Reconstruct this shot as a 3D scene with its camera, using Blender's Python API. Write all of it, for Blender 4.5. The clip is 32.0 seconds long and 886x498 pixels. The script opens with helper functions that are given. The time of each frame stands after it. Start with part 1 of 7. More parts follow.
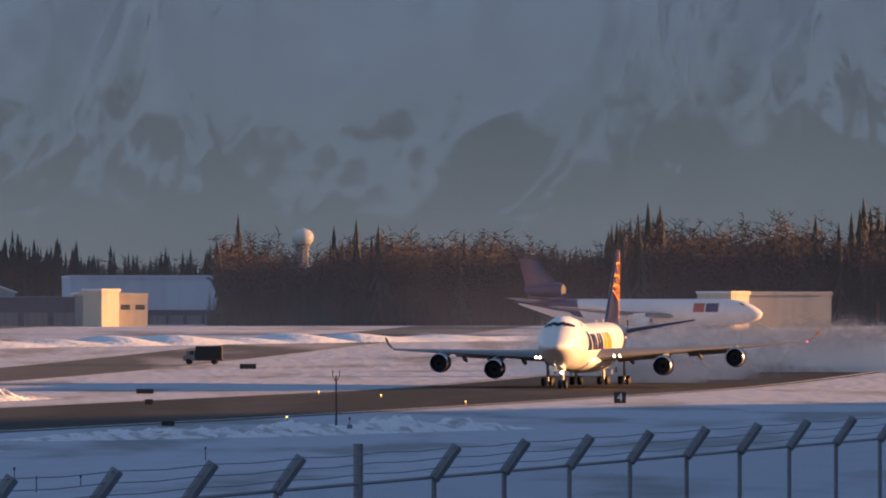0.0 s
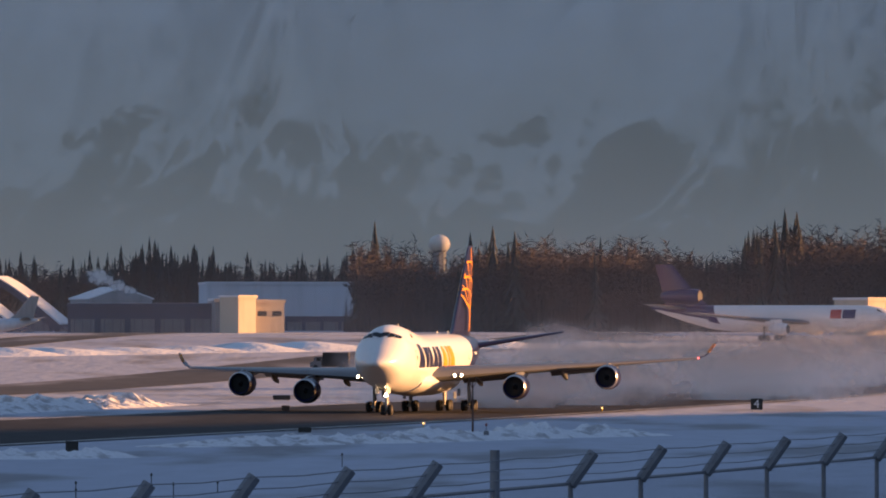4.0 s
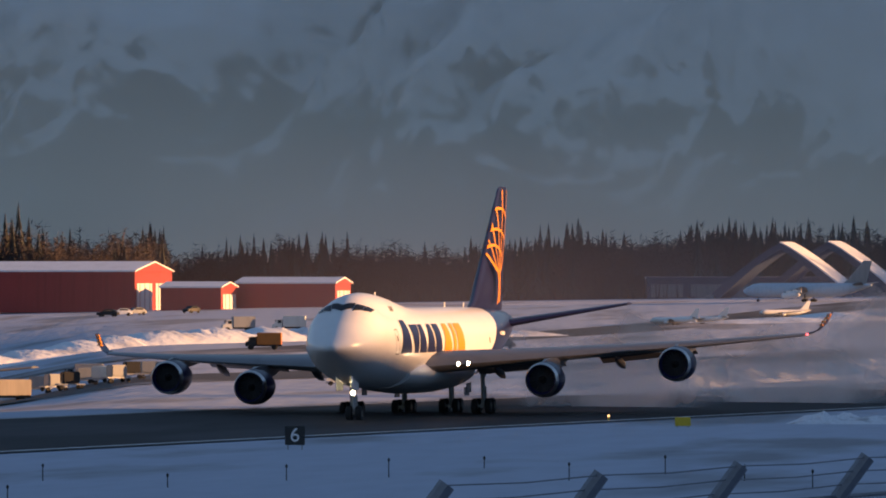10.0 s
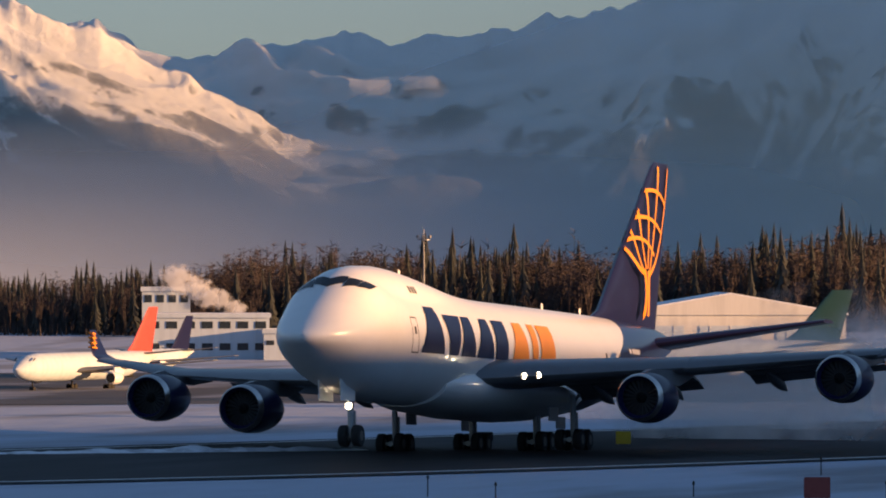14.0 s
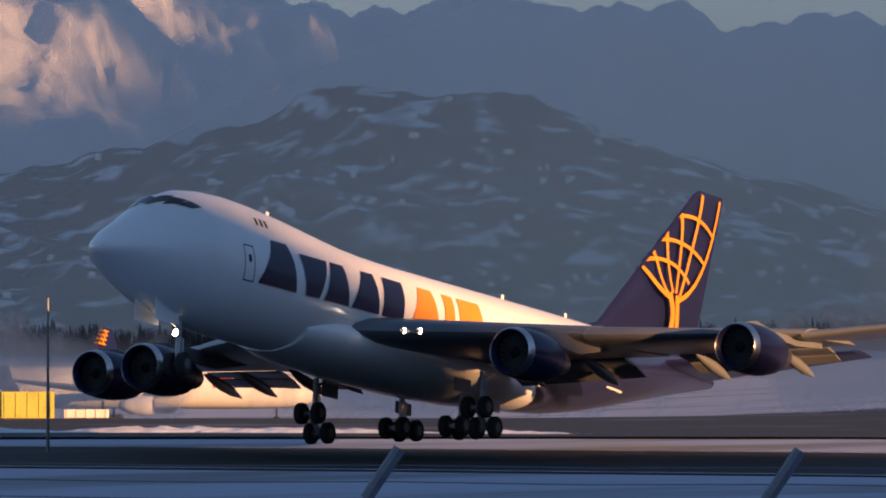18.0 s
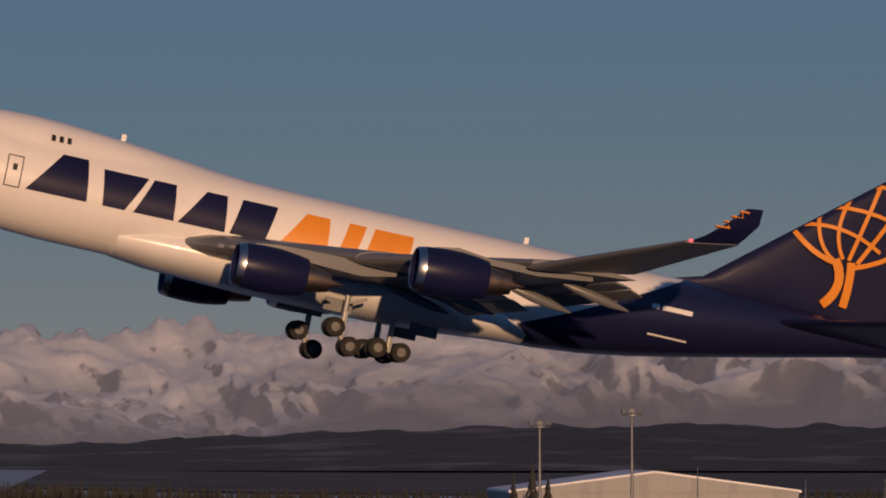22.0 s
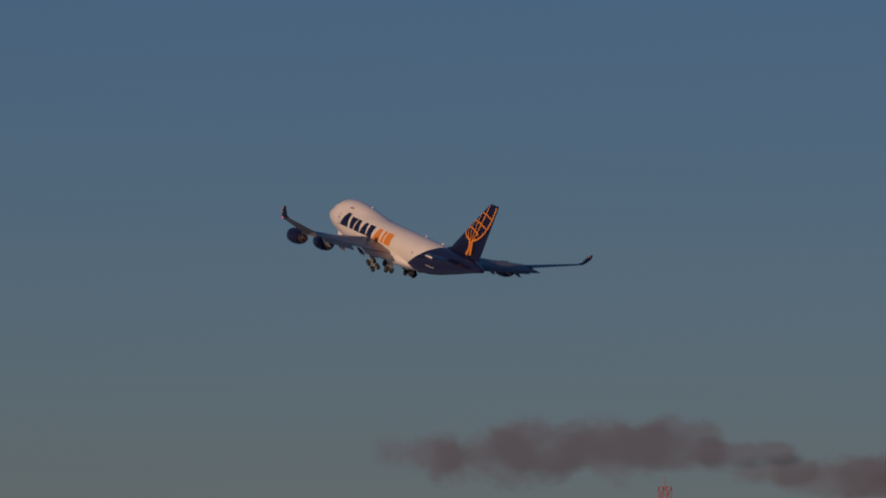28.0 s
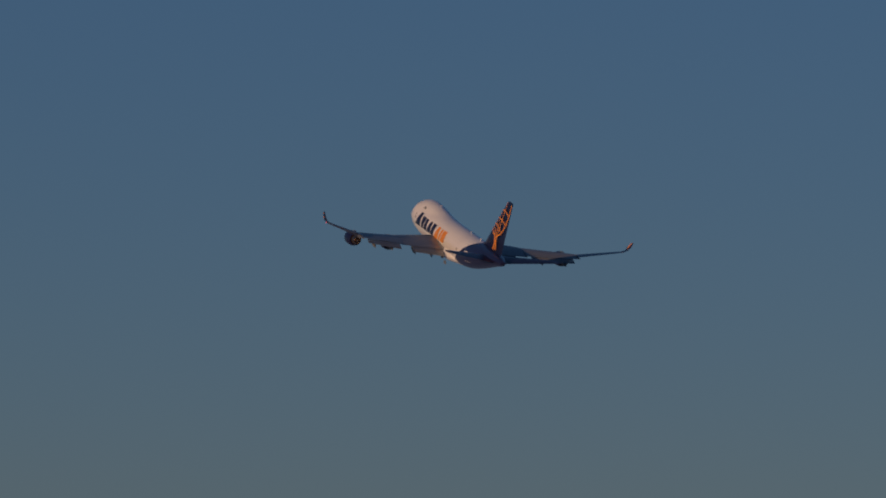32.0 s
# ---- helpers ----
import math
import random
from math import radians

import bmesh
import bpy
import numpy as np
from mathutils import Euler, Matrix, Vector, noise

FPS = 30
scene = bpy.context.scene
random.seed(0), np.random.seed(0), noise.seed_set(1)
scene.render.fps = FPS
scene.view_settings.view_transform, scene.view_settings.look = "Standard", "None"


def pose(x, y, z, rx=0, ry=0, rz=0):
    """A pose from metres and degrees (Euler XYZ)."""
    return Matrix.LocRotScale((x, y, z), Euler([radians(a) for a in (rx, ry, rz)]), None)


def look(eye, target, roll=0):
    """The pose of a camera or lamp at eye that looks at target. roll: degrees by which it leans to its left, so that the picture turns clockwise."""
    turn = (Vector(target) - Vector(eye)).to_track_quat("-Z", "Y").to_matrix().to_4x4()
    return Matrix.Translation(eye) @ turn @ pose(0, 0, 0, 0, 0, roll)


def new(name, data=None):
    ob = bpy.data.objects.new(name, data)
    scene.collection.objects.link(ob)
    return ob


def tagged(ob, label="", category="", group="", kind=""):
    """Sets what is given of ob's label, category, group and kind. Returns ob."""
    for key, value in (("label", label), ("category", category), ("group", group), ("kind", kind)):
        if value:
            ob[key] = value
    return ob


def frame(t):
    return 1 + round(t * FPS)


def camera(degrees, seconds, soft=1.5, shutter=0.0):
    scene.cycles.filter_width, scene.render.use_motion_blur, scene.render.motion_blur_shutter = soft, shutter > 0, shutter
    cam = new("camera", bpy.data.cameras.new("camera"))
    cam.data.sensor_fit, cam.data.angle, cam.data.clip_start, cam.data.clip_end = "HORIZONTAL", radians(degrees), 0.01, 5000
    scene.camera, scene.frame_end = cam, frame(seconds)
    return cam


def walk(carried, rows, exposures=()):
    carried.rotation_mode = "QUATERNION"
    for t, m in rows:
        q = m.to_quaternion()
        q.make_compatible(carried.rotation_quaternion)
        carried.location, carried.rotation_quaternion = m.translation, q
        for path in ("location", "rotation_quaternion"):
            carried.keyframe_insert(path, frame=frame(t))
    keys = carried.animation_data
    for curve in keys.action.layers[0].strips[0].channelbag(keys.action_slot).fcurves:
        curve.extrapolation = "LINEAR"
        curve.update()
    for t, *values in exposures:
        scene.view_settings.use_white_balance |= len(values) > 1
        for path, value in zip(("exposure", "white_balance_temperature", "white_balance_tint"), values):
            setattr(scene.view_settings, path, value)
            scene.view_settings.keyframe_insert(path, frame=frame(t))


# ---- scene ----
LENS = math.degrees(2 * math.atan(784 / 10000))
EYE = Vector((0, 0, 10.4))
cam = camera(LENS, 32.0, soft=1.9)

PATH = [  # seconds, compass turn to the left, upward tilt (degrees)
    (0, 0.000, 0.653),
    (0.5, 0.046, 0.573),
    (1, 0.183, 0.418),
    (1.5, 0.309, 0.516),
    (2, 0.447, 0.676),
    (2.5, 0.665, 0.825),
    (4.5, 1.919, 0.710),
    (5, 2.630, 0.768),
    (5.5, 3.111, 0.670),
    (6, 3.512, 0.498),
    (6.5, 3.890, 0.487),
    (7, 4.360, 0.481),
    (7.5, 5.288, 0.481),
    (8, 6.113, 0.424),
    (8.5, 6.904, 0.424),
    (9, 7.592, 0.441),
    (9.5, 8.549, 0.407),
    (10, 9.815, 0.361),
    (10.5, 10.892, 0.315),
    (11, 12.382, 0.264),
    (11.5, 13.768, 0.275),
    (12, 15.143, 0.172),
    (12.5, 16.816, 0.166),
    (13, 18.736, 0.172),
    (13.5, 20.283, 0.258),
    (14, 22.592, 0.235),
    (14.5, 25.989, 0.218),
    (15, 27.874, 0.138),
    (15.5, 30.567, 0.132),
    (17.5, 43.545, 0.682),
    (18, 46.811, 0.739),
    (18.5, 50.581, 0.808),
    (19, 54.918, 0.911),
    (19.5, 60.699, 1.037),
    (20, 66.887, 1.255),
    (20.5, 72.960, 1.466),
    (21, 77.521, 1.684),
    (21.5, 83.778, 1.781),
    (22, 90.986, 1.999),
    (22.5, 96.715, 2.514),
    (23, 100.841, 2.342),
    (23.5, 106.467, 2.142),
    (24, 110.386, 2.056),
    (24.5, 113.331, 2.125),
    (25, 116.024, 2.273),
    (25.5, 118.935, 2.428),
    (26, 120.883, 2.657),
    (26.5, 122.401, 3.057),
    (28.5, 127.048, 3.371),
    (29, 128.171, 3.599),
    (29.5, 129.242, 3.839),
    (30, 130.233, 4.084),
    (30.5, 131.150, 4.409),
    (31, 132.411, 4.671),
    (31.5, 133.241, 4.716),
    (32, 134.187, 4.614),
]


def aim(turn, tilt):
    """The camera's pose on its stand, turned to the left and tilted up by so many degrees."""
    a, b = radians(turn), radians(tilt)
    return look(EYE, EYE + Vector((math.cos(a) * math.cos(b), math.sin(a) * math.cos(b), math.sin(b))))


walk(cam, [(t, aim(turn, tilt)) for t, turn, tilt in PATH],
     exposures=[(0, 1.75, 9700, 20), (6, 1.58, 9700, 20), (9, 1.45, 9000, 17), (10, 1.43, 8700, 15), (11, 1.4, 9000, 17), (13, 1.4, 8800, 15), (14, 1.35, 7900, 11), (15, 1.1, 8000, 13), (15.5, 1.1, 8100, 14), (18, 1.3, 8000, 18), (19, 1.15, 7500, 18), (20, 0.1, 6400, 13), (21, -0.4, 6350, 12), (22, -0.25, 6200, 11), (22.5, -0.42, 6050, 11), (23, -0.42, 6200, 13), (24, -0.4, 6100, 12), (26, -0.4, 6000, 12), (32, -0.5, 6050, 8)])

# ---- world and sun ----
SUN_AT, SUN_UP = -82.0, 6.5           # bearing (degrees to the left of the first view) and height
world = bpy.data.worlds.new("sky")
scene.world = world
world.use_nodes = True
wn = world.node_tree.nodes
wn.clear()
w_out, w_bg, w_sky = wn.new("ShaderNodeOutputWorld"), wn.new("ShaderNodeBackground"), wn.new("ShaderNodeTexSky")
w_sky.sky_type, w_sky.sun_disc = "NISHITA", False
w_sky.sun_elevation, w_sky.sun_rotation = radians(SUN_UP), radians(90 - SUN_AT)
w_sky.altitude, w_sky.air_density, w_sky.dust_density, w_sky.ozone_density = 60, 0.9, 0.0, 4.0
w_bg.inputs["Strength"].default_value = 0.1
w_soft, w_hue = wn.new("ShaderNodeGamma"), wn.new("ShaderNodeHueSaturation")     # thin even haze: less fall-off from horizon to zenith
w_soft.inputs["Gamma"].default_value, w_hue.inputs["Saturation"].default_value = 0.5, 1.12
world.node_tree.links.new(w_sky.outputs[0], w_soft.inputs[0])
world.node_tree.links.new(w_soft.outputs[0], w_hue.inputs["Color"])
w_tint = wn.new("ShaderNodeMix")
w_tint.data_type, w_tint.blend_type = "RGBA", "MULTIPLY"
w_tint.inputs["Factor"].default_value = 1.0
w_at, w_axes, w_height, w_air = wn.new("ShaderNodeTexCoord"), wn.new("ShaderNodeSeparateXYZ"), wn.new("ShaderNodeMapRange"), wn.new("ShaderNodeValToRGB")
w_height.inputs["From Max"].default_value = 0.2                   # the evening air is greyer near the ground and bluer above
for stop, (place, tone) in zip(w_air.color_ramp.elements, ((0.0, (0.96, 0.965, 1.08, 1)), (1.0, (0.84, 0.95, 1.26, 1)))):
    stop.position, stop.color = place, tone
world.node_tree.links.new(w_at.outputs["Generated"], w_axes.inputs[0])
world.node_tree.links.new(w_axes.outputs["Z"], w_height.inputs["Value"])
world.node_tree.links.new(w_height.outputs[0], w_air.inputs[0])
world.node_tree.links.new(w_air.outputs[0], w_tint.inputs["B"])
world.node_tree.links.new(w_hue.outputs[0], w_tint.inputs["A"])
world.node_tree.links.new(w_tint.outputs["Result"], w_bg.inputs[0])
world.node_tree.links.new(w_bg.outputs[0], w_out.inputs[0])

sun_data = bpy.data.lights.new("sun", "SUN")
sun_data.energy, sun_data.angle, sun_data.color = 4.0, radians(0.6), (1.0, 0.575, 0.295)
sun = new("sun", sun_data)
sa, se = radians(SUN_AT), radians(SUN_UP)
sun.matrix_world = look(Vector((0, 0, 0)), -Vector((math.cos(sa) * math.cos(se), math.sin(sa) * math.cos(se), math.sin(se))))


# ---- materials ----
def material(name, color, rough=0.6, metal=0.0, vary=0.15, size=1.0, bump=0.0, second=None, amount=0.5, coords="Object", random_tone=0.0, glow=None, coat=0.0, alpha=1.0, stretch=None, fine=6.0):
    """A procedural surface: a base colour that varies at two scales, patches of a second colour, and fine relief."""
    m = bpy.data.materials.new(name)
    m.use_nodes = True
    n, l = m.node_tree.nodes, m.node_tree.links
    b = n["Principled BSDF"]
    b.inputs["Roughness"].default_value, b.inputs["Metallic"].default_value = rough, metal
    b.inputs["Coat Weight"].default_value = coat
    b.inputs["Alpha"].default_value = alpha
    co = n.new("ShaderNodeTexCoord")
    src = co.outputs[coords]
    if stretch:
        mp = n.new("ShaderNodeMapping")
        mp.inputs["Scale"].default_value = stretch
        l.new(src, mp.inputs[0])
        src = mp.outputs[0]
    big, small = n.new("ShaderNodeTexNoise"), n.new("ShaderNodeTexNoise")
    big.inputs["Scale"].default_value, small.inputs["Scale"].default_value = 1 / size, fine / size
    big.inputs["Detail"].default_value, small.inputs["Detail"].default_value = 5, 4
    l.new(src, big.inputs["Vector"]), l.new(src, small.inputs["Vector"])
    mix = n.new("ShaderNodeMix")
    mix.data_type = "RGBA"
    ramp = n.new("ShaderNodeValToRGB")
    ramp.color_ramp.elements[0].position, ramp.color_ramp.elements[1].position = 0.62 - 0.25 * amount, 0.72 - 0.2 * amount
    l.new(big.outputs[0], ramp.inputs[0])
    l.new(ramp.outputs[0], mix.inputs["Factor"])
    other = second or [c * (1 - vary) for c in color]
    mix.inputs["A"].default_value, mix.inputs["B"].default_value = (*color, 1), (*other, 1)
    tone = n.new("ShaderNodeHueSaturation")
    l.new(mix.outputs["Result"], tone.inputs["Color"])
    rng = n.new("ShaderNodeMapRange")
    rng.inputs["To Min"].default_value, rng.inputs["To Max"].default_value = 1 - vary, 1 + vary
    l.new(small.outputs[0], rng.inputs["Value"])
    value = rng.outputs[0]
    if random_tone:
        info, add = n.new("ShaderNodeObjectInfo"), n.new("ShaderNodeMath")
        add.operation = "MULTIPLY_ADD"
        l.new(info.outputs["Random"], add.inputs[0])
        add.inputs[1].default_value = random_tone
        l.new(value, add.inputs[2])
        value = add.outputs[0]
    l.new(value, tone.inputs["Value"])
    l.new(tone.outputs[0], b.inputs["Base Color"])
    if bump:
        bp = n.new("ShaderNodeBump")
        bp.inputs["Strength"].default_value, bp.inputs["Distance"].default_value = min(1, bump), bump * size * 0.1
        l.new(small.outputs[0], bp.inputs["Height"])
        l.new(bp.outputs[0], b.inputs["Normal"])
    if glow:
        b.inputs["Emission Color"].default_value, b.inputs["Emission Strength"].default_value = (*glow[:3], 1), glow[3]
    return m


def ramp_of(nodes, points):
    r = nodes.new("ShaderNodeValToRGB")
    while len(r.color_ramp.elements) < len(points):
        r.color_ramp.elements.new(0.5)
    for e, (p, c) in zip(r.color_ramp.elements, points):
        e.position, e.color = p, (*c, 1)
    return r


def mountain_surface():
    """Snow with rock ribs and scrub; more scrub towards the foot, where the forest tint also carries shade."""
    m = bpy.data.materials.new("mountain_snow_and_rock")
    m.use_nodes = True
    n, l = m.node_tree.nodes, m.node_tree.links
    b = n["Principled BSDF"]
    b.inputs["Roughness"].default_value = 0.95
    geo, sep = n.new("ShaderNodeNewGeometry"), n.new("ShaderNodeSeparateXYZ")
    l.new(geo.outputs["Position"], sep.inputs[0])
    no = n.new("ShaderNodeTexNoise")
    no.inputs["Scale"].default_value, no.inputs["Detail"].default_value, no.inputs["Roughness"].default_value = 0.016, 14, 0.72
    no2 = n.new("ShaderNodeTexNoise")
    no2.inputs["Scale"].default_value, no2.inputs["Detail"].default_value = 0.0028, 5
    l.new(geo.outputs["Position"], no.inputs["Vector"]), l.new(geo.outputs["Position"], no2.inputs["Vector"])
    up = n.new("ShaderNodeSeparateXYZ")
    l.new(geo.outputs["Normal"], up.inputs[0])
    # height, slope and noise decide where the snow lies
    h = n.new("ShaderNodeMapRange")
    h.inputs["From Min"].default_value, h.inputs["From Max"].default_value = 50, 240
    h.inputs["To Min"].default_value, h.inputs["To Max"].default_value = -0.45, 0.48
    l.new(sep.outputs["Z"], h.inputs["Value"])
    def add(a, c, k=1.0):
        o = n.new("ShaderNodeMath")
        o.operation = "MULTIPLY_ADD"
        l.new(a, o.inputs[0])
        o.inputs[1].default_value = k
        l.new(c, o.inputs[2])
        return o.outputs[0]
    s = add(no.outputs[0], h.outputs[0], 1.5)
    s = add(no2.outputs[0], s, 0.75)
    snowy = n.new("ShaderNodeMapRange")                # the northern slopes hold more snow
    snowy.inputs["From Min"].default_value, snowy.inputs["From Max"].default_value = 1700, 2700
    snowy.inputs["To Min"].default_value, snowy.inputs["To Max"].default_value = 0.0, 0.36
    l.new(sep.outputs["Y"], snowy.inputs["Value"])
    s = add(snowy.outputs[0], s, 1.0)
    flat = n.new("ShaderNodeMapRange")
    flat.inputs["From Min"].default_value, flat.inputs["From Max"].default_value = 0.72, 0.97
    flat.inputs["To Min"].default_value, flat.inputs["To Max"].default_value = -0.28, 0.95
    l.new(up.outputs["Z"], flat.inputs["Value"])
    s = add(flat.outputs[0], s, 0.35)
    r = ramp_of(n, [(0.0, (0.13, 0.13, 0.135)), (0.43, (0.17, 0.165, 0.17)), (0.49, (0.28, 0.28, 0.28)), (0.545, (0.64, 0.64, 0.64)), (1.0, (0.8, 0.8, 0.8))])
    k = n.new("ShaderNodeMath")
    k.operation = "MULTIPLY_ADD"
    k.inputs[1].default_value, k.inputs[2].default_value = 0.66, -0.225
    l.new(s, k.inputs[0])
    l.new(k.outputs[0], r.inputs[0])
    # dark tint up the northern foot: spruce forest, and slate shade painted in with it
    low, north, both, wooded = n.new("ShaderNodeMapRange"), n.new("ShaderNodeMapRange"), n.new("ShaderNodeMath"), n.new("ShaderNodeMix")
    east = n.new("ShaderNodeMapRange")
    east.inputs["From Min"].default_value, east.inputs["From Max"].default_value = -900, 450
    east.inputs["To Min"].default_value, east.inputs["To Max"].default_value = 62, 0
    l.new(sep.outputs["X"], east.inputs["Value"])
    line = add(east.outputs[0], add(no2.outputs[0], sep.outputs["Z"], -185.0))
    low.inputs["From Min"].default_value, low.inputs["From Max"].default_value, low.inputs["To Min"].default_value, low.inputs["To Max"].default_value = -40, 0, 1, 0
    l.new(line, low.inputs["Value"])
    north.inputs["From Min"].default_value, north.inputs["From Max"].default_value = 2300, 3300
    l.new(sep.outputs["Y"], north.inputs["Value"])
    both.operation = "MULTIPLY"
    l.new(low.outputs[0], both.inputs[0]), l.new(north.outputs[0], both.inputs[1])
    wooded.data_type = "RGBA"
    wooded.inputs["B"].default_value = (0.055, 0.06, 0.072, 1)
    l.new(both.outputs[0], wooded.inputs["Factor"]), l.new(r.outputs[0], wooded.inputs["A"])
    l.new(wooded.outputs["Result"], b.inputs["Base Color"])
    bp = n.new("ShaderNodeBump")
    bp.inputs["Strength"].default_value, bp.inputs["Distance"].default_value = 0.85, 8
    l.new(no.outputs[0], bp.inputs["Height"])
    l.new(bp.outputs[0], b.inputs["Normal"])
    return m


SNOW = material("snow", (0.78, 0.8, 0.84), 0.75, vary=0.06, size=9, second=(0.62, 0.62, 0.64), amount=0.35, bump=0.5)
SNOW_BANK = material("ploughed_snow", (0.72, 0.74, 0.78), 0.8, vary=0.2, size=1.6, second=(0.42, 0.42, 0.44), amount=0.5, bump=0.8)
# the sky's blue on shaded snow is tinted into this base colour
GROUND = material("snowy_ground", (0.39, 0.44, 0.53), 0.8, vary=0.14, size=26, second=(0.24, 0.25, 0.275), amount=0.42, bump=0.3, stretch=(0.5, 1.6, 1))
ASPHALT = material("runway_asphalt", (0.032, 0.032, 0.035), 0.8, vary=0.25, size=14, second=(0.052, 0.052, 0.056), amount=0.5, bump=0.2, stretch=(0.2, 1, 1))
APRON = material("apron_concrete", (0.11, 0.107, 0.105), 0.8, vary=0.25, size=30, second=(0.32, 0.32, 0.34), amount=0.4, stretch=(0.35, 1.2, 1))
for paving in (ASPHALT, APRON):
    paving.node_tree.nodes["Principled BSDF"].inputs["Specular IOR Level"].default_value = 0.12
MOUNTAIN = mountain_surface()
FOREST = material("far_forest", (0.034, 0.038, 0.048), 0.95, vary=0.35, size=60, second=(0.13, 0.13, 0.14), amount=0.35, bump=0.6, stretch=(1, 1, 2))
SCRUB_SLOPE = material("scrub_and_snow", (0.33, 0.265, 0.245), 0.95, vary=0.5, size=22, second=(0.72, 0.7, 0.7), amount=0.33, bump=0.6, fine=7)
WHITE_PAINT = material("white_aircraft_paint", (0.8, 0.79, 0.78), 0.28, vary=0.03, size=3, coat=0.3)
NAVY_PAINT = material("navy_paint", (0.01, 0.012, 0.05), 0.36, vary=0.06, size=3, coat=0.12)
NAVY_PAINT.node_tree.nodes["Principled BSDF"].inputs["Specular IOR Level"].default_value = 0.2
ORANGE_PAINT = material("orange_paint", (0.75, 0.27, 0.02), 0.4, vary=0.05, size=2)
WING_GREY = material("wing_grey_paint", (0.14, 0.147, 0.162), 0.35, vary=0.08, size=2, stretch=(1, 0.3, 1))
BARE_METAL = material("bare_metal", (0.6, 0.58, 0.56), 0.28, metal=1.0, vary=0.08, size=0.6)
HOT_METAL = material("heat_stained_metal", (0.36, 0.27, 0.2), 0.4, metal=1.0, vary=0.2, size=0.5)
DARK = material("dark_interior", (0.012, 0.012, 0.014), 0.6, vary=0.2, size=0.5)
TYRE = material("tyre_rubber", (0.018, 0.018, 0.019), 0.85, vary=0.2, size=0.3)
STEEL = material("painted_steel_gear", (0.36, 0.37, 0.38), 0.45, metal=0.3, vary=0.1, size=0.4)
WHEEL_HUB = material("dark_wheel_hub", (0.11, 0.11, 0.112), 0.5, metal=0.3, vary=0.2, size=0.3)
GLASS = material("cockpit_glass", (0.015, 0.018, 0.022), 0.08, vary=0.1, size=0.6)
RED_LAMP = material("red_navigation_lamp", (0.5, 0.05, 0.06), 0.3, glow=(1.0, 0.12, 0.16, 1.6))
LAMP = material("landing_lamp", (0.9, 0.85, 0.75), 0.3, glow=(1.0, 0.86, 0.66, 16.0))


# ---- the ground ----
def smooth(x):
    x = np.clip(x, 0, 1)
    return x * x * (3 - 2 * x)


def lay(a, r):
    """The ground's height; a: bearing to the left of the first view, in ten-thousandths of a radian; r: distance."""
    a, r = np.asarray(a, float), np.asarray(r, float)
    base = 2.8 * smooth((a - 5400) / 2000)
    rise = np.interp(a, [-3000, 1000, 2000, 2700, 3300, 3600], [1, 1, 0.75, 0.45, 0.1, 0])
    z = base + 7.5 * rise * smooth((r - 750) / 550)
    z = z - 5.8 * smooth((a - 6200) / 2000) * smooth((r - 385) / 420) * smooth((18000 - a) / 2200)
    z = z - 4.5 * smooth((a - 2200) / 500) * smooth((5800 - a) / 900) * smooth((r - 420) / 250) * smooth((1200 - r) / 250)
    z = z + (6.2 - base) * smooth((230 - r) / 140)
    # unseen ridge behind the viewer, made up to shade the jet and the field
    x, y = r * np.cos(a / 1e4), r * np.sin(a / 1e4)
    crest = np.interp(x, [-900, -500, 0, 153, 205, 235, 254, 272, 286, 293, 303, 315, 356, 389, 458, 524, 604, 663, 760, 900], [30, 60, 70, 74, 73, 75.5, 76, 71, 65, 61, 53.5, 51, 50, 49, 45.5, 39.5, 33, 27, 10, 0])
    return z + crest * smooth(1 - abs(y + 260) / 145) ** 0.9


def spot(a, r, up=0.0):
    """A point on the ground."""
    return Vector((r * math.cos(a / 1e4), r * math.sin(a / 1e4), float(lay(a, r)) + up))


def link(name, verts, faces, mat, parent=None, label="", smooth_faces=True):
    me = bpy.data.meshes.new(name)
    me.from_pydata([tuple(v) for v in verts], [], faces)
    me.update()
    for mm in (mat if isinstance(mat, (list, tuple)) else [mat]):
        me.materials.append(mm)
    if smooth_faces:
        me.polygons.foreach_set("use_smooth", [True] * len(me.polygons))
    ob = new(name, me)
    if parent:
        ob.parent = parent
    if label:
        ob["label"] = label
    return ob


def grid_faces(nu, nv, wrap=False):
    f = []
    for i in range(nu - (0 if wrap else 1)):
        for j in range(nv - 1):
            k = ((i + 1) % nu) * nv
            f.append((i * nv + j, k + j, k + j + 1, i * nv + j + 1))
    return f


angles = np.concatenate([np.linspace(-3.14159e4, -1600, 70, endpoint=False), np.linspace(-1600, 25500, 330, endpoint=False), np.linspace(25500, 3.14159e4, 20, endpoint=False)])
radii = np.concatenate([[0.0], np.geomspace(6, 100, 16, endpoint=False), np.linspace(100, 900, 110, endpoint=False), np.geomspace(900, 4950, 40)])
aa, rr = np.meshgrid(angles, radii, indexing="ij")
zz = lay(aa, rr)
pts = np.stack([rr * np.cos(aa / 1e4), rr * np.sin(aa / 1e4), zz], -1).reshape(-1, 3)
tagged(link("ground", pts, grid_faces(len(angles), len(radii), True), GROUND), "snow-covered airfield ground with worn patches", "ground", kind="structure")


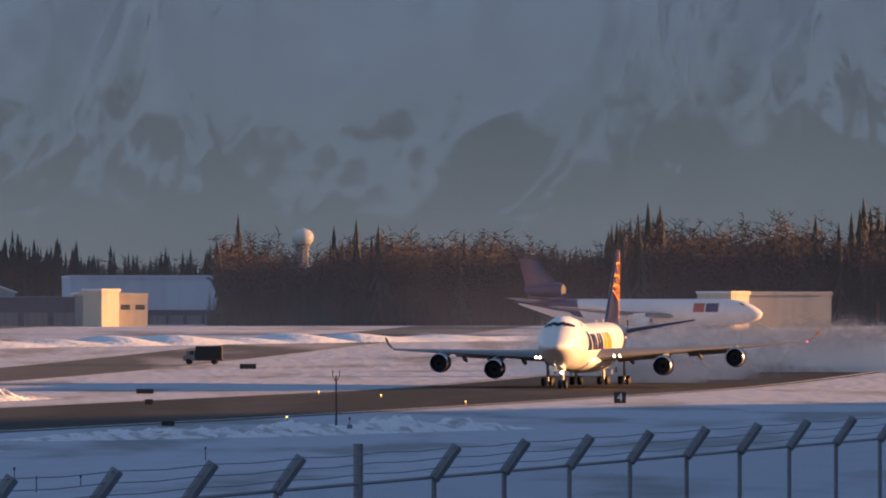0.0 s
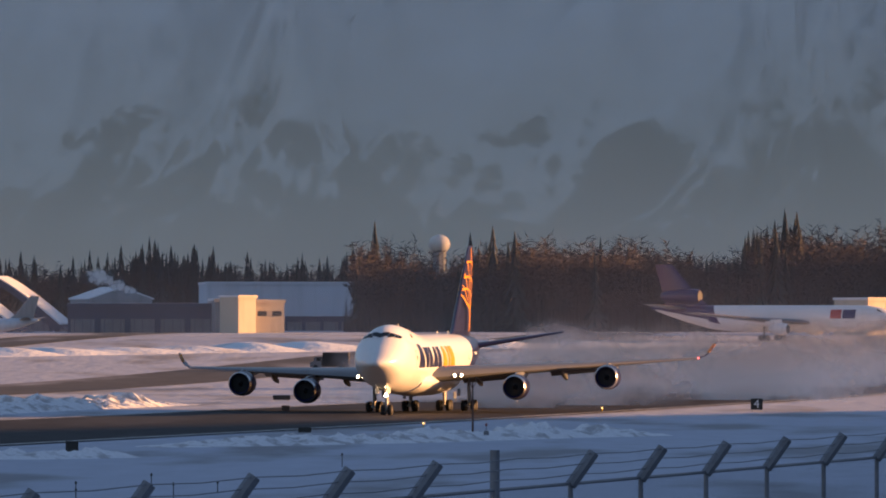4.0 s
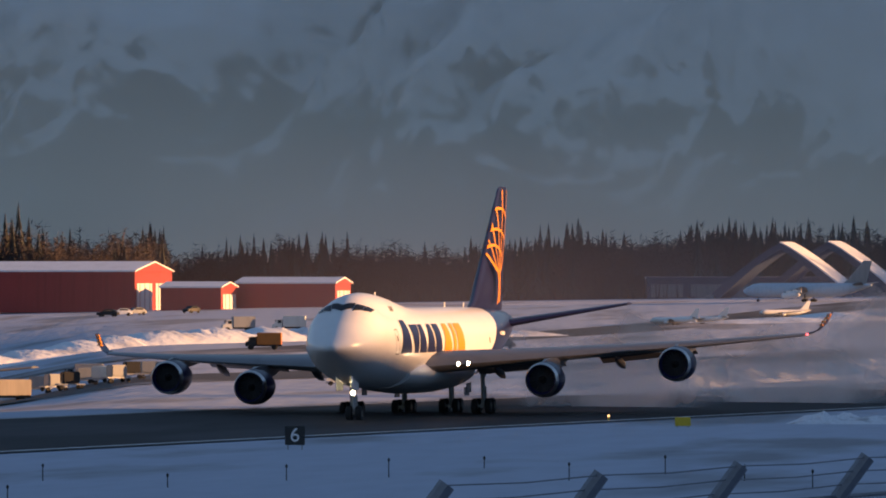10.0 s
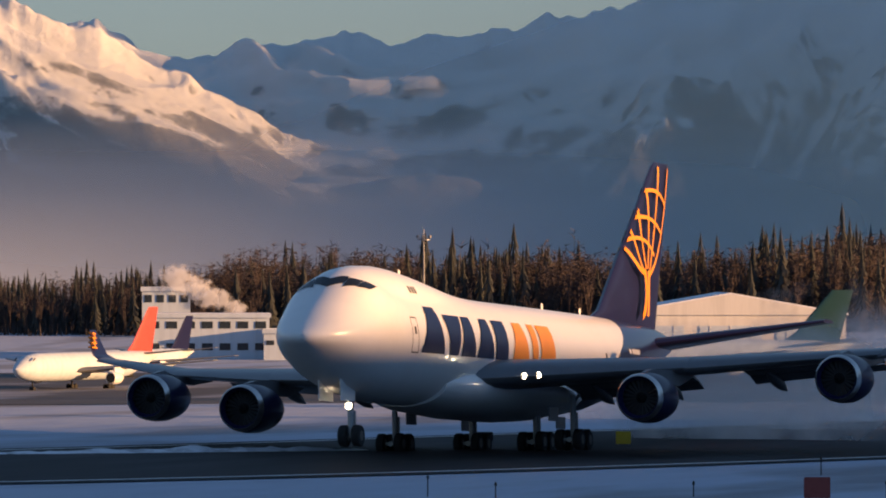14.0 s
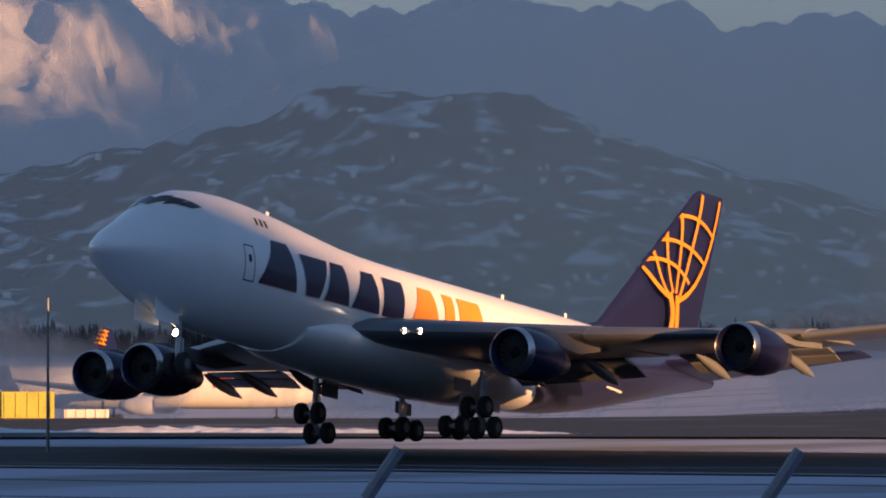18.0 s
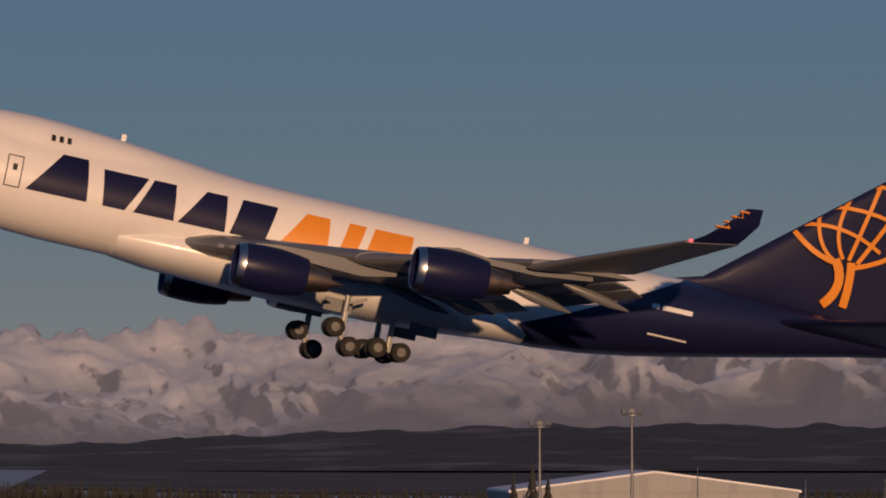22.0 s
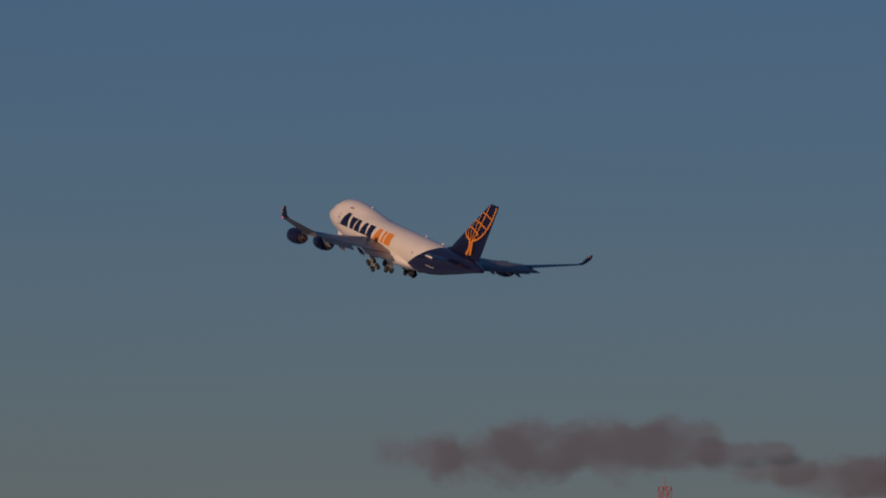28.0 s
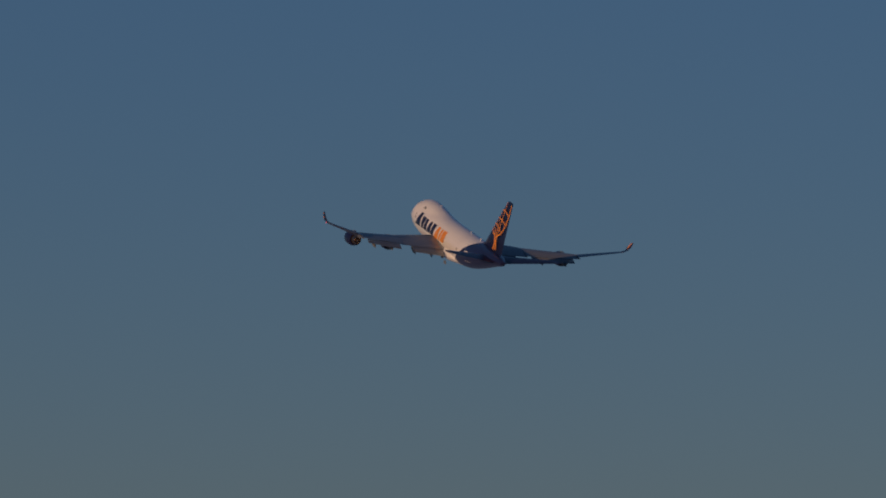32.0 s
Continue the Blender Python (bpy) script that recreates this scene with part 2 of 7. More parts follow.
def ribbon(name, line, half, mat, up, label, category):
    """A strip of paving along a line of (bearing, distance, half-width factor)."""
    p = np.array([(r * math.cos(a / 1e4), r * math.sin(a / 1e4)) for a, r in line])
    s = np.concatenate([[0], np.cumsum(np.hypot(*np.diff(p, axis=0).T))])
    t = np.linspace(0, s[-1], int(s[-1] / 6) + 2)
    x, y = np.interp(t, s, p[:, 0]), np.interp(t, s, p[:, 1])
    for _ in range(40):                                   # ease the corners
        x[1:-1] = (x[:-2] + 2 * x[1:-1] + x[2:]) / 4
        y[1:-1] = (y[:-2] + 2 * y[1:-1] + y[2:]) / 4
    dx, dy = np.gradient(x), np.gradient(y)
    d = np.hypot(dx, dy)
    v = []
    for k in np.linspace(-1, 1, 9):
        px, py = x - dy / d * half * k, y + dx / d * half * k
        z = lay(np.arctan2(py, px) * 1e4, np.hypot(px, py)) + up
        v.append(np.stack([px, py, z], -1))
    v = np.stack(v, 1).reshape(-1, 3)
    return tagged(link(name, v, grid_faces(len(t), 9), mat), label, category, kind="structure")


def line_xy(*xy):
    return [(math.atan2(y, x) * 1e4, math.hypot(x, y)) for x, y in xy]


RUNWAY_LINE = line_xy((1900, -330), (1200, -125), (900, -48), (782, -18), (600, 30), (478, 68), (375, 100), (297, 122), (250, 146), (226, 196), (206, 247), (165, 296), (110, 330), (40, 346), (-60, 348), (-260, 330))
ribbon("runway", RUNWAY_LINE, 24, ASPHALT, 0.06, "dark asphalt runway swept clear of snow", "runway")
ribbon("taxiway", line_xy((1900, -60), (1200, 0), (900, 60), (700, 110), (560, 150), (450, 185), (380, 235)), 13, APRON, 0.05, "dark taxiway with patchy snow", "taxiway")
ribbon("taxiway_far", line_xy((2000, 60), (1300, 95), (1000, 130), (760, 190), (600, 240), (480, 300)), 10, APRON, 0.05, "far taxiway with drifted snow", "taxiway")

PARKING = material("trodden_dark_paving", (0.065, 0.065, 0.07), 0.75, vary=0.3, size=18, second=(0.2, 0.2, 0.21), amount=0.25, stretch=(0.5, 1, 1))
PARKING.node_tree.nodes["Principled BSDF"].inputs["Specular IOR Level"].default_value = 0.12
ribbon("wooded_plain", [(a, 2150) for a in range(14500, 16700, 150)], 620, FOREST, 0.4, "dark scrubby plain beyond the field", "plain")
ribbon("cargo_apron", [(a, 525) for a in range(6900, 12900, 150)], 158, PARKING, 0.16, "dark cargo apron with thin trodden snow", "apron")
ribbon("car_park", [(a, 1010) for a in range(11300, 17200, 150)], 150, PARKING, 0.16, "dark paved yard behind the cargo buildings", "yard")

ribbon("terminal_apron", [(a, 700) for a in range(2500, 4900, 100)], 130, APRON, 0.16, "grey terminal apron with drifted snow", "apron")
PAINT_LINE = material("worn_white_road_paint", (0.6, 0.6, 0.58), 0.7, vary=0.25, size=2)
for side in (-22.6, 22.6):
    off = []
    for (a0, r0), (a1, r1) in zip(RUNWAY_LINE, RUNWAY_LINE[1:] + RUNWAY_LINE[-1:]):
        x, y = r0 * math.cos(a0 / 1e4), r0 * math.sin(a0 / 1e4)
        dx, dy = r1 * math.cos(a1 / 1e4) - x, r1 * math.sin(a1 / 1e4) - y
        d = math.hypot(dx, dy)
        if d > 0:
            off.append((x - dy / d * side, y + dx / d * side))
    ribbon("runway_edge_line", line_xy(*off), 0.45, PAINT_LINE, 0.075, "worn white runway edge line", "marking")


# ---- the mountains ----
# southern crest, out of view: heights made up to throw shade on the range
SHADE_CREST_AT = [-66, -64.8, -64.2, -61.26, -60.99, -59.46, -58.91, -55.69, -55.42, -54.76, -54.55, -53.35, -53.13, -51.88, -51.67, -50.36, -50.15, -49.01, -48.8, -48.15, -47.93, -45.67, -45.34, -44.7, -44.54, -44, -43.84, -42.02, -41.81, -41.65, -41.49, -40.42, -40.16, -37.72, -37.56, -35.98, -35.72, -35.03, -34.85, -33.54, -33.26, -26.02, -25.4, -24, -20, -17, -15, -12, -10, -7, -4, 0, 5, 10, 15, 19]
SHADE_CREST_UP = [60, 60, 1400, 2194, 2364, 2363, 2506, 2495, 2360, 2348, 2626, 2603, 2284, 2248, 2526, 2498, 2244, 2219, 2138, 2123, 2466, 2413, 2176, 2150, 2189, 2176, 2432, 2385, 2173, 2169, 2371, 2342, 1922, 1853, 1957, 1910, 2207, 2186, 1930, 1890, 2131, 1889, 1500, 950, 900, 1020, 1090, 1060, 1040, 1080, 1120, 1020, 880, 720, 640, 530]
NORTH_AT = [20.55, 21.58, 22.5, 23.07, 23.59, 24.22, 25.19, 26.13, 28.93, 29.39, 30.07, 31.34, 32.37, 35.52, 38.96, 39.82, 41.2, 42, 42.36, 42.54, 43.28, 44.05, 44.43, 45.8, 46.43, 47.56, 49.27, 51.68, 52.82, 53.91, 54.83, 55.46, 55.74, 56.03, 56.32, 57.06, 57.69, 58.46, 58.98, 59.59, 61.02, 62.5, 62.78, 63.64, 64.5, 65.31, 65.88, 66.68, 67.37, 67.77, 68.46, 69.09, 69.4, 69.95, 70.63, 71.38, 73.48, 74.39, 74.91, 75.94, 76.63, 76.97, 77.66, 78.4, 78.69, 79.98, 82.9, 84.6, 86, 88, 90, 93, 95, 97, 98.5, 100.7, 103, 106, 111]
NORTH_UP = [482, 444, 414, 412, 437, 417, 364, 425, 455, 430, 455, 440, 453, 420, 372, 360, 500, 545, 505, 545, 525, 520, 565, 540, 555, 560, 595, 580, 585, 555, 515, 570, 608, 570, 510, 475, 515, 592, 530, 580, 480, 398, 365, 410, 428, 442, 398, 385, 455, 478, 495, 520, 550, 470, 432, 405, 340, 380, 395, 355, 375, 416, 398, 418, 375, 355, 384, 350, 300, 245, 205, 198, 215, 155, 140, 90, 50, 18, 0]
SKYLINE_AT, SKYLINE_UP = SHADE_CREST_AT + NORTH_AT, SHADE_CREST_UP + NORTH_UP


def gradient_noise(x, y, seed):
    """Smooth noise over arrays, about -1 to 1."""
    ix, iy = np.floor(x).astype(np.int64), np.floor(y).astype(np.int64)
    fx, fy = x - ix, y - iy

    def corner(dx, dy):
        h = ((ix + dx) * 374761393 + (iy + dy) * 668265263 + int(seed * 97) * 2147483647) & 0xFFFFFFFF
        h = ((h ^ (h >> 13)) * 1274126177) & 0xFFFFFFFF
        th = ((h ^ (h >> 16)) & 0xFFFF) / 65536 * 2 * np.pi
        return np.cos(th) * (fx - dx) + np.sin(th) * (fy - dy)

    u, v = fx ** 3 * (fx * (fx * 6 - 15) + 10), fy ** 3 * (fy * (fy * 6 - 15) + 10)
    low = corner(0, 0) * (1 - u) + corner(1, 0) * u
    high = corner(0, 1) * (1 - u) + corner(1, 1) * u
    return (low * (1 - v) + high * v) * 1.5


def ridged(x, y, seed, octaves=5, gain=0.5):
    """Ridged fractal noise with sharp crests, 0 to about 1."""
    v, amp, tot, f, weight = 0.0, 1.0, 0.0, 1.0, 1.0
    for k in range(octaves):
        n = (1 - np.abs(gradient_noise(x * f, y * f, seed + 3.7 * k))) ** 2 * weight
        v = v + amp * n
        tot += amp
        weight = np.clip(n * 1.8, 0, 1)
        amp *= gain
        f *= 2.07
    return v / tot


def range_of_hills(name, va, near, far, rings, height, mat, label, seed, spur=0.62, power=1.25, ribs=0.05, broken=0.0):
    """Hills along bearings va; height(a) gives the crest's rise at the far edge."""
    va = np.asarray(va, float)
    vt = np.concatenate([np.linspace(0, 1, rings), [1.06]])
    tt = np.minimum(1.0, vt)[None, :]
    u = (va / 1e4 * far)[:, None]
    w = tt * 300
    crest = height(va)[:, None]
    body = sum(height(va + 60 * k) for k in range(-4, 5))[:, None] / 9        # the slope below is smoother than the crest
    rugged = 1 + broken * smooth((np.degrees(va / 1e4)[:, None] - 76) / 10)            # the western end is more broken
    jag = 0.045 * (ridged(u / 150, u * 0 + 0.3, seed, 6, 0.6) - 0.4) + 0.03 * gradient_noise(u / 33, u * 0 + 0.7, seed) + 0.016 * gradient_noise(u / 11, u * 0 + 0.2, seed)
    top = body + (crest - body) * tt ** 7 + (np.minimum(crest, 320) + 60) * jag * rugged * tt ** 12
    bend = 120 * gradient_noise(u / 260, w / 200, seed + 1) + 10 * gradient_noise(u / 40, w / 40, seed + 5)
    lean = 0.9 * w * (1 - 2 * smooth((np.degrees(va / 1e4)[:, None] - 22) / 5))
    big = ridged((u + bend + lean) / 300, w / 260, seed, 6)               # spurs that run slantwise down the slope
    mid = ridged((u + 0.7 * bend + 0.8 * lean) / 95, w / 120, seed + 7, 5)
    rib = ridged((u + 0.5 * bend + 0.9 * lean) / 44, w / 150, seed + 11, 4)
    edge = (1 - tt) ** 0.5 * tt ** 0.55 * 1.5
    plan = ridged((u + lean) / 130, tt * (far - near) / 130, seed + 17, 6)      # finer relief with no grain of its own
    z = top * (tt ** power + edge * (spur * 0.8 * (big - 0.4) + rugged * (0.12 * (mid - 0.4) + 0.05 * (plan - 0.4) + ribs * (rib - 0.4))))
    z = z - top * 0.25 * (vt > 1)[None, :]
    r = (near + (far - near) * vt)[None, :]
    v = np.stack([r * np.cos(va / 1e4)[:, None], r * np.sin(va / 1e4)[:, None], z - 1.5], -1).reshape(-1, 3)
    ob = link(name, v.tolist(), grid_faces(len(va), len(vt)), mat)
    return tagged(ob, label, "mountain", kind="structure")


def main_height(a):
    return 10.4 + 0.46 * np.interp(np.degrees(a / 1e4), SKYLINE_AT, SKYLINE_UP)


# bearings -11600 to -1100 are unseen, added to shadow the rest
range_of_hills("mountain_range", np.concatenate([np.linspace(-11600, -1100, 700, endpoint=False), np.linspace(-1100, 19300, 2700)]), 3800, 4600, 84, main_height, MOUNTAIN, "snowy mountain range in evening shade with sunlit peaks", 3.3, broken=1.7)


def front_height(a):
    return 8 + 0.3 * np.interp(np.degrees(a / 1e4), [36, 39, 42.3, 44.9, 46, 47.7, 48.9, 50.5, 53, 58], [10, 90, 205, 340, 400, 440, 350, 300, 200, 60])


def spur_height(a):
    return 10.4 + 0.425 * np.interp(a, [3950, 4030, 4090, 4127, 4300, 4500, 4650, 4750, 4900, 5050, 5300, 5600, 6050], [5, 60, 150, 205, 300, 395, 450, 500, 540, 530, 420, 250, 5])


def wooded_height(a):
    return 8 + 0.33 * np.interp(a, [10200, 11000, 12500, 13500, 14200, 15000, 15800, 16600, 18700], [5, 95, 140, 115, 110, 48, 46, 14, 5])


range_of_hills("foothill", np.linspace(6300, 10100, 500), 2500, 3000, 50, front_height, SCRUB_SLOPE, "low wooded foothill with scattered snow", 11.7, 0.3, 1.0, 0.06)
range_of_hills("mountain_spur", np.linspace(3850, 6050, 520), 3880, 4250, 70, spur_height, MOUNTAIN, "sunlit snowy spur of the mountains", 19.1, 0.3, 1.0, 0.16)
# its dark forest colour also stands in for the mountain foot's shade
range_of_hills("wooded_foothill", np.linspace(10200, 18700, 500), 2750, 3300, 30, wooded_height, FOREST, "dark forested foothill standing in for shade below the mountains", 23.7, 0.25, 0.9, 0.05)


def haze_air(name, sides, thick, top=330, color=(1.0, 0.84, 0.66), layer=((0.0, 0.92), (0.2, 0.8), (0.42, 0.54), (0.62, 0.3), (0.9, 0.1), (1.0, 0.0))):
    """Evening haze painted by tint and alpha, denser towards the ground, thinning to the north."""
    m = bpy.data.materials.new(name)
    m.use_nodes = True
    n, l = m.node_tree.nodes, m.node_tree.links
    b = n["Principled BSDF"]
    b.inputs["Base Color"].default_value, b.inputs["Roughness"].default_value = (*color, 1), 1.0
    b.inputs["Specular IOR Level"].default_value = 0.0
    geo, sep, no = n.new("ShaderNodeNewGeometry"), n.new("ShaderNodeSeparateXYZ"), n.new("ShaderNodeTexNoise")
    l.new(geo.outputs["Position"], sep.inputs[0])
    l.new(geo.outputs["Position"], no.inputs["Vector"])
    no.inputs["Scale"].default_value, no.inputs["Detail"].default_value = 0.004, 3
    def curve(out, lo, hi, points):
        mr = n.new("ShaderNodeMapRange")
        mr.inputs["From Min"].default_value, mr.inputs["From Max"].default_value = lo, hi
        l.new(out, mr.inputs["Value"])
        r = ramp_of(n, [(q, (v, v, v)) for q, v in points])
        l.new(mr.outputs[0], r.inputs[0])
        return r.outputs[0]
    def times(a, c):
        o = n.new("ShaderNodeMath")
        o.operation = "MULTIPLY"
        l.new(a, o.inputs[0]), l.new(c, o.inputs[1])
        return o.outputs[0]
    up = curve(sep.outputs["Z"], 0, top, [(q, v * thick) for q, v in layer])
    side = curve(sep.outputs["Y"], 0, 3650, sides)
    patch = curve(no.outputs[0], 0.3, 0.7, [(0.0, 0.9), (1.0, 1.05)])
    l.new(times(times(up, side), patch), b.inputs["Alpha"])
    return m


# upright see-through sheets: the glow of the air is in their tint
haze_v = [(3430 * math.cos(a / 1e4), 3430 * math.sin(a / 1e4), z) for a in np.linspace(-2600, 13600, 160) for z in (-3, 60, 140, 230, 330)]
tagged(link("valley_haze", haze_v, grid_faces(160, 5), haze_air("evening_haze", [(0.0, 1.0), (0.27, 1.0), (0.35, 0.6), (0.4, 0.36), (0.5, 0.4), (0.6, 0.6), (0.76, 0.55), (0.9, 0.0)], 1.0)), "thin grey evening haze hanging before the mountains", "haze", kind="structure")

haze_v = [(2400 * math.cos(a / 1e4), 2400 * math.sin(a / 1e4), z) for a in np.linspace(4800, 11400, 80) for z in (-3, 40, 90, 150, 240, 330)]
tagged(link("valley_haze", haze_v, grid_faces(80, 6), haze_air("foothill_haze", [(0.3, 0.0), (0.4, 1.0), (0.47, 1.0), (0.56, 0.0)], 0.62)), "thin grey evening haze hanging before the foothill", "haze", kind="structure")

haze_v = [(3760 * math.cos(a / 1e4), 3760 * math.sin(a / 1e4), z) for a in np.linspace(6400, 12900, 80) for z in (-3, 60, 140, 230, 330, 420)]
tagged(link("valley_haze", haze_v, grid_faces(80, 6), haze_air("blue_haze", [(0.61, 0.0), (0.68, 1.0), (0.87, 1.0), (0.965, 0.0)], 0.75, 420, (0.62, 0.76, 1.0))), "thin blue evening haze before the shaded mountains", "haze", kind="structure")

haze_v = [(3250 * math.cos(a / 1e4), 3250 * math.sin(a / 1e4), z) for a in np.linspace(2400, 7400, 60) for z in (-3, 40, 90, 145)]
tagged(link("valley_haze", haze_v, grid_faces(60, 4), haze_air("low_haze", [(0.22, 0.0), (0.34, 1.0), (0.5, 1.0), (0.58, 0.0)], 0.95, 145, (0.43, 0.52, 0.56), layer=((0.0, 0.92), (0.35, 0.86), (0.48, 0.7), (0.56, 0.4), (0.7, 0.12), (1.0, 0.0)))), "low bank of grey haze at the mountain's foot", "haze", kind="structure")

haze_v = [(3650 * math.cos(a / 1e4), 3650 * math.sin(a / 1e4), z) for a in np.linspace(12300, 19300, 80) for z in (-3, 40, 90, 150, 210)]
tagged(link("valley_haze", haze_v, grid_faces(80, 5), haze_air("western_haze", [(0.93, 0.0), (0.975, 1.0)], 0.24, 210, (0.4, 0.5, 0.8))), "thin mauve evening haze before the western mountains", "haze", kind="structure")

# tinted sheets for the airfield's own thin haze, before the far woods and behind the middle ones
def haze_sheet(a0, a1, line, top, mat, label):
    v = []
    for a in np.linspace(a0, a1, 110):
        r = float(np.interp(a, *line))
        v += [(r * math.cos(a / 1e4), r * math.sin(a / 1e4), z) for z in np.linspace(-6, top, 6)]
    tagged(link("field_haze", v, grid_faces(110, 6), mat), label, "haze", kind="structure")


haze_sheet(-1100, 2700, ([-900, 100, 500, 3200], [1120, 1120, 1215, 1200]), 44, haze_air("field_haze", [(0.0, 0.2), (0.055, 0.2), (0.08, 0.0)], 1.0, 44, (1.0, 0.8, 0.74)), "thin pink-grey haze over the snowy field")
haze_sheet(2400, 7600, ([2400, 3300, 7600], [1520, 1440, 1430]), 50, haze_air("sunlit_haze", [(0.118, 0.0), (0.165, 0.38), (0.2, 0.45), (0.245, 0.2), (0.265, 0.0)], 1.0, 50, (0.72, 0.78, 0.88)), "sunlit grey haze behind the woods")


def hill_houses():
    """Pale house fronts scattered over the foothill, too small to tell apart."""
    from mathutils.bvhtree import BVHTree
    me = bpy.data.objects["foothill"].data
    tree = BVHTree.FromPolygons([v.co for v in me.vertices], [list(p.vertices) for p in me.polygons])
    rnd = random.Random(21)
    v, f = [], []
    for _ in range(300):
        a, r = rnd.gauss(7900, 520), rnd.uniform(2570, 2960)
        if noise.noise(Vector((a / 240, r / 60, 4.0))) < -0.08:
            continue
        hit = tree.ray_cast(Vector((r * math.cos(a / 1e4), r * math.sin(a / 1e4), 900)), Vector((0, 0, -1)))[0]
        if not hit:
            continue
        w, d, h = rnd.uniform(1.6, 5.4), rnd.uniform(1.8, 3.4), rnd.uniform(0.9, 2.1)
        m = Matrix.Translation(hit) @ Matrix.Rotation(a / 1e4 + rnd.uniform(-0.6, 0.6), 4, "Z")
        k = len(v)
        v += [tuple(m @ Vector((x * d / 2, y * w / 2, z))) for z in (-0.5, h) for x, y in ((-1, -1), (-1, 1), (1, 1), (1, -1))]
        v += [tuple(m @ Vector((0, y * w / 2, h * 1.6))) for y in (-1, 1)]
        f += [(k, k + 1, k + 5, k + 4), (k + 1, k + 2, k + 6, k + 5), (k + 2, k + 3, k + 7, k + 6), (k + 3, k, k + 4, k + 7), (k + 4, k + 5, k + 9, k + 8), (k + 7, k + 6, k + 9, k + 8)]
    tagged(link("hillside_houses", v, f, WHITE_PAINT, smooth_faces=False), "scattered pale houses on the foothill", "houses", kind="stuff")


hill_houses()


# ---- the cargo jet ----
def part(name, bm, mat, parent=None, label="", smooth_faces=True):
    """Links a bmesh as one mesh object under its thing or part."""
    me = bpy.data.meshes.new(name)
    bmesh.ops.recalc_face_normals(bm, faces=bm.faces)
    bm.to_mesh(me)
    bm.free()
    for mm in (mat if isinstance(mat, (list, tuple)) else [mat]):
        me.materials.append(mm)
    if smooth_faces:
        me.polygons.foreach_set("use_smooth", [True] * len(me.polygons))
        me.set_sharp_from_angle(angle=radians(38))
    ob = new(name, me)
    if parent:
        ob.parent = parent
    if label:
        ob["label"] = label
    return ob


def loft(rings, cap=True):
    """A skin over closed rings of equal length."""
    bm = bmesh.new()
    rows = [[bm.verts.new(p) for p in ring] for ring in rings]
    for a, b in zip(rows, rows[1:]):
        for i in range(len(a)):
            j = (i + 1) % len(a)
            bm.faces.new((a[i], a[j], b[j], b[i]))
    if cap:
        bm.faces.new(rows[0])
        bm.faces.new(list(reversed(rows[-1])))
    return bm


def box_bm(x, y, z, cx=0, cy=0, cz=0, bevel=0.0):
    bm = bmesh.new()
    bmesh.ops.create_cube(bm, size=1)
    for v in bm.verts:
        v.co = Vector((v.co.x * x + cx, v.co.y * y + cy, v.co.z * z + cz))
    if bevel:
        bmesh.ops.bevel(bm, geom=list(bm.edges), offset=bevel, segments=2, affect="EDGES")
    return bm


def turned(profile, n=28, axis="X", cap=True):
    """A body of revolution from (along, radius) pairs."""
    rings = []
    for a, r in profile:
        ring = []
        for k in range(n):
            c, s = r * math.cos(2 * math.pi * k / n), r * math.sin(2 * math.pi * k / n)
            ring.append({"X": (a, c, s), "Y": (c, a, s), "Z": (c, s, a)}[axis])
        rings.append(ring)
    return loft(rings, cap)


def rod(p, q, r, n=10):
    p, q = Vector(p), Vector(q)
    t = (q - p).to_track_quat("Z", "Y").to_matrix()
    return loft([[c + t @ Vector((r * math.cos(6.2832 * k / n), r * math.sin(6.2832 * k / n), 0)) for k in range(n)] for c in (p, q)])


def merged(*bms):
    out = bmesh.new()
    for b in bms:
        me = bpy.data.meshes.new("tmp")
        b.to_mesh(me)
        b.free()
        out.from_mesh(me)
        bpy.data.meshes.remove(me)
    return out


def moved(bm, m):
    bmesh.ops.transform(bm, matrix=m, verts=bm.verts)
    return bm


ORIGIN = 32.5                                             # from the nose back to the main wheels
ST_X = [0, .15, .4, 1, 2, 3.5, 5, 6.5, 8, 10, 12, 15, 18, 20, 22, 24, 27, 40, 44.4, 48, 52, 56, 60, 64, 67, 68.6]
ST_B = [5.6, 5.42, 5.28, 5.02, 4.5, 3.78, 3.2, 2.9, 2.72, 2.54, 2.44, 2.4, 2.4, 2.38, 2.35, 2.3, 2.25, 2.25, 2.4, 2.75, 3.45, 4.27, 5.1, 5.95, 6.5, 6.8]
ST_T = [5.85, 6.02, 6.2, 6.6, 7.25, 8.08, 9.1, 9.6, 9.78, 9.86, 9.8, 9.6, 9.3, 9.1, 8.9, 8.74, 8.66, 8.66, 8.65, 8.63, 8.6, 8.55, 8.45, 8.3, 8.0, 7.6]
ST_W = [.2, .62, 1.0, 1.55, 2.15, 2.68, 2.97, 3.1, 3.18, 3.23, 3.25, 3.25, 3.25, 3.25, 3.25, 3.25, 3.25, 3.25, 3.24, 3.18, 2.98, 2.62, 2.12, 1.5, .95, .5]


def section(xn):
    return [float(np.interp(xn, ST_X, s)) for s in (ST_B, ST_T, ST_W)]


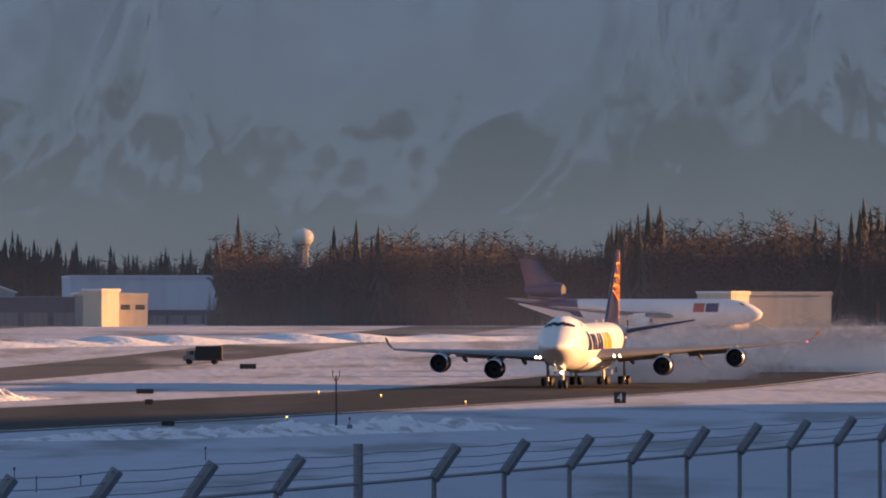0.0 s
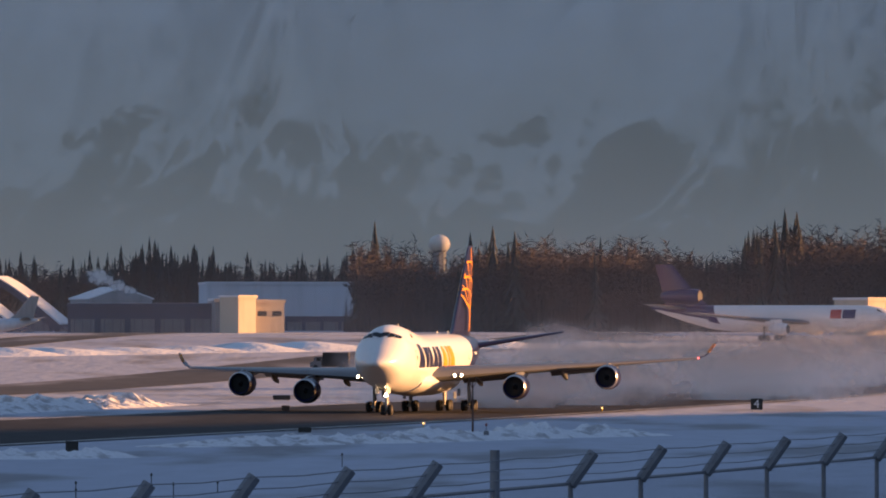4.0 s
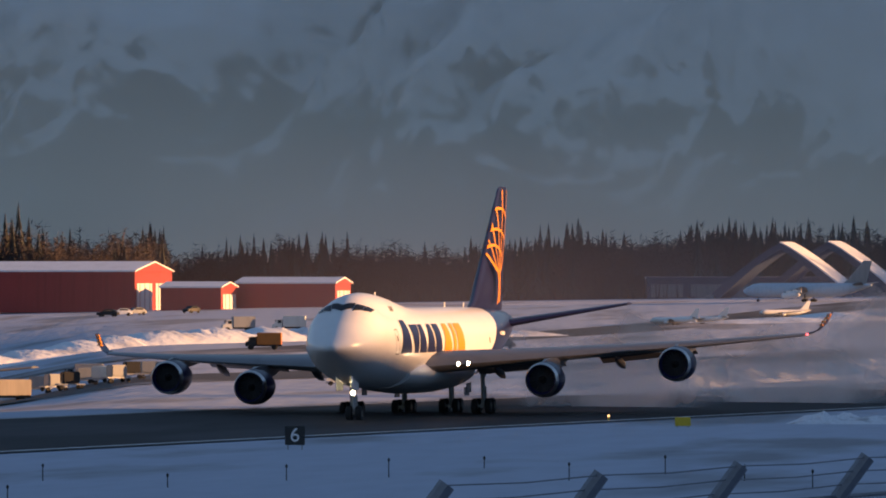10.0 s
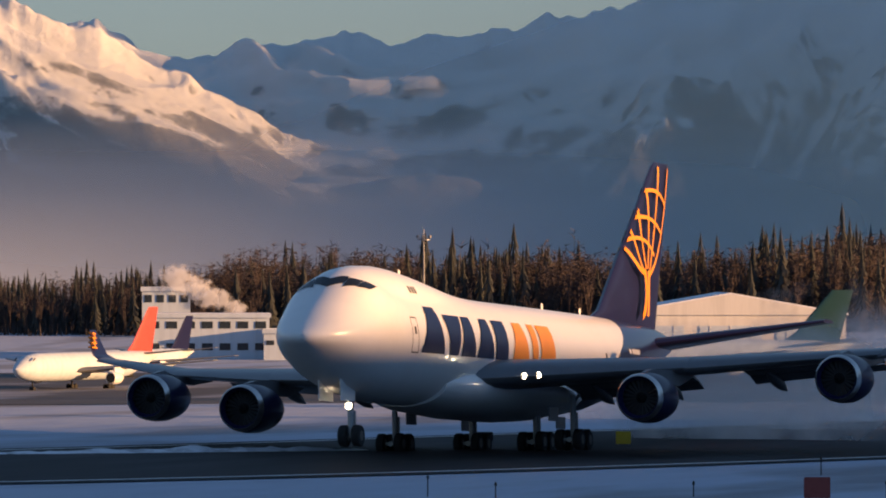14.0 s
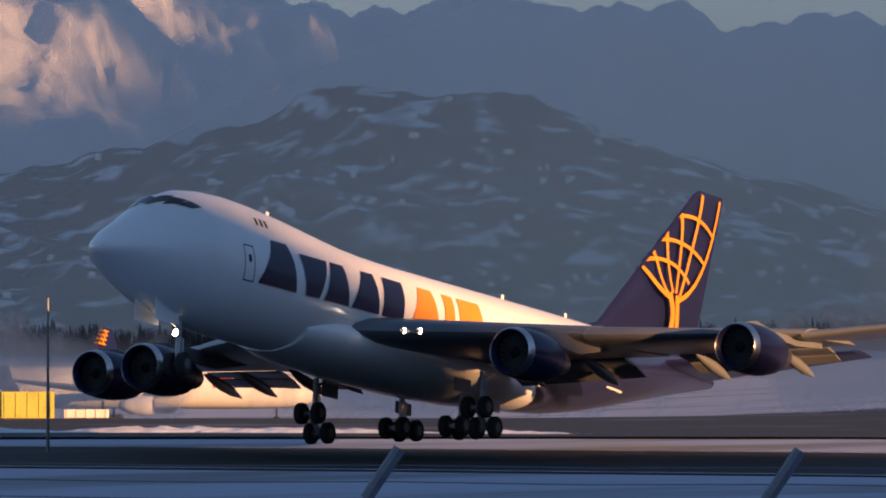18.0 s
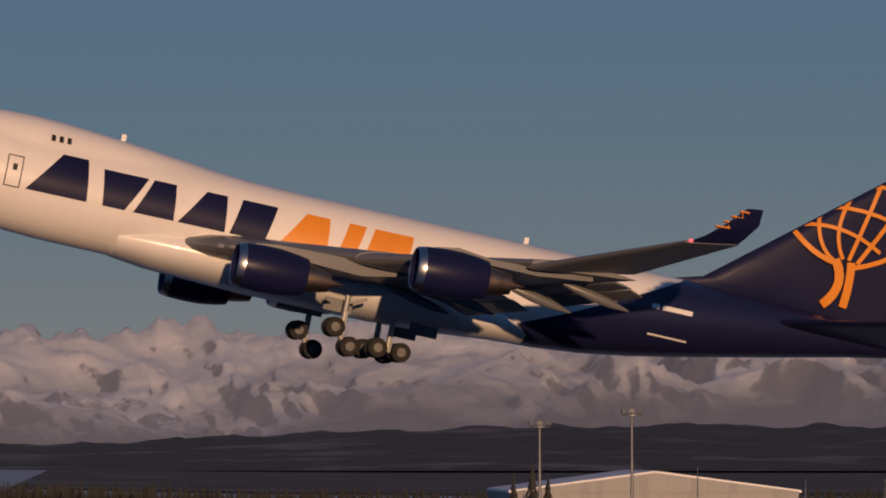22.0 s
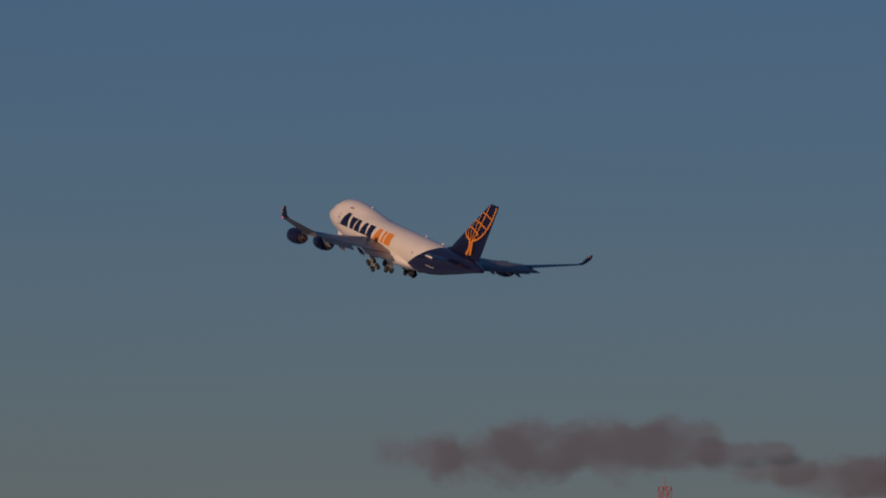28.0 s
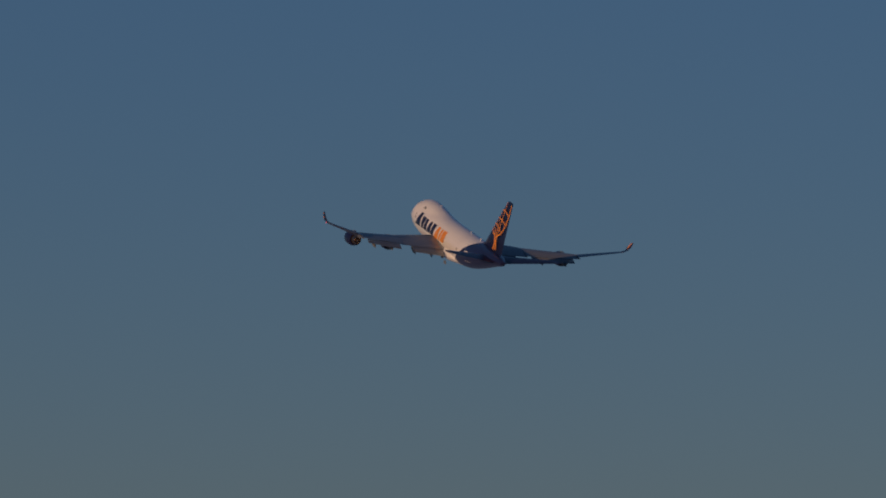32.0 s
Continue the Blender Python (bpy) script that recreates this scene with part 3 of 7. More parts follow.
def hull_radius(xn, phi):
    """Distance from the section's centre to the skin; phi 0 is to port, 90 degrees is up."""
    zb, zt, w = section(xn)
    h = min((zt - zb) / 2, 3.25)
    c, s = math.cos(phi), math.sin(phi)
    r1 = 1 / math.sqrt((c / w) ** 2 + (s / h) ** 2)
    if zt - zb > 2 * h:
        r2 = min(2.45, w)
        dz = zt - r2 - (zb + h)                           # centre of the upper lobe over the lower one
        disc = r2 * r2 - (dz * c) ** 2
        if s > 0 and disc > 0:
            o = dz * s + math.sqrt(disc)
            r1 = max(r1, o)
    return r1, zb + h


def hull_point(xn, phi, out=0.0):
    r, zc = hull_radius(xn, phi)
    return Vector((ORIGIN - xn, (r + out) * math.cos(phi), zc + (r + out) * math.sin(phi)))


def hull_at(xn, z, side=1, out=0.02):
    """The skin's point at a height, on the port (1) or starboard (-1) side."""
    lo, hi = -1.5, 1.5
    for _ in range(26):
        m = (lo + hi) / 2
        if hull_point(xn, m).z < z:
            lo = m
        else:
            hi = m
    p = hull_point(xn, lo, out)
    return Vector((p.x, side * p.y, p.z))


def livery():
    """White hull paint that turns navy behind a sweeping line at the tail."""
    m = WHITE_PAINT.copy()
    m.name = "white_and_navy_hull_paint"
    n, l = m.node_tree.nodes, m.node_tree.links
    b = n["Principled BSDF"]
    base = b.inputs["Base Color"].links[0].from_socket
    co, sep = n.new("ShaderNodeTexCoord"), n.new("ShaderNodeSeparateXYZ")
    l.new(co.outputs["Object"], sep.inputs[0])
    curve = n.new("ShaderNodeMath")                      # (z - 2) to a power: the line bows as it climbs
    curve.operation = "SUBTRACT"
    curve.inputs[1].default_value = 1.9
    l.new(sep.outputs["Z"], curve.inputs[0])
    pw = n.new("ShaderNodeMath")
    pw.operation = "POWER"
    pw.inputs[1].default_value = 0.8
    l.new(curve.outputs[0], pw.inputs[0])
    k = n.new("ShaderNodeMath")
    k.operation = "MULTIPLY_ADD"
    k.inputs[1].default_value = 3.4
    l.new(pw.outputs[0], k.inputs[0])
    l.new(sep.outputs["X"], k.inputs[2])
    lt = n.new("ShaderNodeMath")
    lt.operation = "LESS_THAN"
    lt.inputs[1].default_value = ORIGIN - 37.2
    l.new(k.outputs[0], lt.inputs[0])
    mix = n.new("ShaderNodeMix")
    mix.data_type = "RGBA"
    l.new(lt.outputs[0], mix.inputs["Factor"])
    l.new(base, mix.inputs["A"])
    mix.inputs["B"].default_value = (0.012, 0.014, 0.055, 1)
    l.new(mix.outputs["Result"], b.inputs["Base Color"])
    return m


HULL = livery()


def foil(chord, thick, n=11):
    """An aerofoil's outline: (back from the leading edge, up)."""
    up, dn = [], []
    for i in range(n):
        t = (1 - math.cos(math.pi * i / (n - 1))) / 2
        y = 5 * thick * (0.2969 * math.sqrt(t) - 0.126 * t - 0.3516 * t * t + 0.2843 * t ** 3 - 0.1015 * t ** 4)
        up.append((t * chord, (y * 1.15 + 0.012 * math.sin(math.pi * t)) * chord))
        dn.append((t * chord, (-y * 0.8 + 0.012 * math.sin(math.pi * t)) * chord))
    return up + dn[-2:0:-1]


def blade(stations, mat, name, parent, label=""):
    """A wing-like body; stations: (xn of the leading edge, y, z, chord, thickness, lean) with lean 0 flat, 90 upright."""
    rings = []
    for xn, y, z, ch, th, lean in stations:
        c, s = math.cos(radians(lean)), math.sin(radians(lean))
        rings.append([(ORIGIN - xn - a, y - b * s, z + b * c) for a, b in foil(ch, th)])
    return part(name, loft(rings), mat, parent, label)


def skin_patch(parent, name, corners, mat, side=1, rows=6, cols=3, out=0.03, label=""):
    """A thin shape on the hull's side; corners (xn, z) counter-clockwise."""
    c = [Vector(p) for p in corners]
    bm = bmesh.new()
    g = []
    for i in range(rows + 1):
        u = i / rows
        a, b = c[0].lerp(c[3], u), c[1].lerp(c[2], u)
        g.append([bm.verts.new(hull_at(*a.lerp(b, j / cols), side, out)) for j in range(cols + 1)])
    for r, s in zip(g, g[1:]):
        for j in range(cols):
            bm.faces.new((r[j], r[j + 1], s[j + 1], s[j]))
    return part(name, bm, mat, parent, label)


def wing_line(y):
    """Leading edge, chord and height of the wing at a distance from the middle."""
    le = 17.6 + 0.915 * y
    te = float(np.interp(y, [2.6, 12.2, 30], [35.3, 39.3, 48.2]))
    return le, te - le, 3.95 + 0.05 * (y - 3)


def engine(wing, y, xn, z):
    """A turbofan under the wing: cowl, lip, fan, core and its pylon."""
    s = 1 if y > 0 else -1
    m = Matrix.Translation((ORIGIN - xn, y, z))
    bm = moved(turned([(-0.35, 1.0), (-0.02, 1.13), (0.06, 1.2), (-0.05, 1.27), (-0.5, 1.36), (-1.5, 1.42), (-2.6, 1.4), (-3.6, 1.27), (-4.3, 1.12), (-4.28, 1.02), (-3.5, 1.0)], 32, cap=False), m)
    part("cowl", bm, NAVY_PAINT, wing, "navy engine cowl")
    part("inlet_lip", moved(turned([(-0.36, 1.01), (-0.02, 1.14), (0.075, 1.2), (-0.04, 1.28), (-0.4, 1.35)], 32, cap=False), m), BARE_METAL, wing, "bare metal inlet lip")
    rings = [[(x + (0.16 * (r - 0.3) if k % 2 else 0), r * math.cos(6.2832 * k / 44), r * math.sin(6.2832 * k / 44)) for k in range(44)] for x, r in ((-0.2, 0.03), (-0.4, 0.22), (-0.62, 0.32), (-0.68, 0.6), (-0.68, 1.06))]
    fan = loft(rings, False)
    part("fan", moved(fan, m), DARK, wing)
    part("core", moved(turned([(-3.3, 0.98), (-4.2, 0.92), (-5.2, 0.74), (-5.8, 0.6), (-5.75, 0.5), (-5.2, 0.45)], 24, cap=False), m), HOT_METAL, wing, "heat-stained exhaust nozzle")
    part("exhaust_cone", moved(turned([(-4.6, 0.42), (-5.8, 0.34), (-6.7, 0.04)], 16), m), HOT_METAL, wing)
    part("fan_back", moved(turned([(-1.0, 1.06), (-1.02, 1.06)], 24), m), DARK, wing)
    le, ch, wz = wing_line(abs(y))
    rings = []
    for u, (zl, zh, hw) in ((-1.0, (1.3, 1.42, 0.1)), (-2.4, (1.2, 1.6, 0.16)), (-4.6, (0.9, wz - z - 0.1, 0.17)), (-max(5.2, le - xn) - 1.5, (0.75, wz - z - 0.1, 0.17)), (-max(5.2, le - xn) - 5.0, (wz - z - 0.35, wz - z, 0.08))):
        rings.append([(u, -hw, zl), (u, hw, zl), (u, hw, zh), (u, -hw, zh)])
    part("pylon", moved(loft(rings), m), WING_GREY, wing)


def wing_panel(jet, s, name, ys, label):
    sts = []
    for y in ys:
        le, ch, z = wing_line(y)
        sts.append((le, s * y, z, ch, 0.125 - 0.0016 * y, 0))
    return blade(sts, WING_GREY, name, jet, label)


def lowered_flap(panel, s, y0, y1, fr):
    """Two slotted flap segments, the rear one drooping more."""
    for back, drop, size, tilt in ((0.95, 0.1, fr * 0.62, 0.18), (1.1, 0.4, fr * 0.5, 0.36)):
        rings = []
        for y in np.linspace(y0, y1, 4):
            l0, c0, z0 = wing_line(y)
            rings.append([(ORIGIN - l0 - c0 * (1 + (back - 1) * fr * 3.4) - a * 0.93, s * y, z0 - drop * fr * 3.4 - a * tilt + b) for a, b in foil(c0 * size, 0.1)])
        part("flap", loft(rings), WING_GREY, panel, "lowered trailing-edge flap")


def make_wing(jet, s):
    """A wing in three panels: the middle and the tip panel flex upward from the one inside them."""
    inner = wing_panel(jet, s, "inner_wing", (2.4, 3.4, 6, 9, 12.6), "grey inner wing with lowered flaps")
    middle = wing_panel(jet, s, "middle_wing", (12.5, 16, 19, 21.9), "grey middle wing with lowered flaps")
    tip = wing_panel(jet, s, "wing_tip", (21.7, 24, 27.5, 29.6), "slender grey outer wing")
    le, ch, z = wing_line(29.6)
    winglet = blade([(le + 0.3, s * 29.5, z, ch - 0.4, 0.09, -15 * s), (le + 1.1, s * 30.3, z + 0.3, ch - 0.9, 0.08, -60 * s), (le + 2.1, s * 30.9, z + 0.9, 2.0, 0.08, -75 * s), (le + 3.2, s * 31.4, z + 1.75, 1.0, 0.08, -75 * s)], NAVY_PAINT, "winglet", tip, "navy winglet with an orange lattice")
    for k in range(4):                                    # orange lattice on the winglet
        for face in (-1, 1):
            u = 0.25 + 0.2 * k
            p = Vector((ORIGIN - (le + 1.5 + 1.9 * u), s * (30.45 + 0.9 * u) + face * 0.1, z + 0.4 + 1.4 * u))
            part("lattice_strip", rod(p + Vector((0.42 - 0.05 * k, 0, 0.03)), p + Vector((-0.42 + 0.05 * k, 0, -0.05)), 0.06, 5), ORANGE_PAINT, tip)
            if k < 3:
                part("lattice_strip", rod(p + Vector((-0.3, 0, -0.05)), p + Vector((-0.25, s * 0.18, 0.3)), 0.06, 5), ORANGE_PAINT, tip)
    lowered_flap(inner, s, 3.6, 10.4, 0.24)
    lowered_flap(middle, s, 13.2, 20.6, 0.27)
    for y in (6.0, 9.6, 15.0, 19.0):                      # flap track fairings
        l0, c0, z0 = wing_line(y)
        bm = turned([(0.0, 0.05), (-0.7, 0.22), (-2.0, 0.33), (-3.2, 0.28), (-4.4, 0.05)], 14)
        part("flap_fairing", moved(bm, Matrix.Translation((ORIGIN - l0 - c0 * 0.7, s * y, z0 - 0.4)) @ Matrix.Rotation(radians(-13), 4, "Y")), WING_GREY, inner if y < 12 else middle)
    engine(inner, s * 11.8, 22.2, 2.66)
    engine(middle, s * 20.9, 31.0, 3.5)
    for dy in (0.0, 0.66):
        l0, c0, z0 = wing_line(5.15 + dy)
        part("lamp_hood", moved(turned([(-0.2, 0.16), (0.12, 0.17), (0.14, 0.19), (-0.2, 0.2)], 14, cap=False), Matrix.Translation((ORIGIN - l0 - 0.02, s * (5.15 + dy), z0 + 0.02))), WING_GREY, inner)
        part("landing_lamp", moved(turned([(0.0, 0.02), (-0.01, 0.15), (-0.06, 0.15)], 12), Matrix.Translation((ORIGIN - l0 - 0.02, s * (5.15 + dy), z0 + 0.02))), LAMP, inner, "lit landing lamp")
    if s > 0:
        part("navigation_lamp", moved(turned([(0.12, 0.02), (0.06, 0.09), (-0.12, 0.1)], 10), Matrix.Translation((ORIGIN - le - 0.35, s * 29.7, z + 0.05))), RED_LAMP, tip, "small glowing red wing-tip lamp")
    return inner, middle, tip


def wheel_bm(x, y, z, r=0.62, w=0.46):
    return moved(turned([(-w / 2, r * 0.5), (-w / 2, r * 0.85), (-w * 0.36, r * 0.98), (0, r), (w * 0.36, r * 0.98), (w / 2, r * 0.85), (w / 2, r * 0.5)], 22, "Y"), Matrix.Translation((x, y, z)))


def rim_bm(x, y, z, r=0.62, w=0.46):
    return moved(turned([(-w * 0.52, 0.04), (-w * 0.52, r * 0.46), (w * 0.52, r * 0.46), (w * 0.52, 0.04)], 16, "Y"), Matrix.Translation((x, y, z)))


def gear_leg(jet, name, x, y, top, wheels, r=0.62):
    """An undercarriage leg that pivots at its top; wheels as (along, across)."""
    leg = part(name, merged(rod((0, 0, 0), (0, 0, -(top - r - 0.05)), 0.17), rod((0, 0, -0.5), (1.5 if len(wheels) == 2 else -1.2, 0, 0.0), 0.09), rod((-0.12, 0.2, -1.0), (-0.12, 0.2, -(top - r)), 0.06)), STEEL, jet, "grey landing gear leg")
    leg.location = (x, y, top)
    if len(wheels) > 2:
        part("bogie_beam", merged(rod((-0.85, 0, r - top), (0.85, 0, r - top), 0.16), rod((-0.75, -0.6, r - top), (-0.75, 0.6, r - top), 0.1), rod((0.75, -0.6, r - top), (0.75, 0.6, r - top), 0.1)), STEEL, leg)
    else:
        part("axle", rod((0, -0.5, r - top), (0, 0.5, r - top), 0.09), STEEL, leg)
    for wx, wy in wheels:
        part("tyre", wheel_bm(wx, wy, r - top, r), TYRE, leg, "black tyre")
        part("rim", rim_bm(wx, wy, r - top, r), WHEEL_HUB, leg)
    return leg


def make_jet():
    jet = new("cargo_jet")
    tagged(jet, "four-engined white and navy cargo jet taking off, with orange trim", "airplane")
    n = 72
    xs = [0, .12, .3, .6, 1, 1.5, 2, 2.7, 3.5, 4.2, 5, 5.8, 6.5, 7.2, 8, 9, 10, 12, 14, 16, 18, 20, 22, 24, 26, 28, 32, 36, 40, 44, 47, 50, 53, 56, 58, 60, 62, 64, 66, 67.4, 68.3, 68.6]
    part("fuselage", loft([[hull_point(x, 2 * math.pi * k / n) for k in range(n)] for x in xs]), HULL, jet, "white fuselage with a navy tail end")
    # belly fairing at the wing root
    rings = []
    for x, w, d in ((16.5, 2.5, 0.0), (19, 3.2, 0.3), (25, 3.7, 0.55), (32, 3.75, 0.6), (37, 3.5, 0.45), (41, 2.9, 0.1), (43, 2.2, 0.0)):
        rings.append([(ORIGIN - x, w * math.cos(p), 3.55 + (1.2 + d) * math.sin(p) * (1 if math.sin(p) < 0 else 0.8)) for p in [2 * math.pi * k / 24 for k in range(24)]])
    part("belly_fairing", loft(rings), WHITE_PAINT, jet)
    fin = blade([(51.0, 0, 8.3, 15.4, 0.03, 90), (54.0, 0, 9.1, 12.7, 0.085, 90), (56.4, 0, 11, 10.95, 0.09, 90), (61.7, 0, 15.2, 7.15, 0.09, 90), (66.1, 0, 18.7, 4.0, 0.09, 90), (66.8, 0, 19.02, 3.2, 0.05, 90)], NAVY_PAINT, "fin", jet, "navy tail fin with an orange globe lattice")
    globe(fin)
    for s in (1, -1):
        blade([(57.6, s * 0.9, 6.9, 8.6, 0.09, 0), (59.6, s * 3, 7.25, 7.3, 0.09, 0), (66.6, s * 11, 8.5, 2.7, 0.09, 0)], NAVY_PAINT, "tailplane", jet, "navy tailplane")
        wings.append(make_wing(jet, s))
    # cockpit glass, door, small windows
    for s in (1, -1):
        for (a, b, p, q) in ((4.05, 4.75, 90, 72), (4.2, 5.0, 71.4, 58), (4.6, 5.5, 57.4, 46)):
            rings = [[hull_point(a + (b - a) * u + 0.45 * v, radians(p + (q - p) * v), 0.03) for v in np.linspace(0, 1, 8)] for u in np.linspace(0, 1, 8)]
            bm = bmesh.new()
            g = [[bm.verts.new((o.x, s * o.y, o.z)) for o in r] for r in rings]
            for r, t in zip(g, g[1:]):
                for j in range(7):
                    bm.faces.new((r[j], r[j + 1], t[j + 1], t[j]))
            part("cockpit_window", bm, GLASS, jet)
        for k in range(3):
            x = 11.28 + 0.5 * k
            skin_patch(jet, "cabin_window", [(x, 8.35), (x + 0.27, 8.35), (x + 0.27, 8.75), (x, 8.75)], DARK, s, 2, 1, 0.015)
        door(jet, s)
        skin_patch(jet, "cabin_window", [(44.7, 5.6), (45.0, 5.6), (45.0, 6.05), (44.7, 6.05)], DARK, s, 2, 1, 0.015)
        titles(jet, s)
        for k, (x, w) in enumerate(((50.3, 0.5), (51.0, 2.0))):
            skin_patch(jet, "registration_bar", [(x, 6.2), (x + w, 6.2), (x + w, 6.5), (x, 6.5)], WHITE_PAINT, s, 1, 3, 0.02, "small white bar of unreadable lettering")
        skin_patch(jet, "trim_line", [(50.4, 4.55), (53.1, 4.55), (53.1, 4.66), (50.4, 4.66)], WHITE_PAINT, s, 1, 4, 0.02)
    for xn in (16.0, 42.3, 50.0):                         # blade aerials on the roof
        bm = box_bm(0.3, 0.05, 0.5, 0, 0, 0.15, 0.02)
        part("aerial", moved(bm, Matrix.Translation((ORIGIN - xn, 0, section(xn)[1]))), WHITE_PAINT, jet)
    part("tail_lamp", moved(turned([(0.05, 0.02), (0, 0.09), (-0.1, 0.1)], 10), Matrix.Translation((ORIGIN - 68.7, 0, 7.1))), GLASS, jet)
    # undercarriage
    gears["nose"] = gear_leg(jet, "nose_gear", ORIGIN - 7.6, 0, 2.95, [(0, 0.38), (0, -0.38)], 0.6)
    part("taxi_lamp", moved(turned([(0.03, 0.02), (0.02, 0.17), (-0.1, 0.17)], 14), Matrix.Translation((0.2, 0, -0.75))), LAMP, gears["nose"], "lit taxi lamp")
    part("lamp_hood", moved(turned([(-0.15, 0.04), (-0.14, 0.18), (0.15, 0.19), (0.16, 0.21), (-0.15, 0.22)], 14, cap=False), Matrix.Translation((0.2, 0, -0.75))), STEEL, gears["nose"])
    four = [(0.75, 0.55), (0.75, -0.55), (-0.75, 0.55), (-0.75, -0.55)]
    for nm, x, y in (("port_wing", 30.7, 5.4), ("starboard_wing", 30.7, -5.4), ("port_body", 34.5, 1.95), ("starboard_body", 34.5, -1.95)):
        gears[nm] = gear_leg(jet, "main_gear", ORIGIN - x, y, 3.2, four)
    for s in (1, -1):
        part("gear_door", box_bm(2.3, 0.05, 1.15, ORIGIN - 5.4, s * 0.62, 3.0, 0.02), WHITE_PAINT, jet, "open nose gear door")
        part("gear_door", box_bm(1.8, 0.06, 0.8, ORIGIN - 30.4, s * 4.3, 2.1, 0.02), WING_GREY, jet, "open main gear door")
        part("gear_door", box_bm(1.8, 0.06, 0.7, ORIGIN - 36.3, s * 2.9, 1.75, 0.02), WING_GREY, jet, "open main gear door")
    return jet


def door(jet, s):
    """The outline of the forward door, and its small window."""
    x0, x1, z0, z1, w = 8.78, 9.78, 5.02, 6.97, 0.07
    for c in ([(x0, z0), (x1, z0), (x1, z0 + w), (x0, z0 + w)], [(x0, z1 - w), (x1, z1 - w), (x1, z1), (x0, z1)], [(x0, z0), (x0 + w, z0), (x0 + w, z1), (x0, z1)], [(x1 - w, z0), (x1, z0), (x1, z1), (x1 - w, z1)]):
        skin_patch(jet, "door_seam", c, DARK, s, 4, 2, 0.012)
    skin_patch(jet, "door_window", [(x0 + 0.38, 6.05), (x0 + 0.66, 6.05), (x0 + 0.66, 6.45), (x0 + 0.38, 6.45)], DARK, s, 2, 1, 0.02)


def titles(jet, s):
    """Plain slanted blocks, some tapering, in place of the airline's lettering."""
    z0 = 5.08
    for b0, b1, t0, t1, h, mat in ((10.15, 14.0, 12.15, 13.75, 2.55, NAVY_PAINT), (15.0, 16.4, 14.75, 17.6, 2.2, NAVY_PAINT), (16.95, 19.5, 17.95, 19.35, 2.2, NAVY_PAINT), (19.75, 22.75, 21.3, 22.6, 2.2, NAVY_PAINT), (23.05, 25.3, 23.6, 25.85, 2.2, NAVY_PAINT), (26.15, 29.25, 27.7, 29.2, 2.2, ORANGE_PAINT), (29.85, 30.95, 30.45, 31.55, 2.2, ORANGE_PAINT), (31.5, 34.3, 32.1, 34.6, 2.2, ORANGE_PAINT)):
        skin_patch(jet, "title_block", [(b0, z0), (b1, z0), (t1, z0 + h), (t0, z0 + h)], mat, s, 9, 5, 0.05, "plain slanted block of the painted title")


FIN_Z = [8.3, 9.1, 11, 15.2, 18.7]
FIN_LE = [51.0, 54.0, 56.4, 61.7, 66.1]
FIN_CH = [15.4, 12.7, 10.95, 7.15, 4.0]


def fin_half(x, z):
    """Half the fin's thickness at a place on its side."""
    le, ch = float(np.interp(z, FIN_Z, FIN_LE)), float(np.interp(z, FIN_Z, FIN_CH))
    t = min(1.0, max(0.002, (x - le) / ch))
    th = float(np.interp(z, FIN_Z, [0.03, 0.085, 0.09, 0.09, 0.09]))
    y = 5 * th * (0.2969 * math.sqrt(t) - 0.126 * t - 0.3516 * t * t + 0.2843 * t ** 3 - 0.1015 * t ** 4)
    return max(0.02, y * ch * 1.15) + 0.012 * math.sin(math.pi * t) * ch + 0.03


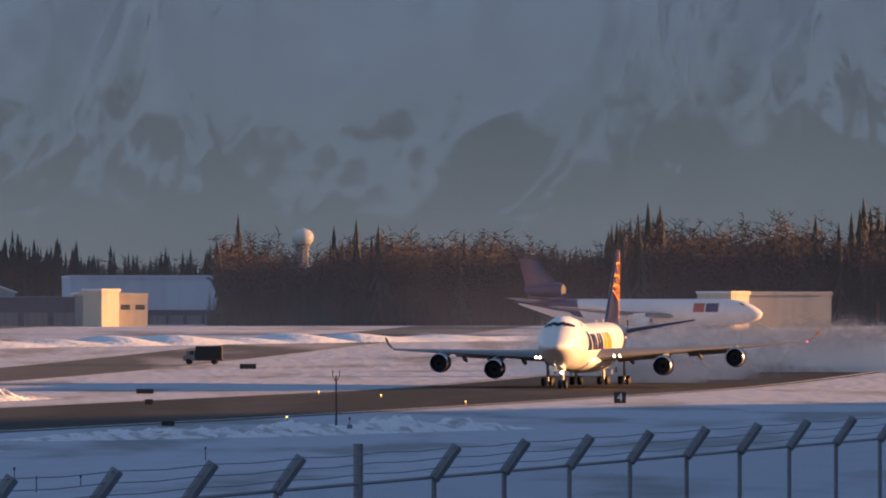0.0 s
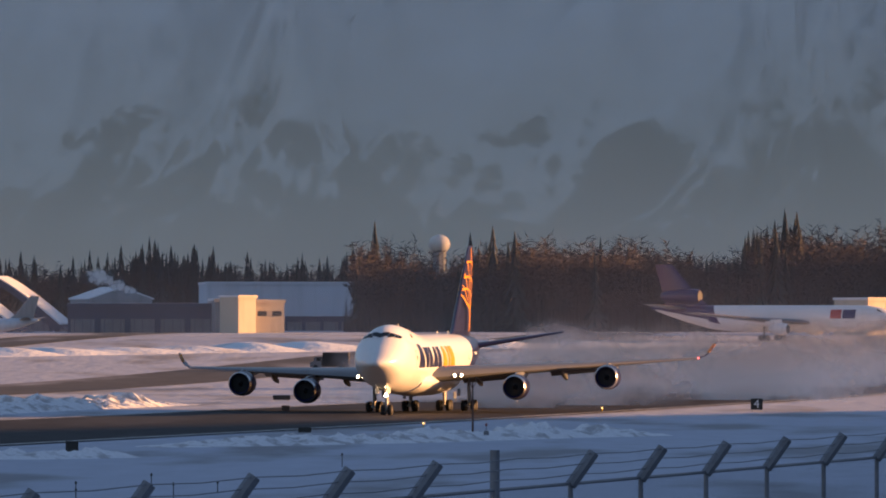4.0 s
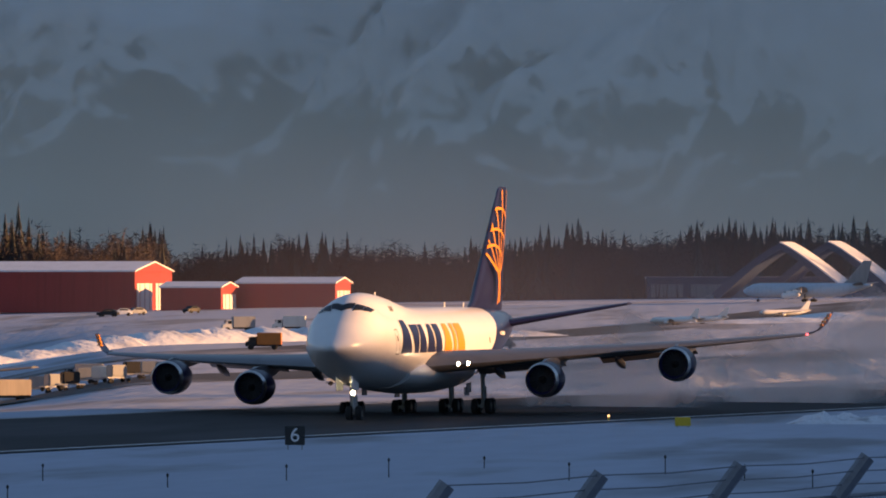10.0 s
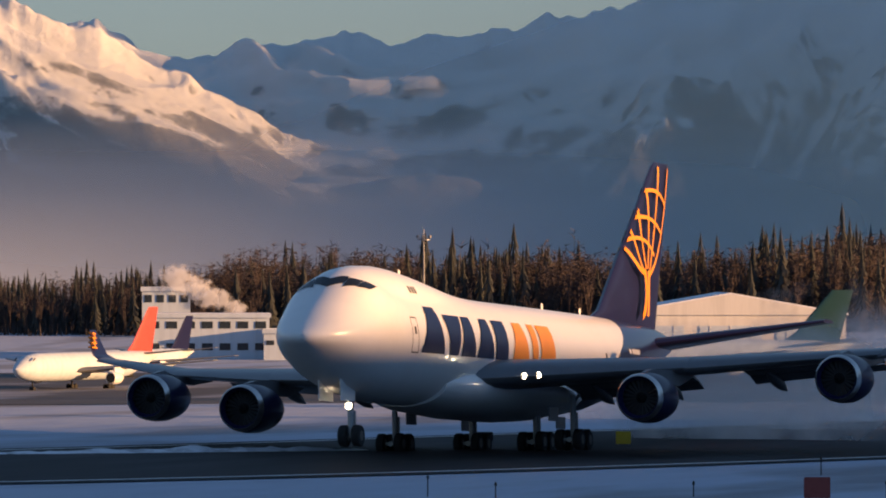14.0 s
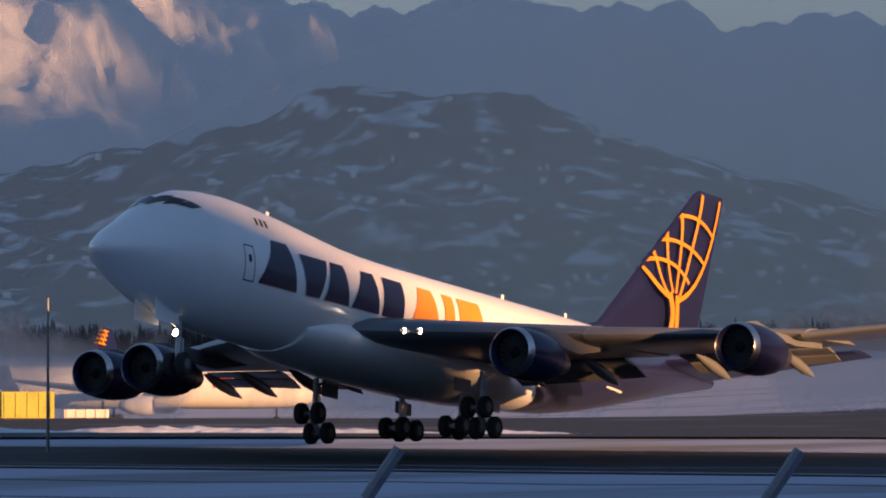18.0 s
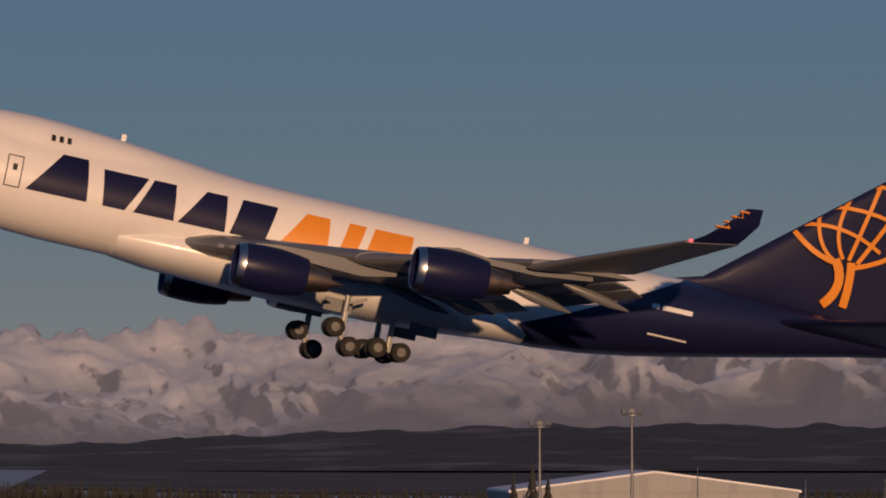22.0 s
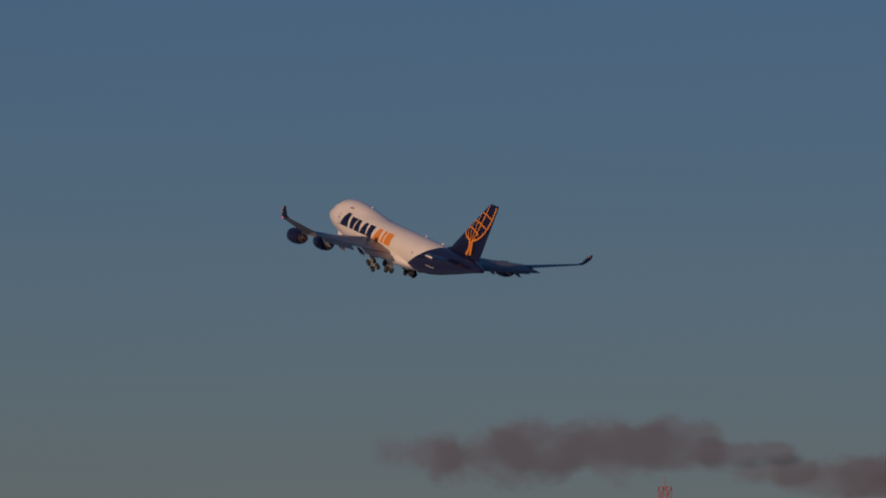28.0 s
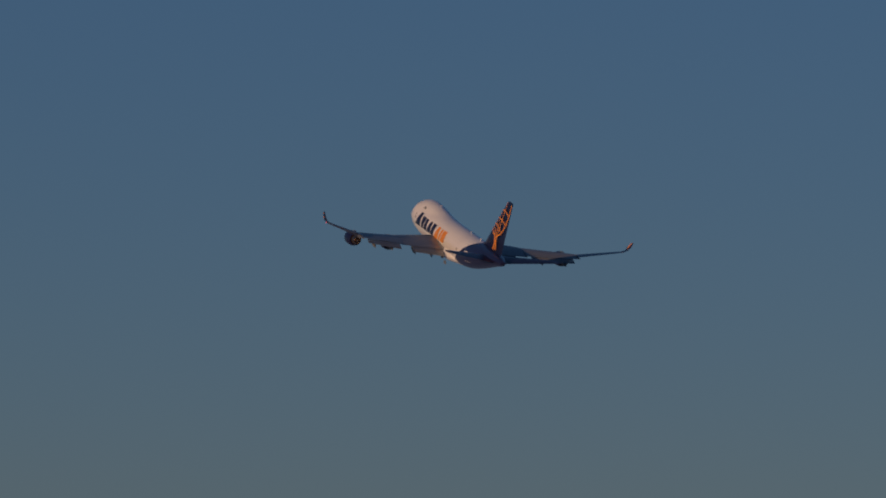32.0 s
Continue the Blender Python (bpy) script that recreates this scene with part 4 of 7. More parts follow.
def globe(fin):
    """Orange lattice of a globe held up by a plain stem, on both sides of the fin."""
    def strip(pts, w, side):
        fine = []
        for p, q in zip(pts, pts[1:]):
            fine += [Vector(p).lerp(Vector(q), k / 3) for k in range(3)]
        fine.append(Vector(pts[-1]))
        bm = bmesh.new()
        rows = []
        for i, p in enumerate(fine):
            a = fine[min(i + 1, len(fine) - 1)] - fine[max(i - 1, 0)]
            nrm = Vector((-a.y, a.x)).normalized() * w / 2
            row = []
            for k in (-1, 1):
                x, z = p.x + k * nrm.x, p.y + k * nrm.y
                le = float(np.interp(z, FIN_Z, FIN_LE))
                x = min(max(x, le + 0.12), le + float(np.interp(z, FIN_Z, FIN_CH)) - 0.08)
                z = min(z, 18.75)
                row.append(bm.verts.new((ORIGIN - x, side * fin_half(x, z), z)))
            rows.append(row)
        for p, q in zip(rows, rows[1:]):
            bm.faces.new((p[0], p[1], q[1], q[0]))
        part("lattice_strip", bm, ORANGE_PAINT, fin, "orange painted strip")
    def bow(p, q, r, n=10):                                # an arc through three places
        p, q, r = Vector(p), Vector(q), Vector(r)
        c = q * 2 - (p + r) / 2
        return [p * (1 - t) ** 2 + c * 2 * t * (1 - t) + r * t * t for t in [i / n for i in range(n + 1)]]
    for side in (1, -1):
        for a, b, c, w in (((62.0, 11.7), (60.3, 12.3), (58.9, 13.5), 0.34), ((63.4, 11.6), (67.2, 14.1), (69.5, 18.7), 0.3),      # the rim
                           ((62.0, 11.8), (60.9, 13.0), (60.7, 14.9), 0.24), ((62.6, 12.0), (62.0, 13.8), (62.5, 15.9), 0.24), ((63.0, 12.0), (63.75, 15.0), (64.3, 17.2), 0.26), ((63.6, 11.9), (65.7, 15.9), (66.9, 18.7), 0.28),      # long ribs
                           ((59.1, 13.5), (62.0, 13.85), (65.0, 12.9), 0.24), ((60.8, 15.0), (63.8, 15.25), (67.5, 14.4), 0.24), ((63.9, 17.0), (66.4, 17.0), (68.8, 16.2), 0.24),      # cross ribs
                           ((62.1, 11.9), (62.6, 10.4), (61.8, 8.9), 0.6), ((63.2, 11.9), (63.3, 10.5), (63.2, 9.0), 0.55)):      # the stem
            strip(bow(a, b, c), w, side)


wings, gears = [], {}
JET = make_jet()


# ---- woods ----
BARK = material("bare_birch_twigs", (0.05, 0.036, 0.035), 0.9, vary=0.25, size=5, second=(0.036, 0.028, 0.029), amount=0.5)
NEEDLES = material("dark_spruce_needles", (0.034, 0.038, 0.036), 0.9, vary=0.3, size=4, second=(0.035, 0.04, 0.035), amount=0.5)
# darker copy of the birch twigs: the wood's shade is in the colour
SHADED_TWIGS = material("shaded_dark_twigs", (0.021, 0.0145, 0.0125), 0.9, vary=0.3, size=5, second=(0.015, 0.012, 0.011), amount=0.6)
BRUSH = material("brown_brush", (0.043, 0.034, 0.034), 0.95, vary=0.3, size=3, second=(0.033, 0.027, 0.027), amount=0.5)


class Heap:
    """Collects loose geometry for one joined mesh."""
    def __init__(self):
        self.v, self.f = [], []

    def tri(self, *p):
        k = len(self.v)
        self.v += [tuple(q) for q in p]
        self.f.append(tuple(range(k, k + len(p))))


def spruce(heap, base, h, rnd):
    """Whorls of drooping boughs on a straight stem, with gaps."""
    n = 7
    for i in range(9):
        u = i / 9
        z0 = base.z + h * (0.08 + 0.88 * u)
        rad = h * 0.115 * (1 - u) ** 0.85 * rnd.uniform(0.75, 1.2) + 0.04 * h * (1 - u)
        turn = rnd.uniform(0, 1)
        top = (base.x, base.y, z0 + h * 0.16)
        for k in range(n):
            a0, a1 = 6.2832 * (k + turn) / n, 6.2832 * (k + turn + 0.62) / n
            d = rad * rnd.uniform(0.7, 1.25)
            heap.tri(top, (base.x + d * math.cos(a0), base.y + d * math.sin(a0), z0 - h * 0.03), (base.x + d * math.cos(a1), base.y + d * math.sin(a1), z0 + h * 0.01))


def birch(heap, base, h, rnd, dense=1.0):
    """A bare rounded crown: a stem that forks into spreading limbs, each with many fine twigs."""
    w = 0.012 * h
    fork = base + Vector((rnd.uniform(-0.03, 0.03) * h, rnd.uniform(-0.03, 0.03) * h, h * rnd.uniform(0.42, 0.6)))
    for c, d in ((w, 0), (0, w)):
        heap.tri((base.x - c, base.y - d, base.z), (base.x + c, base.y + d, base.z), fork)
    wide = h * rnd.uniform(0.15, 0.23)
    limbs = []
    for k in range(7):
        a, q = rnd.uniform(0, 6.2832), math.sqrt(rnd.random())
        s = base.lerp(fork, rnd.uniform(0.45, 1.0))
        e = Vector((base.x + wide * q * math.cos(a), base.y + wide * q * math.sin(a), base.z + h * (rnd.uniform(0.9, 1.0) - 0.34 * q * q)))
        limbs.append((s, e))
        heap.tri((s.x - w * 0.5, s.y + w * 0.5, s.z), (s.x + w * 0.5, s.y - w * 0.5, s.z), e)
    for k in range(int(64 * dense)):
        s, e = rnd.choice(limbs)
        p = s.lerp(e, rnd.uniform(0.05, 1.0) ** 0.7)
        a, ln = rnd.uniform(0, 6.2832), h * rnd.uniform(0.04, 0.11)
        tip = p + Vector((math.cos(a) * ln, math.sin(a) * ln, ln * rnd.uniform(-0.1, 0.9)))
        t = w * rnd.uniform(0.35, 0.85) / math.sqrt(dense)
        b = rnd.uniform(0, 6.2832)
        o = Vector((-math.sin(a) * t * math.cos(b), math.cos(a) * t * math.cos(b), t * math.sin(b)))
        heap.tri(p - o, p + o, tip)


def wood(name, a0, a1, r0, r1, h0, h1, gap, share, label, seed, brush=True, shape=None, twigs=None, dense=1.0):
    """A strip of woodland between two bearings; share: how many are spruces."""
    rnd = random.Random(seed)
    bare, dark, low = Heap(), Heap(), Heap()
    count = int((a1 - a0) / 1e4 * (r0 + r1) / 2 * (r1 - r0) / (gap * gap))
    for _ in range(count):
        a, r = rnd.uniform(a0, a1), rnd.uniform(r0, r1)
        k = noise.noise(Vector((a / 160, r / 90, seed)))
        h = rnd.uniform(h0, h1) * (1 + 0.25 * k) * (shape(a) if shape else 1)
        p = spot(a, r, -0.2)
        if rnd.random() < share + 0.5 * noise.noise(Vector((a / 210, 3.1, seed))) * (1 if 0.02 < share < 0.98 else 0):
            spruce(dark, p, h * rnd.uniform(0.75, 1.18), rnd)
        else:
            birch(bare, p, h * rnd.uniform(0.62, 1.12), rnd, dense)
        if brush:
            for _ in range(13):
                q = p + Vector((rnd.uniform(-3.5, 3.5), rnd.uniform(-3.5, 3.5), 0))
                hh, a2 = h * rnd.uniform(0.1, 0.6) * rnd.uniform(0.5, 1), rnd.uniform(0, 3.14)
                w = rnd.uniform(0.05, 0.26)
                c, s = math.cos(a2) * w, math.sin(a2) * w
                e = rnd.uniform(-0.8, 0.8)
                low.tri((q.x - c, q.y - s, q.z), (q.x + c, q.y + s, q.z), (q.x + e, q.y + e, q.z + hh))
    for heap, mat, nm, lb in ((bare, twigs or BARK, name + "_of_bare_birches", "bare wood beyond the airfield, shade painted into its dark twigs" if twigs else "bare brown birch wood beyond the airfield"), (dark, NEEDLES, name + "_of_spruces", "dark spruces standing in the wood"), (low, SHADED_TWIGS if twigs else BRUSH, name + "_brush", "brown brush under the trees")):
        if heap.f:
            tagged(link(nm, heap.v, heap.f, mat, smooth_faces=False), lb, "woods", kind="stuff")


wood("wood", -1000, 395, 1330, 1450, 15, 19, 3.1, 0.05, "", 1, dense=1.8, shape=lambda a: float(np.interp(a, [-800, -350, -250, -50, 100, 395], [1.4, 1.35, 1.0, 1.25, 1.2, 1.15])))
wood("far_wood", 330, 1500, 1620, 1740, 16, 21, 3.4, 0.25, "", 2)
wood("spruce_wood", 1230, 2300, 1400, 1530, 12, 16, 3.4, 0.14, "", 3, dense=1.4)
wood("hangar_wood", 2200, 3250, 1340, 1470, 15, 20, 3.3, 0.1, "", 4, dense=1.4)
wood("middle_wood", 3150, 4900, 1090, 1220, 12, 17, 3.2, 0.13, "", 5, dense=1.4, shape=lambda a: float(np.interp(a, [3150, 4300, 4450, 4900], [1.05, 0.95, 0.7, 0.55])))
wood("low_wood", 4800, 7000, 1250, 1400, 7, 10, 4.2, 0.35, "", 6)
wood("apron_wood", 6700, 9800, 2200, 2420, 9, 13, 6.0, 0.3, "", 7)
wood("city_wood", 9600, 14700, 2300, 2600, 8, 12, 7.0, 0.6, "", 8, twigs=SHADED_TWIGS)
wood("yard_wood", 11600, 18200, 1170, 1300, 4.5, 8, 3.8, 0.7, "", 10, twigs=SHADED_TWIGS, shape=lambda a: float(np.interp(a, [14300, 14900], [1.0, 0.55])))
wood("west_wood", 17750, 22400, 1220, 1330, 10, 13.5, 2.8, 0.0, "", 9, twigs=SHADED_TWIGS, dense=2.0, shape=lambda a: float(np.interp(a, [17750, 17900, 18200, 18350, 19200, 19450, 19700, 20000, 20400, 22400], [0.3, 0.85, 1.05, 0.92, 0.84, 1.25, 1.2, 0.86, 0.8, 0.8])))


def lone_spruce(a, r, h, seed):
    heap = Heap()
    spruce(heap, Vector((0, 0, 0)), h, random.Random(seed))
    spruce(heap, Vector((0, 0, 0)), h * 0.97, random.Random(seed + 50))
    tree = new("spruce_tree")
    tree.location = spot(a, r, -0.1)
    part("trunk", turned([(0, h * 0.016), (h * 0.9, h * 0.003)], 8, "Z"), BARK, tree)
    link("crown", heap.v, heap.f, NEEDLES, tree, smooth_faces=False)
    tagged(tree, "tall dark narrow spruce at the wood's edge", "tree", "tall spruces")


for i, (a, r, h) in enumerate(((15722, 800, 14.5), (15755, 806, 12), (15694, 803, 12), (18356, 1180, 21), (18345, 1190, 17), (18420, 1200, 15), (3395, 1100, 22), (3370, 1110, 19), (3230, 1120, 21), (3190, 1115, 20), (3120, 1300, 24), (3040, 1300, 25), (3010, 1290, 24), (2965, 1290, 24), (2870, 1300, 26), (2770, 1300, 26), (2920, 1300, 25), (3635, 1085, 17), (4310, 1080, 17), (4190, 1075, 19), (4250, 1080, 16), (4180, 900, 14), (310, 1450, 22), (150, 1450, 25), (158, 1455, 26), (180, 1450, 24), (225, 1450, 22), (-180, 1450, 23), (1850, 1520, 19), (1745, 1520, 20), (1380, 1520, 19), (1590, 1520, 18))):
    lone_spruce(a, r, h * (0.97 if a > 18000 else 0.8), 100 + i)


# ---- buildings of the airfield ----
PALE_CLAD = material("pale_blue_cladding", (0.5, 0.58, 0.66), 0.6, vary=0.08, size=5, stretch=(4, 4, 0.2))
BLUE_CLAD = material("dark_blue_cladding", (0.035, 0.055, 0.1), 0.6, vary=0.15, size=5, stretch=(4, 4, 0.2))
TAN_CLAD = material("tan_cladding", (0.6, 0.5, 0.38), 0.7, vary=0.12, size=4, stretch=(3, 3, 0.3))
RED_CLAD = material("red_cladding", (0.32, 0.035, 0.035), 0.6, vary=0.15, size=4, stretch=(4, 4, 0.2))
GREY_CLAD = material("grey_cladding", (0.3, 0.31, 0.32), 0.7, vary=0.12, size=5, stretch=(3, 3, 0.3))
WHITE_CLAD = material("white_cladding", (0.68, 0.66, 0.62), 0.65, vary=0.08, size=5, stretch=(3, 3, 0.3))
ROOF_SNOW = material("snow_on_roof", (0.78, 0.79, 0.82), 0.8, vary=0.08, size=3, bump=0.3)
DOOR_GREY = material("door_grey", (0.16, 0.17, 0.19), 0.6, vary=0.12, size=2)
RUST_DOOR = material("red_brown_door", (0.11, 0.05, 0.04), 0.7, vary=0.15, size=2)
WINDOW = material("dark_window_glass", (0.03, 0.04, 0.05), 0.12, vary=0.2, size=1)
WARM_LAMP = material("warm_lamp", (0.9, 0.7, 0.4), 0.4, glow=(1.0, 0.62, 0.28, 0.8))


def building(name, label, a0, a1, r, depth, h, wall, roof=ROOF_SNOW, gable=0.0, doors=0, windows=0, turn=0.0, door_mat=None, door_h=0.7, sink=0.6, lit_end=None, group="", rows=1):
    """A building between two bearings at a distance: walls, roof with snow, doors and windows on its near face."""
    am = (a0 + a1) / 2
    w = (a1 - a0) / 1e4 * r
    th = am / 1e4
    base = spot(am, r, -sink)
    b = new(name)
    b.matrix_world = Matrix.Translation(base) @ Matrix.Rotation(th + radians(turn), 4, "Z")
    tagged(b, label, "building", group)
    H = h + sink
    # local: x away from the viewer, y to the left
    part("wall", box_bm(0.3, w, H, 0.15, 0, H / 2), wall, b)
    part("wall", box_bm(0.3, w, H, depth - 0.15, 0, H / 2), wall, b)
    part("wall", box_bm(depth - 0.6, 0.3, H, depth / 2, w / 2 - 0.15, H / 2), wall, b)
    # lit_end: a second wall colour that paints sunlight onto this end
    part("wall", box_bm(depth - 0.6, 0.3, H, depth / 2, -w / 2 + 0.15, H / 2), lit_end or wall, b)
    if gable:
        bm = loft([[(x, -w / 2 - 0.4, H), (x, w / 2 + 0.4, H), (x, w / 2 + 0.4, H + 0.35), (x, 0, H + gable), (x, -w / 2 - 0.4, H + 0.35)] for x in (-0.4, depth + 0.4)])
        part("roof", bm, roof, b, "snow-covered pitched roof", False)
        bm = bmesh.new()
        bm.faces.new([bm.verts.new(p) for p in ((-0.42, -w / 2, H), (-0.42, w / 2, H), (-0.42, w / 2, H + 0.15), (-0.42, 0, H + gable - 0.3), (-0.42, -w / 2, H + 0.15))])
        part("gable_wall", bm, wall, b, "", False)
    else:
        part("roof", box_bm(depth + 0.5, w + 0.5, 0.5, depth / 2, 0, H + 0.25, 0.08), roof, b, "flat roof under snow", False)
        part("parapet", box_bm(0.15, w + 0.56, 0.7, -0.3, 0, H + 0.1), wall, b)
    for k in range(doors):
        y = -w / 2 + w * (k + 0.5) / doors
        dh = (h if not gable else h * 1.0) * door_h
        d = part("door", box_bm(0.14, w / doors * 0.8, dh, -0.08, y, sink + dh / 2, 0.02), door_mat or DOOR_GREY, b, "large hangar door")
        for j in range(3):
            part("rib", box_bm(0.08, 0.12, dh, -0.19, y + w / doors * 0.8 * (j - 1) / 3, sink + dh / 2), wall, d)
    for q in range(rows):
        for k in range(windows):
            y = -w / 2 + w * (k + 0.5) / windows
            z = sink + h * (0.62 if rows == 1 else (q + 0.6) / rows)
            part("window", box_bm(0.1, w / windows * 0.62, min(1.3, h * 0.16), -0.05, y, z, 0.02), WINDOW, b)
    return b


building("hangar", "big pale blue hangar with a dark base strip", 386, 659, 1500, 40, 12.5, PALE_CLAD, turn=4)
# no separate building: an added block for the hangar's dark base strip
building("low_store", "dark blue block added as the pale hangar's base strip", 392, 520, 1478, 8, 3.4, BLUE_CLAD, doors=4, turn=4)
building("workshop", "long dark blue low building with snow on its roof", 640, 905, 1290, 22, 6.2, BLUE_CLAD, doors=5, turn=-3, door_h=0.5)
building("workshop_annex", "tan concrete block at the end of the blue building", 522, 575, 1280, 14, 7.0, TAN_CLAD, turn=8, windows=2)
building("stair_block", "tall tan block with flat roof", 570, 606, 1272, 8, 8.0, TAN_CLAD, turn=32)
building("stair_block", "grey flat-roofed stair block", 604, 645, 1284, 10, 7.2, GREY_CLAD, turn=8)
building("boiler_house", "small snowy-roofed house with steam above it", 752, 870, 1560, 16, 8.5, GREY_CLAD, gable=3.5, turn=20)
building("warehouse", "grey flat warehouse among the trees, sunlight painted tan on one end", -690, -505, 1240, 22, 7.4, GREY_CLAD, lit_end=TAN_CLAD, turn=16)
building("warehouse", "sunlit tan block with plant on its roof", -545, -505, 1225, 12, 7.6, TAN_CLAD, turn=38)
building("red_hangar", "large red hangar with snow on its long roof", 2129, 2321, 1250, 47, 8.4, RED_CLAD, gable=2.4, turn=70, doors=2, door_mat=WHITE_CLAD)
building("red_shed", "small red shed with a snowy roof", 2052, 2132, 1230, 14, 4.6, RED_CLAD, gable=1.4, turn=70, doors=1, door_mat=WHITE_CLAD, group="red sheds")
building("red_shed", "small red shed with a snowy roof", 1850, 1930, 1235, 23, 5.0, RED_CLAD, gable=1.5, turn=70, doors=1, door_mat=WHITE_CLAD, group="red sheds")
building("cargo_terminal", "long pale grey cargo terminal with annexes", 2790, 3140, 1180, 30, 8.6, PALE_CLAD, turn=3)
# the yellow sunlight on this end is put into its tan cladding
building("terminal_end", "white end block of the cargo terminal, sunlight painted in as tan", 2722, 2790, 1170, 14, 9.0, TAN_CLAD, turn=35, windows=2)
building("office_annex", "low white annex with small windows", 2990, 3145, 1120, 10, 4.4, WHITE_CLAD, windows=6)
building("gable_hangar", "pale beige hangar with a low pitched snowy roof", 3230, 3640, 1010, 30, 6.4, WHITE_CLAD, gable=4.0, turn=5, doors=3, door_mat=PALE_CLAD)
building("stepped_terminal", "stepped pale terminal building with flat snowy roofs", 4250, 4470, 960, 16, 7.4, PALE_CLAD, windows=7, rows=2)
building("stepped_terminal", "upper deck block of the pale terminal", 4390, 4475, 985, 14, 11.6, PALE_CLAD, windows=4, rows=3)
building("terminal_wing", "low snowy terminal wing", 4080, 4260, 955, 14, 4.8, PALE_CLAD, windows=8)
# the dark depot and the concourse have their shade put into the wall grey
building("depot", "dark flat depot with pale edge", 5265, 5520, 1010, 20, 6.8, DOOR_GREY, windows=6)
building("depot", "sunlit tan depot with window bands", 5135, 5262, 1000, 22, 6.2, TAN_CLAD, windows=8, rows=2)
building("long_concourse", "long low concourse with snow on its roof", 5000, 5900, 860, 20, 4.0, DOOR_GREY, windows=24)
building("pavilion", "tan house with a pitched roof and lit window", 8190, 8310, 1180, 14, 3.0, TAN_CLAD, gable=2.6, windows=3)
building("freight_shed", "sunlit tan freight building with dock doors", 9950, 10420, 1010, 24, 7.5, TAN_CLAD, doors=12, door_h=0.42, windows=14)
building("freight_shed", "grey freight block beside the apron", 10240, 10370, 900, 20, 5.2, GREY_CLAD, doors=2)
building("cargo_hangar", "sunlit pale hangar with a shallow roof", 11900, 12300, 860, 40, 7.8, WHITE_CLAD, gable=2.2, doors=0, windows=6, turn=-6)
building("cargo_building", "long sunlit tan cargo building with dock doors and a window band", 11480, 11900, 870, 30, 7.6, TAN_CLAD, doors=7, door_h=0.36, windows=26)
building("cargo_building", "tan cargo building with high doors", 10880, 11262, 860, 26, 7.9, TAN_CLAD, doors=4, door_h=0.5, windows=14)
building("cargo_building", "dark blue-grey block between the cargo buildings", 11264, 11478, 848, 14, 8.6, BLUE_CLAD)
building("blue_warehouse", "wide dark blue warehouse", 12245, 13034, 900, 30, 7.4, BLUE_CLAD, doors=0, windows=0)
building("dock_offices", "low sunlit tan offices with windows", 13619, 13876, 850, 16, 3.4, TAN_CLAD, windows=8, doors=0)
building("dock_shed", "long dock shed with red-brown doors and snow on its roof", 13878, 14330, 866, 18, 4.4, TAN_CLAD, doors=5, door_mat=RUST_DOOR, door_h=0.6)
building("big_shed", "large tan and grey gabled shed", 15250, 15760, 830, 44, 6.6, GREY_CLAD, gable=3.2, doors=0, turn=6)
building("shed_annex", "sunlit low tan annex", 15030, 15260, 815, 20, 4.0, TAN_CLAD, doors=3)
building("dark_shed", "dark low shed in the shade", 15380, 15690, 640, 12, 2.6, GREY_CLAD)
for a, h in ((14290, 17), (14197, 12), (14060, 11), (14700, 10)):
    building("city_block", "far tall flat-roofed city block", a - 26, a + 26, 2400, 20, h, GREY_CLAD, windows=3, rows=5, group="far city blocks")


def arch_hangar(a, r, span, rise, depth, turn):
    """One thick bent arch, open below, with snow on the slope that faces the sun."""
    b = new("hangar_arch")
    b.matrix_world = Matrix.Translation(spot(a, r, -0.3)) @ Matrix.Rotation(a / 1e4 + radians(turn), 4, "Z")
    tagged(b, "bare arch of an open hangar with snow on one slope", "arch", "hangar arches")
    n = 22
    def curve(k, lift):
        u = 2 * k / n - 1
        return u * (span / 2 + lift), rise * (1 - abs(u) ** 1.18) + lift
    def shell(x0, x1, lo, hi, mat, nm, lb="", k0=0, k1=n):
        rings = []
        for k in range(k0, k1 + 1):
            (y0, z0), (y1, z1) = curve(k, lo), curve(k, hi)
            rings.append([(x0, y0, z0), (x1, y0, z0), (x1, y1, z1), (x0, y1, z1)])
        part(nm, loft(rings), mat, b, lb)
    shell(0, depth, -0.9, 0.7, BLUE_CLAD, "arch", "dark thick arch")
    shell(-0.3, depth + 0.3, 0.72, 1.0, ROOF_SNOW, "arch_snow", "sunlit snow on the arch's slope", 1, n // 2)
    for s in (-1, 1):
        part("footing", box_bm(depth + 1, 2.4, 1.4, depth / 2, s * (span / 2 + 0.2), 0.3, 0.1), DOOR_GREY, b, "concrete footing")


arch_hangar(1117, 1340, 37, 12.6, 6, -28)
arch_hangar(1032, 1360, 37, 12.8, 6, -28)
building("blue_hall", "dark blue low hall behind the arches", 930, 1352, 1400, 26, 4.6, BLUE_CLAD, doors=6, turn=3)


